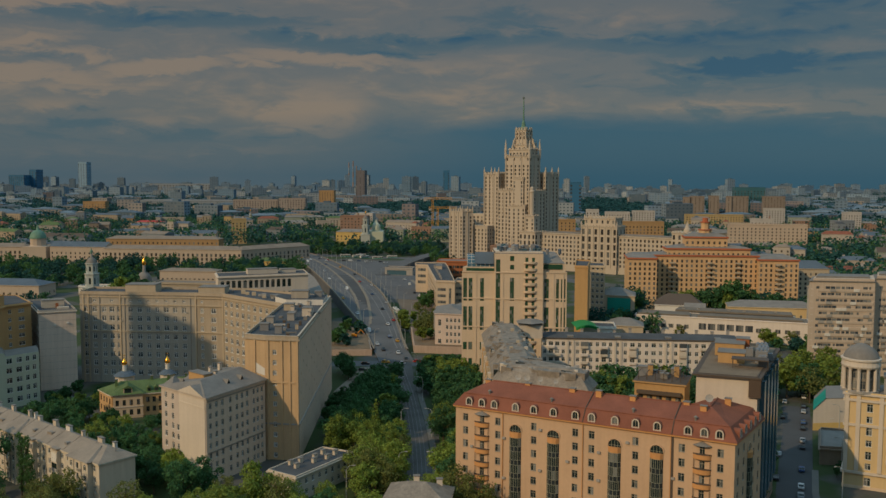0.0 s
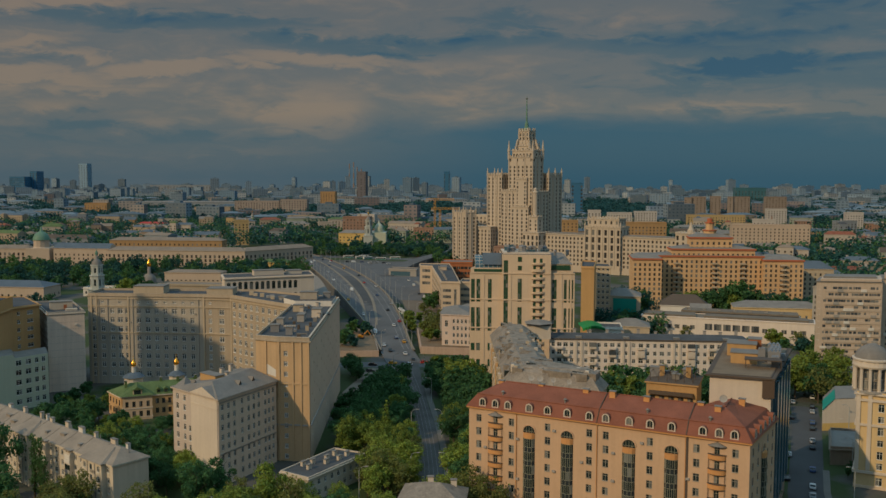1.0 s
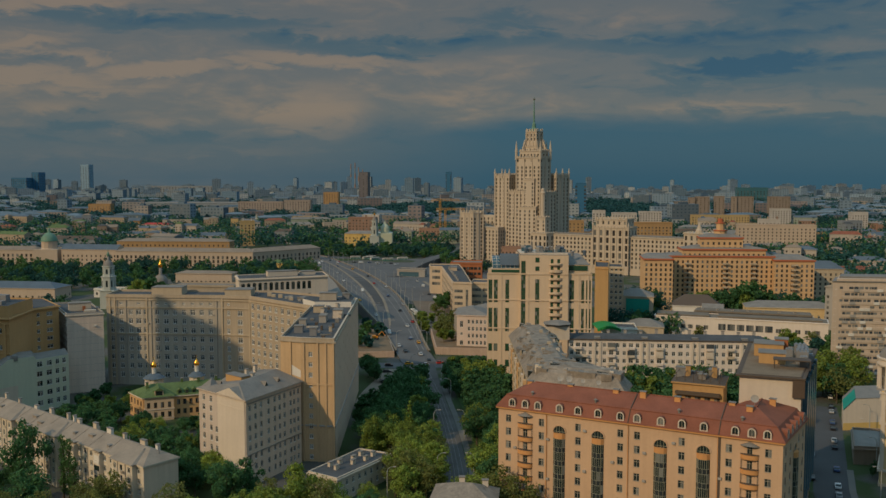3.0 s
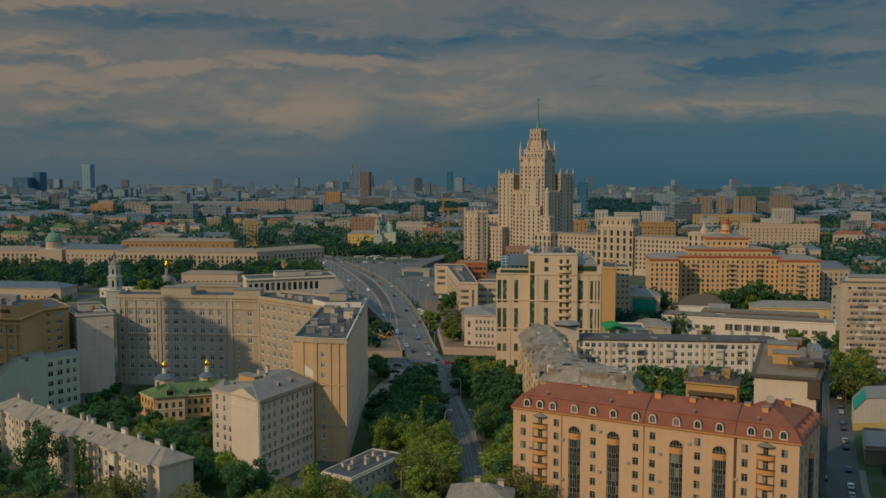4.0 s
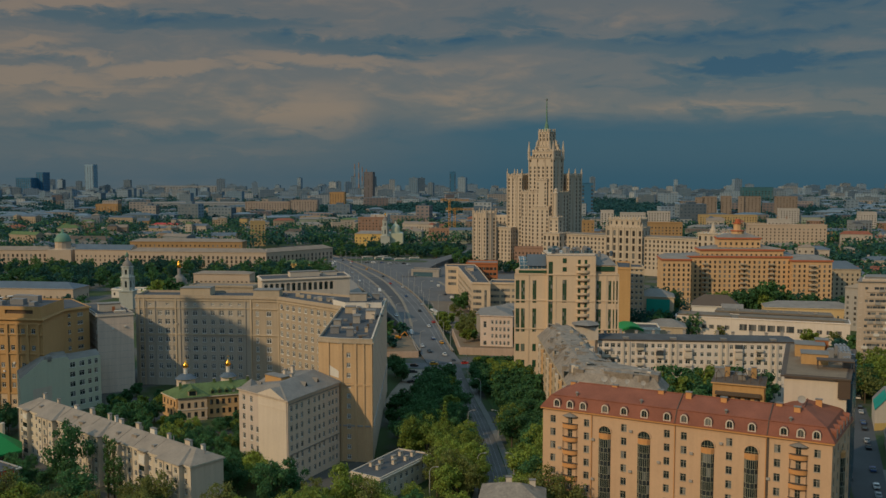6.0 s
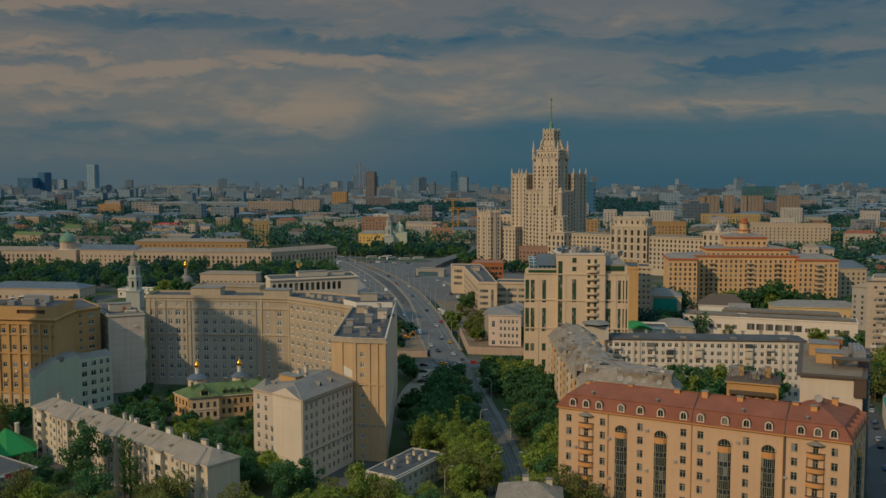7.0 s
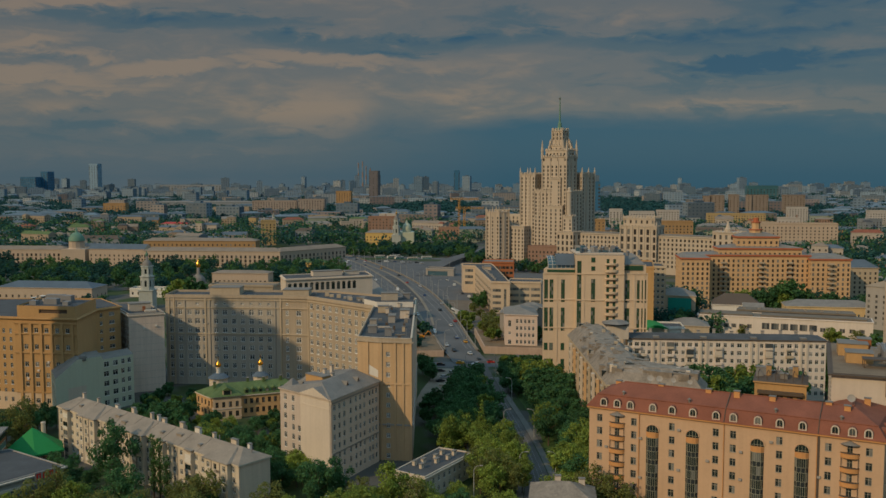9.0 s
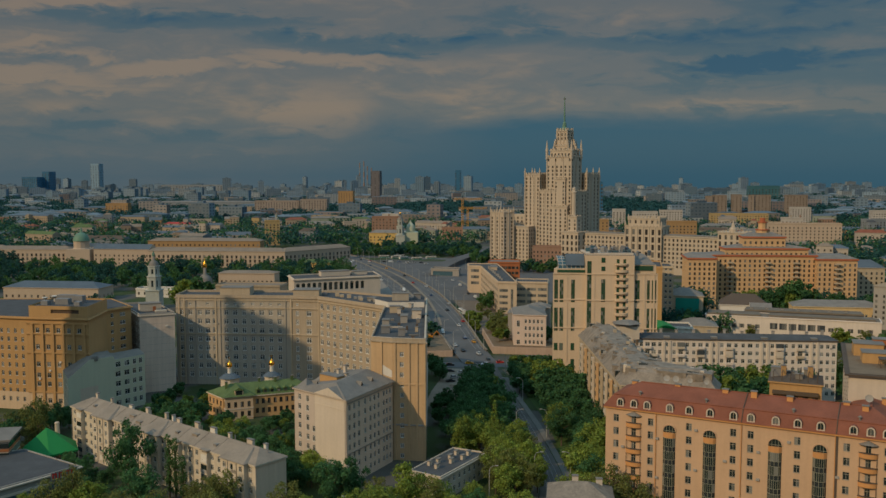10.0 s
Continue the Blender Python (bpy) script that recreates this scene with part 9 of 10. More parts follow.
FOOT += [[(8, 416), (57, 412), (57, 442), (8, 442)], [(119, 276), (166, 251), (174, 268), (128, 292)], [(172, 428), (240, 425), (240, 452), (176, 450)], [(130, 640), (255, 640), (258, 680), (132, 680)],
         [(-186, 289), (-158, 288), (-158, 309), (-186, 308)], [(-262, 654), (-252, 654), (-252, 666), (-262, 666)]]
FOOT = [inset(p, -1.5) for p in FOOT]


RIVER = [(-58, 880, 0, 16), (-51, 913, 0, 16), (-42, 950, 0, 16), (-33, 985, 0, 16), (-22, 1020, 0, 16), (-11, 1055, 0, 16), (0, 1090, 0, 16), (8, 1125, 0, 16), (16, 1160, 0, 16), (23, 1190, 0, 16)]


def free(x, y, m=2.0):
    if any(inside(x, y, p) for p in FOOT):
        return False
    for line in (AVENUE, BRIDGE, RIVER):
        for p in line:
            if abs(p[1] - y) < 9 and abs(p[0] - x) < p[3] / 2 + m:
                return False
    a, b = (96, 240), (158, 403)
    if 235 < y < 376:
        t = (y - a[1]) / (b[1] - a[1])
        if abs(x - (a[0] + (b[0] - a[0]) * t)) < 8:
            return False
    return True


def leafy(seed, height, radius, clumps, size, lobes=9, low=0.28, column=False, cone=False):
    """The crown of one tree: many small bent leaf clumps on uneven lobes."""
    r_ = random.Random(seed)
    s = Shape()
    balls = []
    for i in range(lobes):
        t = (i + 0.5) / lobes
        z = height * (low + (0.93 - low) * t)
        spreadr = radius * (r_.uniform(0.55, 1.0) * math.sin(math.pi * (0.12 + 0.80 * t)) if not cone else 0.55 * (1 - t) + 0.03)
        a = i * 2.4 + r_.uniform(-0.5, 0.5)
        br = radius * r_.uniform(0.24, 0.52) * (0.75 if t > 0.75 else 1.0)
        if cone:
            br = radius * (0.62 * (1 - t) + 0.10)
            spreadr = 0.1
        if column:
            spreadr, br = radius * 0.25, radius * r_.uniform(0.6, 0.9)
        balls.append((spreadr * math.cos(a), spreadr * math.sin(a), z, br))
    if not cone and not column:
        balls.append((0, 0, height * 0.60, radius * 0.46))
    weights = [b[3] ** 2 for b in balls]
    for i in range(clumps):
        bx, by, bz, br = r_.choices(balls, weights)[0]
        d = Vector((r_.gauss(0, 1), r_.gauss(0, 1), r_.gauss(0.15, 0.9))).normalized()
        rad = br * (r_.uniform(0.62, 1.10) if r_.random() < 0.85 else r_.uniform(1.1, 1.45))
        c = Vector((bx, by, bz)) + Vector((d.x, d.y, d.z * 0.85)) * rad
        n = (d + Vector((r_.uniform(-0.7, 0.7), r_.uniform(-0.7, 0.7), r_.uniform(-0.3, 0.8)))).normalized()
        t1 = n.cross(Vector((r_.uniform(-1, 1), r_.uniform(-1, 1), r_.uniform(-1, 1)))).normalized()
        t2 = n.cross(t1)
        w = size * r_.uniform(0.55, 1.25)
        h = w * r_.uniform(0.5, 0.95)
        p = [c - t1 * w / 2 - n * w * 0.15, c - t2 * h / 2, c + t1 * w / 2 - n * w * 0.15, c + t2 * h / 2 + n * w * 0.08]
        s.face(p)
    return s


def woody(seed, height, radius):
    r_ = random.Random(seed + 77)
    s = Shape()
    s.bar((0, 0, -0.2), (0.1, 0, height * 0.42), height * 0.022, height * 0.014, 7)
    s.bar((0.1, 0, height * 0.40), (0.2, 0.1, height * 0.82), height * 0.014, height * 0.004, 5)
    for i in range(7):
        a = i * 2.4 + r_.uniform(-0.4, 0.4)
        z = height * (0.26 + 0.07 * i)
        e = (radius * 0.66 * math.cos(a), radius * 0.66 * math.sin(a), z + height * r_.uniform(0.12, 0.22))
        s.bar((0.1, 0, z), e, height * 0.009, height * 0.003, 4)
    return s


def tree_kind(name, seed, label, mat, height, radius, clumps, size, **kw):
    root = thing(name, label, "tree", (0, 0, -500), "trees")
    tr = new("trunk", woody(seed, height, radius).mesh("trunk", BARK))
    tr.parent = root
    cr = new("crown", leafy(seed, height, radius, clumps, size, **kw).mesh("crown", mat))
    cr.parent = root
    return root, height


FAR_GROVES = []
KINDS = {
    "dark": [tree_kind("tree", 1 + i, "dark green broad-crowned lime tree", LEAF_A, 14, 4.8 + 0.5 * (i % 2), 2300, 0.76, lobes=11 + i) for i in range(3)],
    "bright": [tree_kind("tree", 21 + i, "sunlit yellow-green maple in young leaf", LEAF_B, 14, 4.4 + 0.5 * i, 2100, 0.75, lobes=12 + i) for i in range(3)],
    "olive": [tree_kind("tree", 41 + i, "thin olive-brown birch in sparse leaf", LEAF_C, 13, 4.2, 1700, 0.6, lobes=14) for i in range(2)],
    "poplar": [tree_kind("tree", 61, "tall slim green poplar", LEAF_MID, 18, 1.7, 1100, 0.6, lobes=10, low=0.10, column=True)],
    "spruce": [tree_kind("spruce", 71, "pointed yellow-green spruce tree in the park", LEAF_B, 15, 3.2, 1100, 0.75, lobes=11, low=0.10, cone=True)],
}
trnd = random.Random(23)
ORIGINALS_LEFT = {id(k[0]): True for lst in KINDS.values() for k in lst}


NEAR_TREES = 338


def plant(kind, x, y, h, z=0.0):
    if y > NEAR_TREES:
        FAR_GROVES.append((x, y, h, z, (kind,)))
        return None
    ob, h0 = trnd.choice(KINDS[kind])
    f = h / h0
    slim = min(1.0, (15.0 / h) ** 0.9)
    m = Matrix.Translation((x, y, z)) @ Matrix.Rotation(trnd.uniform(0, 6.28), 4, "Z") @ Matrix.Diagonal((f * slim * trnd.uniform(0.85, 1.12), f * slim * trnd.uniform(0.85, 1.12), f, 1))
    if ORIGINALS_LEFT.pop(id(ob), False):
        ob.matrix_basis = m
        return ob
    sc = ob.scale.copy()
    ob.scale = (1, 1, 1)
    c = copy_thing(ob, m)
    ob.scale = sc
    return c



def grove(x0, x1, y0, y1, n, h0, h1, kinds, gap=4.2, z=0.0):
    placed, tries = [], 0
    while len(placed) < n and tries < n * 30:
        tries += 1
        x, y = trnd.uniform(x0, x1), trnd.uniform(y0, y1)
        if not free(x, y) or any((x - a) ** 2 + (y - b) ** 2 < gap * gap for a, b in placed):
            continue
        placed.append((x, y))
        if y > 470 and kinds[0].startswith("far"):
            FAR_GROVES.append((x, y, trnd.uniform(h0, h1), z, kinds))
            continue
        plant(trnd.choice(kinds), x, y, trnd.uniform(h0, h1), z)


D, B_, O = "dark", "bright", "olive"
grove(-34, -14, 318, 380, 20, 11, 16, (D, D, D, D, B_), 4.6)
grove(-46, -34, 322, 372, 10, 6.5, 9, (D, D, D), 4.2)
grove(-1, 13, 300, 400, 26, 11, 16, (D, D, D, D, B_), 4.4)
grove(-10, 14, 395, 422, 12, 9, 11, (D, D, D), 4.4)
grove(-9, 16, 422, 450, 13, 6.5, 8.5, (D, D, B_), 4.0)
grove(-28, -12, 262, 312, 15, 10, 14, (B_, B_, B_, O), 4.2)
grove(-40, -29, 296, 318, 5, 13, 17, (B_, B_, D), 4.6)
grove(-2, 12, 262, 300, 8, 12, 16, (B_, B_, D), 4.6)
plant("spruce", -24.5, 318, 18)
plant("spruce", -36, 306, 12)
for x, y, h in ((3.5, 238.5, 19), (8.0, 235, 18), (13.5, 232, 13), (19, 229, 11), (24, 226.5, 10), (31, 222, 9.5), (-0.5, 243, 16)):
    plant(O if h > 12 else B_, x, y, h)
grove(-138, -96, 284, 312, 18, 9, 13, (D, D, B_, O, D), 4.2)
grove(-142, -96, 312, 348, 18, 5, 6.5, (D, D, B_, O, D), 4.0)
grove(-96, -92, 300, 330, 3, 10, 13, (D,), 4)
for x, y, h, kd in ((-74, 252, 16, D), (-70, 258, 15, D), (-77, 259, 14, D), (-52.6, 248, 17, B_), (-46.5, 245, 14, O), (-62, 242, 12, B_), (-66, 239, 12, B_), (-86, 240, 14, O), (-80, 237, 11, B_), (-57, 243, 11, B_), (-50.5, 252, 12, O), (-38, 243, 9, B_), (-33, 248, 9, D)):
    plant(kd, x, y, h)
grove(-150, -104, 224, 246, 8, 10, 14, (D, B_, O), 5)
for x, y, h, kd in ((-140, 270, 23, D), (-187, 312, 20, O), (-190, 318, 16, D), (-125.5, 264, 21, "poplar"), (-123.3, 263, 20, "poplar"), (-119, 256, 16.5, "poplar"), (-150, 258, 9, D), (-164, 284, 8, D), (-158, 279, 7.5, D), (-153, 274, 7, D), (-160, 288, 6.5, D), (-147, 271, 7.5, D), (-154, 266, 7, D), (-162, 274, 6, D), (-168, 292, 6, D)):
    plant(kd, x, y, h)
grove(-150, -96, 228, 264, 18, 4.5, 7.5, (D, B_, O, D), 3.4)
grove(-184, -146, 226, 256, 8, 4.5, 7, (O, B_, O, D), 4.5)
grove(-158, -138, 336, 352, 8, 8, 10.5, (D, D), 4.2)
grove(-164, -141, 356, 392, 10, 5, 7, (D, D, B_), 4.2)
grove(-150, -100, 380, 404, 9, 4, 6, (D,), 4.2)
grove(-62, -47, 520, 560, 4, 6, 8, ("farbright", "far"), 4, 3.4)
grove(-62, -48, 482, 510, 3, 7, 9, ("farbright",), 4, 3.4)
for x, y, h, kd in ((-24, 560, 10, B_), (-26, 572, 11, B_), (-23.5, 550, 8, B_), (-27, 584, 9, D), (-13, 552, 9, O), (-9, 563, 10, O), (-11, 578, 9, O), (-6, 592, 9, O), (-14, 604, 7, O), (-3, 577, 7, B_), (-13, 640, 12, D), (-9, 655, 13, D), (-15, 660, 11, D), (3, 556, 8, B_), (-18, 625, 9, O), (-20, 592, 7, B_)):
    plant(kd, x, y, h, 0.09)
for x, y, h, kd in ((196, 612, 27, D), (203, 610, 24, D), (189, 614, 22, D), (165, 612, 19, B_), (172, 616, 18, D), (158, 615, 17, D), (180, 618, 20, D), (225, 610, 18, D), (209, 614, 19, B_), (192, 608, 17, B_), (140, 531, 8, O), (183, 511, 10, B_), (196, 506, 10, O), (187, 509, 8, B_), (118, 600, 19, D), (125, 604, 21, D), (112, 596, 17, B_), (130, 612, 20, D), (121, 592, 15, B_), (-221, 642, 25, D), (-229, 640, 24, B_), (-215, 645, 22, D), (-235, 646, 18, D)):
    plant(kd, x, y, h)
grove(46, 112, 350, 379, 28, 12, 19, (D, B_, D), 4.2)
grove(56, 80, 300, 350, 10, 9, 14, (D, D), 4.2)
grove(118, 180, 378, 424, 34, 12, 17, (B_, O, D, B_), 4.2)
grove(100, 122, 292, 330, 5, 7, 9, (D,), 4.2)
grove(100, 131, 598, 648, 12, 14, 21, ("far", "far"), 5)
grove(160, 204, 484, 500, 7, 6, 9, ("farbright", "far"), 4)
grove(216, 250, 600, 640, 8, 10, 16, ("far",), 5)
grove(-300, -270, 560, 640, 10, 12, 16, ("far",), 6)
grove(-640, -500, 900, 960, 40, 14, 20, ("far", "far", "farbright"), 7)
grove(88, 128, 528, 556, 10, 13, 18, ("far",), 5)
grove(-520, -270, 740, 930, 190, 11, 16, ("far", "far", "farbright"), 7)
grove(-250, -132, 790, 895, 60, 13, 18, ("far", "farbright", "farbright"), 6)
grove(-190, 0, 1070, 1200, 125, 9, 14, ("far", "farbright", "farbright"), 7)
grove(-228, -162, 1478, 1532, 12, 11, 17, ("far", "farbright"), 7)
grove(-20, 60, 980, 1040, 26, 10, 15, ("farbright", "far", "farbright"), 6)
grove(8, 80, 890, 935, 22, 9, 13, ("far", "farbright"), 5)
grove(280, 540, 780, 1120, 130, 12, 20, ("far", "far", "farbright"), 8)
grove(256, 330, 620, 760, 20, 12, 18, ("far",), 7)

# the wooded yards round the five-storey house
grove(-152, -98, 222, 244, 20, 8, 11.5, (D, D, B_, O, D), 4.0)
grove(-190, -150, 224, 268, 14, 4, 6.5, (D, O, B_, D), 4.0)
grove(-140, -92, 280, 306, 16, 7.5, 10.5, (D, D, D, B_), 3.8)
grove(-150, -94, 306, 346, 30, 5.5, 8.0, (D, D, B_, D), 3.8)
grove(-205, -186, 300, 340, 8, 9, 14, (D, O), 4.5)
grove(-100, -84, 262, 284, 8, 9, 12, (D, B_, D), 4.0)
for x, y, h, kd in ((-130, 252, 14, D), (-104.5, 243, 16.5, O), (-109, 244, 14, O), (-147, 246, 16.5, O), (-152, 243, 14, O), (-141, 242, 13, B_), (-1, 256, 11, B_), (4, 262, 12, B_), (8, 268, 11, B_), (3, 280, 11, B_), (-14, 268, 12, B_), (-16, 280, 13, B_), (-14.5, 292, 12, O), (5, 292, 12, D), (7, 306, 13, D), (-17, 300, 12, D), (-62, 250, 12, O), (-44, 250, 11, B_), (-60, 236, 13, B_), (-40, 236, 11, B_), (-28, 240, 10, B_), (-20, 246, 9, B_), (-34, 254, 9, B_)):
    plant(kd, x, y, h)

for i in range(15):
    y = 250 + i * 10.4
    plant((D, D, O)[i % 3], 100.5 + (y - 270) * 0.405 - 6.3, y, 6.5 + (i * 7 % 4))

for x, y, h in ((128, 288, 4.5), (131, 284, 5), (134, 290, 5.5), (125, 284, 4)):
    plant(D, x, y, h)

for x, y, h, kd in ((-12, 500, 8, B_), (-10, 512, 9, O), (-14, 522, 8, O), (-9, 528, 10, O), (-13, 538, 9, O), (-8, 505, 6, D), (14, 498, 9, D), (20, 494, 8, O), (-16, 530, 7, B_)):
    plant(kd, x, y, h, 4.2)

grove(-32, -21, 380, 412, 8, 9, 13, (D, D, D), 4.4)
for x, y, h, kd in ((-47, 428, 11, D), (-49, 436, 10, D), (-45, 420, 9, D), (-22, 420, 9, D), (-22, 268, 15, O), (-17.5, 263, 12, O), (-24, 260, 12, B_), (-6, 252, 12, B_), (-3, 247, 13, B_), (2, 251, 11, B_), (-1, 262, 10, B_), (-5.5, 390, 8, D), (2, 402, 9, D), (5, 396, 10, D)):
    plant(kd, x, y, h)

woods = Shape()
wr = random.Random(31)
for x, y in FAR_TREES:
    for k in range(9 if y < 3500 else 7):
        cx, cy = x + wr.gauss(0, 17 + y * 0.004), y + wr.gauss(0, 14)
        h = wr.uniform(13, 25)
        R = h * wr.uniform(0.40, 0.6)
        for i in range(26 if y < 1750 else (15 if y < 3500 else 9)):
            d = Vector((wr.gauss(0, 1), wr.gauss(0, 1), wr.gauss(0.2, 1))).normalized()
            c = Vector((cx, cy, h * 0.6)) + Vector((d.x * R, d.y * R, d.z * h * 0.4)) * wr.uniform(0.7, 1.1)
            n = (d + Vector((wr.uniform(-0.6, 0.6), wr.uniform(-0.6, 0.6), wr.uniform(-0.2, 0.7)))).normalized()
            t1 = n.cross(Vector((wr.uniform(-1, 1), wr.uniform(-1, 1), 0.3))).normalized()
            t2 = n.cross(t1)
            w = wr.uniform(2.8, 5.2) if y < 1750 else wr.uniform(4.2, 8.0)
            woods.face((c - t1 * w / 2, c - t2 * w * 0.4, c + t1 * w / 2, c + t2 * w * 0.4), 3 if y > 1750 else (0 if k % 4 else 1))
for x, y, h, z, kinds in FAR_GROVES:
    kind_ = wr.choice(kinds)
    if kind_.startswith("far"):
        sh = leafy(int(x * 7 + y), h, h * 0.44, 360, 1.9, lobes=9, low=0.2)
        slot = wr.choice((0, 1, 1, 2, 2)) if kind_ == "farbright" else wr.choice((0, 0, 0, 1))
    else:
        sparse = 0.55 if kind_ == "olive" else 1.0
        sh = leafy(int(x * 7 + y), h, h * 0.38, int((1000 if y < 480 else 700) * sparse), (1.0 if y < 480 else 1.25) * max(1.0, h / 11) * (0.8 + 0.2 * sparse), lobes=11)
        slot = {"dark": 1 if y < 480 else wr.choice((1, 2)), "bright": 4, "olive": 5}.get(kind_, 1)
    woods.bar((x, y, z - 0.2), (x, y, z + h * 0.5), h * 0.02, h * 0.012, 5, 6)
    k0 = len(woods.v)
    woods.v.extend((a + x, b + y, c + z) for a, b, c in sh.v)
    woods.f.extend(tuple(i + k0 for i in f) for f in sh.f)
    woods.m.extend([slot] * len(sh.f))
tagged(new("city_trees", woods.mesh("city_trees", [LEAF_HAZED, LEAF_A, LEAF_MID, LEAF_HAZED_BLUE, LEAF_B, LEAF_C, BARK])), "dark green trees among the distant houses", "trees", kind="stuff")


# ---- vehicles, lamps and street furniture ----
def car_kind(color_name, color, label, length=4.4, van=False):
    root = thing("car", label, "car", (0, 0, -500), "cars")
    paint = surface("car_paint_" + color_name, color, 0.3, bump=0, amount=0.05, spec=0.6)
    h = 1.0 if not van else 1.1
    prof = [(-length / 2, 0.35), (length / 2, 0.35), (length / 2, 0.7), (length / 2 - 0.25, 0.88), (length * 0.22, h), (-length * 0.46, h), (-length / 2, 0.9)]
    cab = [(length * 0.22, h), (length * 0.06, 1.48), (-length * 0.30, 1.5), (-length * 0.46, h)] if not van else [(length * 0.36, h), (length * 0.22, 2.15), (-length * 0.48, 2.2), (-length * 0.49, h)]
    for nm, pr, wd, mt in (("body", prof, 0.9, paint), ("cabin", cab, 0.78, GLASS if not van else paint)):
        s = Shape()
        for sg in (-1, 1):
            s.face([(x, sg * wd, z) for x, z in (pr if sg < 0 else pr[::-1])])
        for (x0, z0), (x1, z1) in zip(pr, pr[1:] + pr[:1]):
            s.face(((x0, -wd, z0), (x0, wd, z0), (x1, wd, z1), (x1, -wd, z1)))
        if nm == "cabin" and not van:
            s.face([(length * 0.06, -0.76, 1.505), (length * 0.06, 0.76, 1.505), (-length * 0.30, 0.76, 1.525), (-length * 0.30, -0.76, 1.525)], 1)
        ob = new(nm, s.mesh(nm, [mt, paint]))
        ob.parent = root
    for x in (-length * 0.31, length * 0.31):
        for y in (-0.82, 0.82):
            s = Shape()
            s.bar((x, y - 0.1, 0.33), (x, y + 0.1, 0.33), 0.33, n=10)
            ob = new("wheel", s.mesh("wheel", ROOF_TAR))
            ob.parent = root
    return root


CARS = [car_kind("white", (0.65, 0.65, 0.64), "white saloon car on the road"), car_kind("black", (0.02, 0.02, 0.025), "black saloon car on the road"), car_kind("silver", (0.35, 0.36, 0.37), "silver saloon car on the road"),
        car_kind("yellow", (0.65, 0.33, 0.02), "yellow taxi saloon on the road"), car_kind("red", (0.45, 0.03, 0.02), "red hatchback on the road", 4.0), car_kind("blue", (0.04, 0.08, 0.2), "dark blue car on the road"),
        car_kind("van", (0.6, 0.6, 0.58), "white delivery van on the road", 5.6, True)]
used_cars = set()


def park(i, x, y, angle, z=0.06):
    m = Matrix.Translation((x, y, z)) @ Matrix.Rotation(angle, 4, "Z")
    ob = CARS[i]
    if i not in used_cars:
        used_cars.add(i)
        ob.matrix_basis = m
    else:
        copy_thing(ob, m)


def road_at(line, y):
    for a, b in zip(line, line[1:]):
        if a[1] <= y <= b[1]:
            t = (y - a[1]) / (b[1] - a[1])
            return [a[k] + (b[k] - a[k]) * t for k in range(4)], math.atan2(b[1] - a[1], b[0] - a[0])
    return list(line[-1]), 1.6


for i, (y, off) in enumerate(((478, 3), (486, -4), (498, -6), (505, 6), (515, 2.5), (530, -8), (548, 5), (560, 10), (585, -10), (600, 8), (625, 14), (650, -14), (668, 9), (700, -6), (720, 16), (745, 10), (770, -12), (800, 14), (835, -8), (870, 12), (905, 3), (940, -10), (950, 11), (960, 14), (968, -3), (980, 8), (990, 13), (1000, -8))):
    p, a = road_at(BRIDGE, y)
    park((0, 1, 2, 3, 5, 6, 0, 4)[i % 8], p[0] + off * math.sin(a), p[1] - off * math.cos(a), a if off > 0 else a + math.pi, p[2] + 0.07)
for i, (x, y, a) in enumerate(((-30, 459, 0.1), (-22, 456, 3.0), (-14, 461, 0.2), (-40, 455, 0.0), (-6, 457, 3.2), (2, 454, 0.1), (10, 457, 3.1), (-52, 458, 0.1), (-20, 468, 1.7), (22, 451, 3.1))):
    park((3, 0, 4, 1, 3, 2, 5, 0, 1, 4)[i], x, y, a)
a = math.atan2(403 - 270.0, 158 - 106.0)
for i in range(17):
    t = i / 16
    y = 258 + 130 * t
    x = 101.5 + (y - 270) * 0.405 + (6.6 if i % 3 else -1.5)
    if i in (5, 9):
        continue
    park((1, 2, 0, 1, 5, 1, 2)[i % 7], x, y, a)
for x, y, an, i in ((-40, 418, 0.4, 1), (-38, 426, 0.4, 2), (-33, 418, 1.4, 5), (-31, 428, 1.2, 1), (-34, 436, 0.2, 2), (-40, 440, 0.1, 1), (-29, 440, 0.2, 0), (-74, 262, 0.8, 0), (-66, 252, 0.8, 1), (-62, 258, 0.8, 2), (-280, 735, 0.2, 6), (-272, 740, 0.2, 4)):
    park(i, x, y, an)


for i, (x, y, an) in enumerate(((-16, 700, 1.8), (-19, 712, 1.8), (-24, 735, 1.8), (-12, 760, 1.5), (-6, 780, 1.5), (0, 800, 1.6), (-30, 790, 1.8), (-36, 830, 1.9), (4, 720, 0.2), (12, 724, 0.2), (20, 727, 0.2), (-2, 850, 1.4), (-70, 1000, 0.4), (-78, 1004, 0.4), (-86, 1006, 0.4), (-95, 1010, 0.3), (-104, 1008, 0.3), (-64, 990, 0.5), (-112, 1012, 0.3), (-84, 994, 0.4))):
    park((0, 6, 1, 2, 0, 5, 6, 0, 1, 2)[i % 10], x, y, an)


LAMPGREY = surface("pale_lamp_paint", (0.36, 0.36, 0.34), 0.5, bump=0)


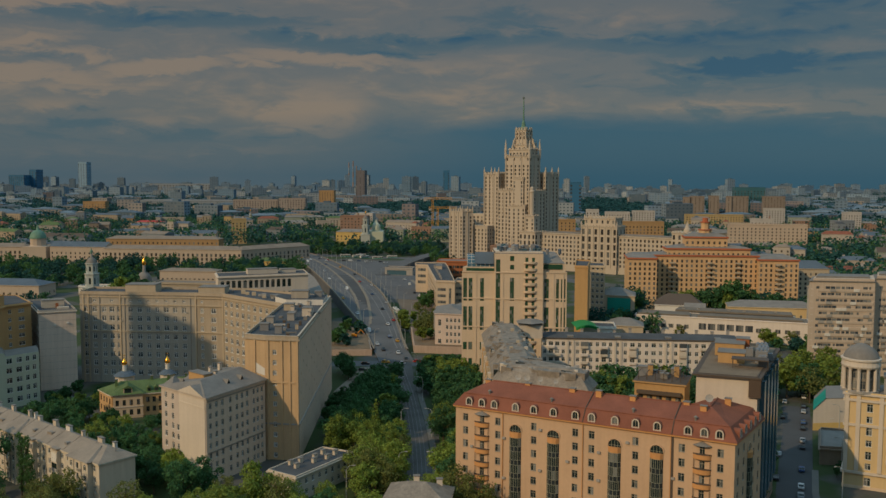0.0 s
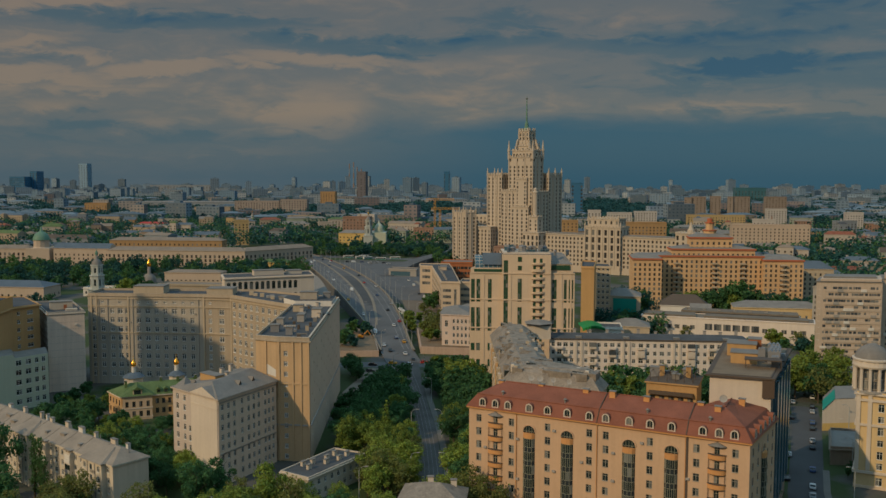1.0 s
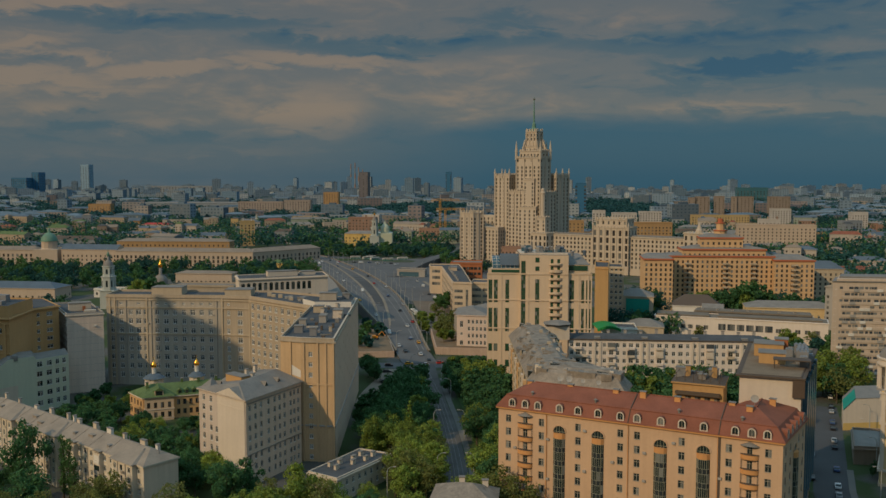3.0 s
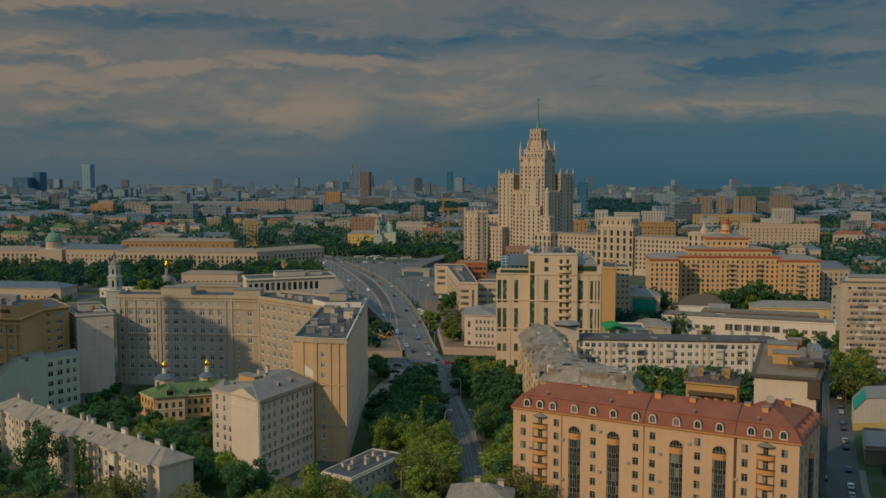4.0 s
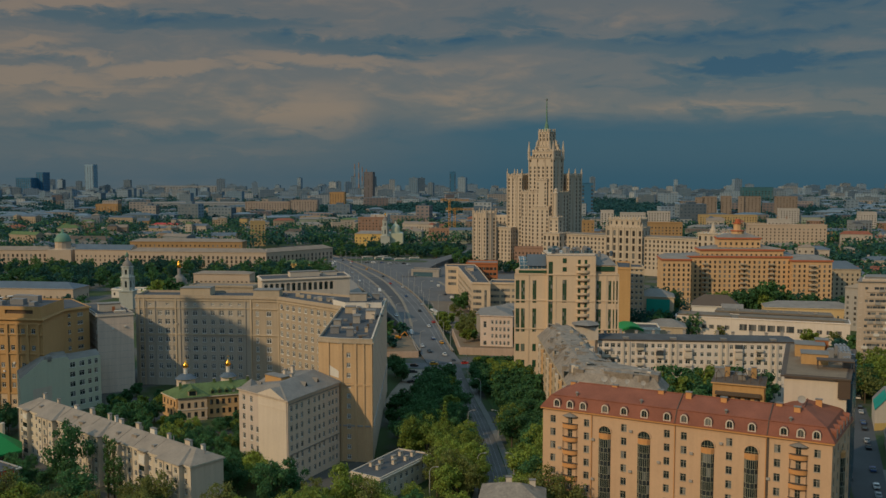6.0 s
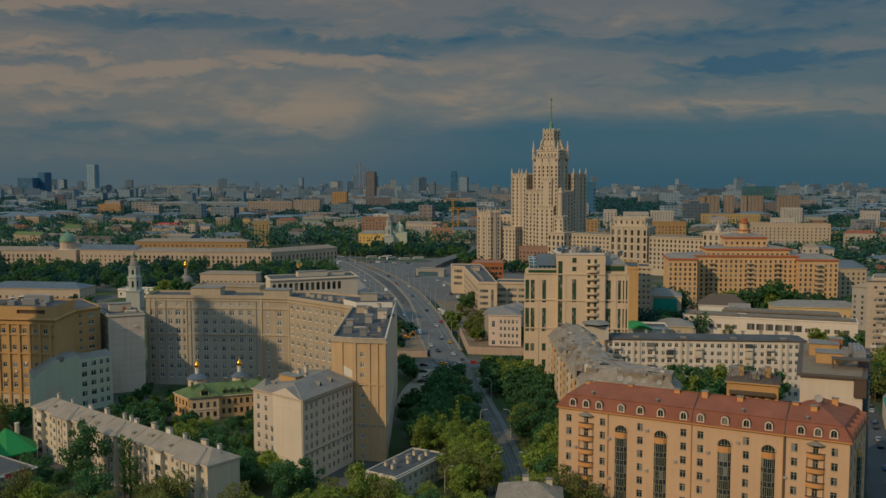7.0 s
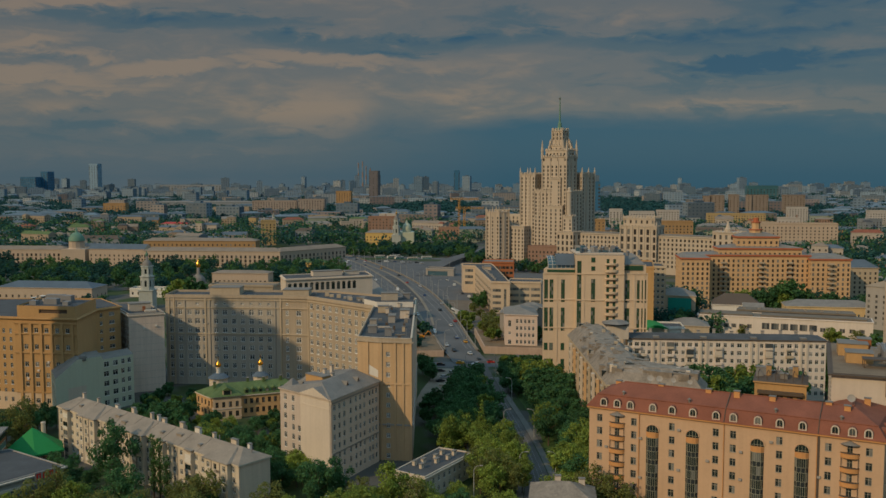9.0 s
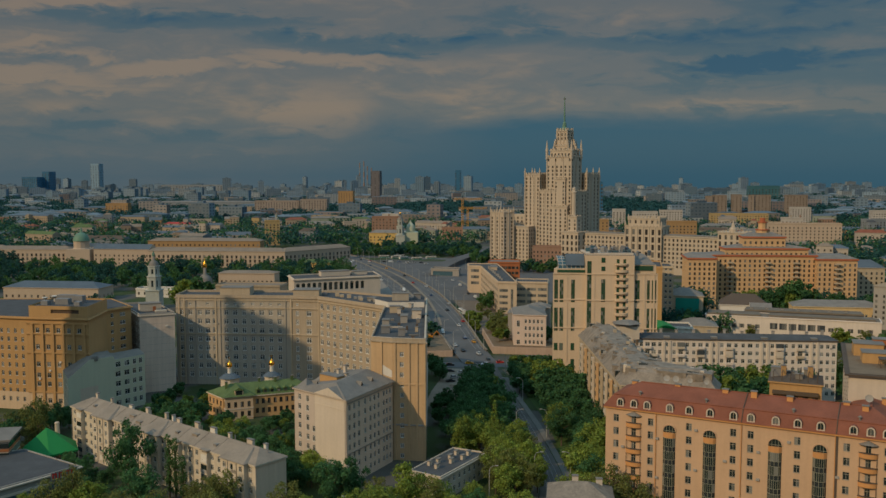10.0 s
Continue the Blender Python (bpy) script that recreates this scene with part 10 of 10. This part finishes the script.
def bus_kind():
    root = thing("bus", "pale city bus waiting on the square", "bus", (0, 0, -500), "buses")
    for nm, x0, x1, w, z0, z1, mt in (("body", -6, 6, 1.25, 0.4, 2.9, WHITE), ("roof_unit", -3, 2, 0.8, 2.9, 3.2, GREYWALL), ("skirt", -5.9, 5.9, 1.27, 0.35, 1.0, TEAL), ("glazing", -5.7, 6.02, 1.27, 1.35, 2.4, GLASS)):
        s = Shape()
        s.box(x0, -w, z0, x1, w, z1)
        ob = new(nm, s.mesh(nm, mt))
        ob.parent = root
    for x in (-3.6, 3.9):
        for y in (-1.15, 1.15):
            s = Shape()
            s.bar((x, y - 0.15, 0.48), (x, y + 0.15, 0.48), 0.48, n=10)
            ob = new("wheel", s.mesh("wheel", ROOF_TAR))
            ob.parent = root
    return root


BUS = bus_kind()
for i, (x, y, a) in enumerate(((-116, 1066, 0.25), (-101, 1058, 0.5), (-98, 1070, 0.4), (-92, 1050, 0.7), (-76, 1040, 0.2), (-60, 1052, 0.3), (-31.5, 590, 1.8))):
    m = Matrix.Translation((x, y, 0.06 if y > 700 else deck_z(y) + 0.07)) @ Matrix.Rotation(a, 4, "Z")
    if i == 0:
        BUS.matrix_basis = m
    else:
        copy_thing(BUS, m)


def lamp_kind():
    root = thing("street_lamp", "tall grey steel street lamp with a curved arm", "street lamp", (0, 0, -500), "street lamps")
    s = Shape()
    s.bar((0, 0, -0.12), (0, 0, 9.4), 0.17, 0.12, 6)
    pts = [(0, 9.4), (0.4, 10.2), (1.1, 10.6), (2.0, 10.7)]
    for (x0, z0), (x1, z1) in zip(pts, pts[1:]):
        s.bar((x0, 0, z0), (x1, 0, z1), 0.07, 0.06, 5)
    ob = new("pole", s.mesh("pole", LAMPGREY))
    ob.parent = root
    s = Shape()
    s.box(1.8, -0.16, 10.58, 2.7, 0.16, 10.78)
    ob = new("lamp_head", s.mesh("lamp_head", GREYWALL))
    ob.parent = root
    return root


LAMP = lamp_kind()
spots = []
for y in range(490, 1040, 27):
    p, a = road_at(BRIDGE, y)
    for sg in (-1, 1):
        spots.append((p[0] + sg * (p[3] / 2 - 0.8), p[1], p[2] + 0.06, 0.0 if sg < 0 else math.pi))
for y in range(275, 455, 52):
    p, a = road_at(AVENUE, y)
    for sg in (-1, 1):
        spots.append((p[0] + sg * (p[3] / 2 + 1.6), p[1], 0.16, 0.0 if sg < 0 else math.pi))
spots += [(-14 - (y - 560) * 0.16, y, 0.0, 0.0) for y in range(565, 880, 45)] + [(-34 + i * 12, 905 + i * 22, 0.03, 1.0) for i in range(3)]
spots += [(117, 262, 0.1, math.pi), (130, 292, 0.1, math.pi), (148, 335, 0.1, math.pi), (-29.0, 262, 0.0, 0.0)]
for i, (x, y, z, a) in enumerate(spots):
    m = Matrix.Translation((x, y, z)) @ Matrix.Rotation(a, 4, "Z")
    if i == 0:
        LAMP.matrix_basis = m
    else:
        copy_thing(LAMP, m)


def excavator(x, y, z):
    root = thing("excavator", "orange tracked excavator on the earth terrace", "excavator", (x, y, z))
    for nm, args, mt in (("track", (x - 1.8, y - 1.5, z, x + 1.8, y - 0.9, z + 0.8), ROOF_TAR), ("track", (x - 1.8, y + 0.9, z, x + 1.8, y + 1.5, z + 0.8), ROOF_TAR), ("body", (x - 1.9, y - 1.3, z + 0.9, x + 1.3, y + 1.3, z + 2.2), CARORANGE), ("cab", (x + 0.2, y - 1.3, z + 2.2, x + 1.4, y - 0.2, z + 3.1), GLASS)):
        s = Shape()
        s.box(*args)
        part(nm, s, mt, root)
    s = Shape()
    s.bar((x + 1.2, y + 0.4, z + 1.8), (x + 3.6, y + 0.4, z + 4.6), 0.25)
    s.bar((x + 3.6, y + 0.4, z + 4.6), (x + 5.4, y + 0.4, z + 2.2), 0.2)
    part("boom", s, CARORANGE, root)
    s = Shape()
    s.box(x + 4.9, y - 0.1, z + 1.2, x + 5.8, y + 0.9, z + 2.2)
    part("bucket", s, METAL, root)


CARORANGE = surface("orange_paint", (0.65, 0.24, 0.02), 0.45, bump=0)
excavator(-51, 512, 3.56)
for i, x in enumerate((-4, 2, 8, 15)):
    s = Shape()
    s.box(x, 463.5, 0, x + 4.5, 464.1, 1.1)
    tagged(new("road_barrier", s.mesh("road_barrier", SIGNRED if i % 2 else WHITE)), "red and white plastic barrier beside the roadworks", "barrier", "road barriers")

# grey-roofed house in the foreground
r = house("foreground_house", "low house with a pale grey tin hip roof", [(-16, 222), (0.5, 220), (2.0, 234), (-14, 237)], 13.6, CREAM, {}, roof="hip", roof_mat=MANSARD, roof_h=3.6, near=True)
for x, y in ((-7.5, 233.5), (-1.5, 231)):
    chimney(r, x, y, 14.5, 17.3, (1, 0), CREAM, 1.5, 1.1)
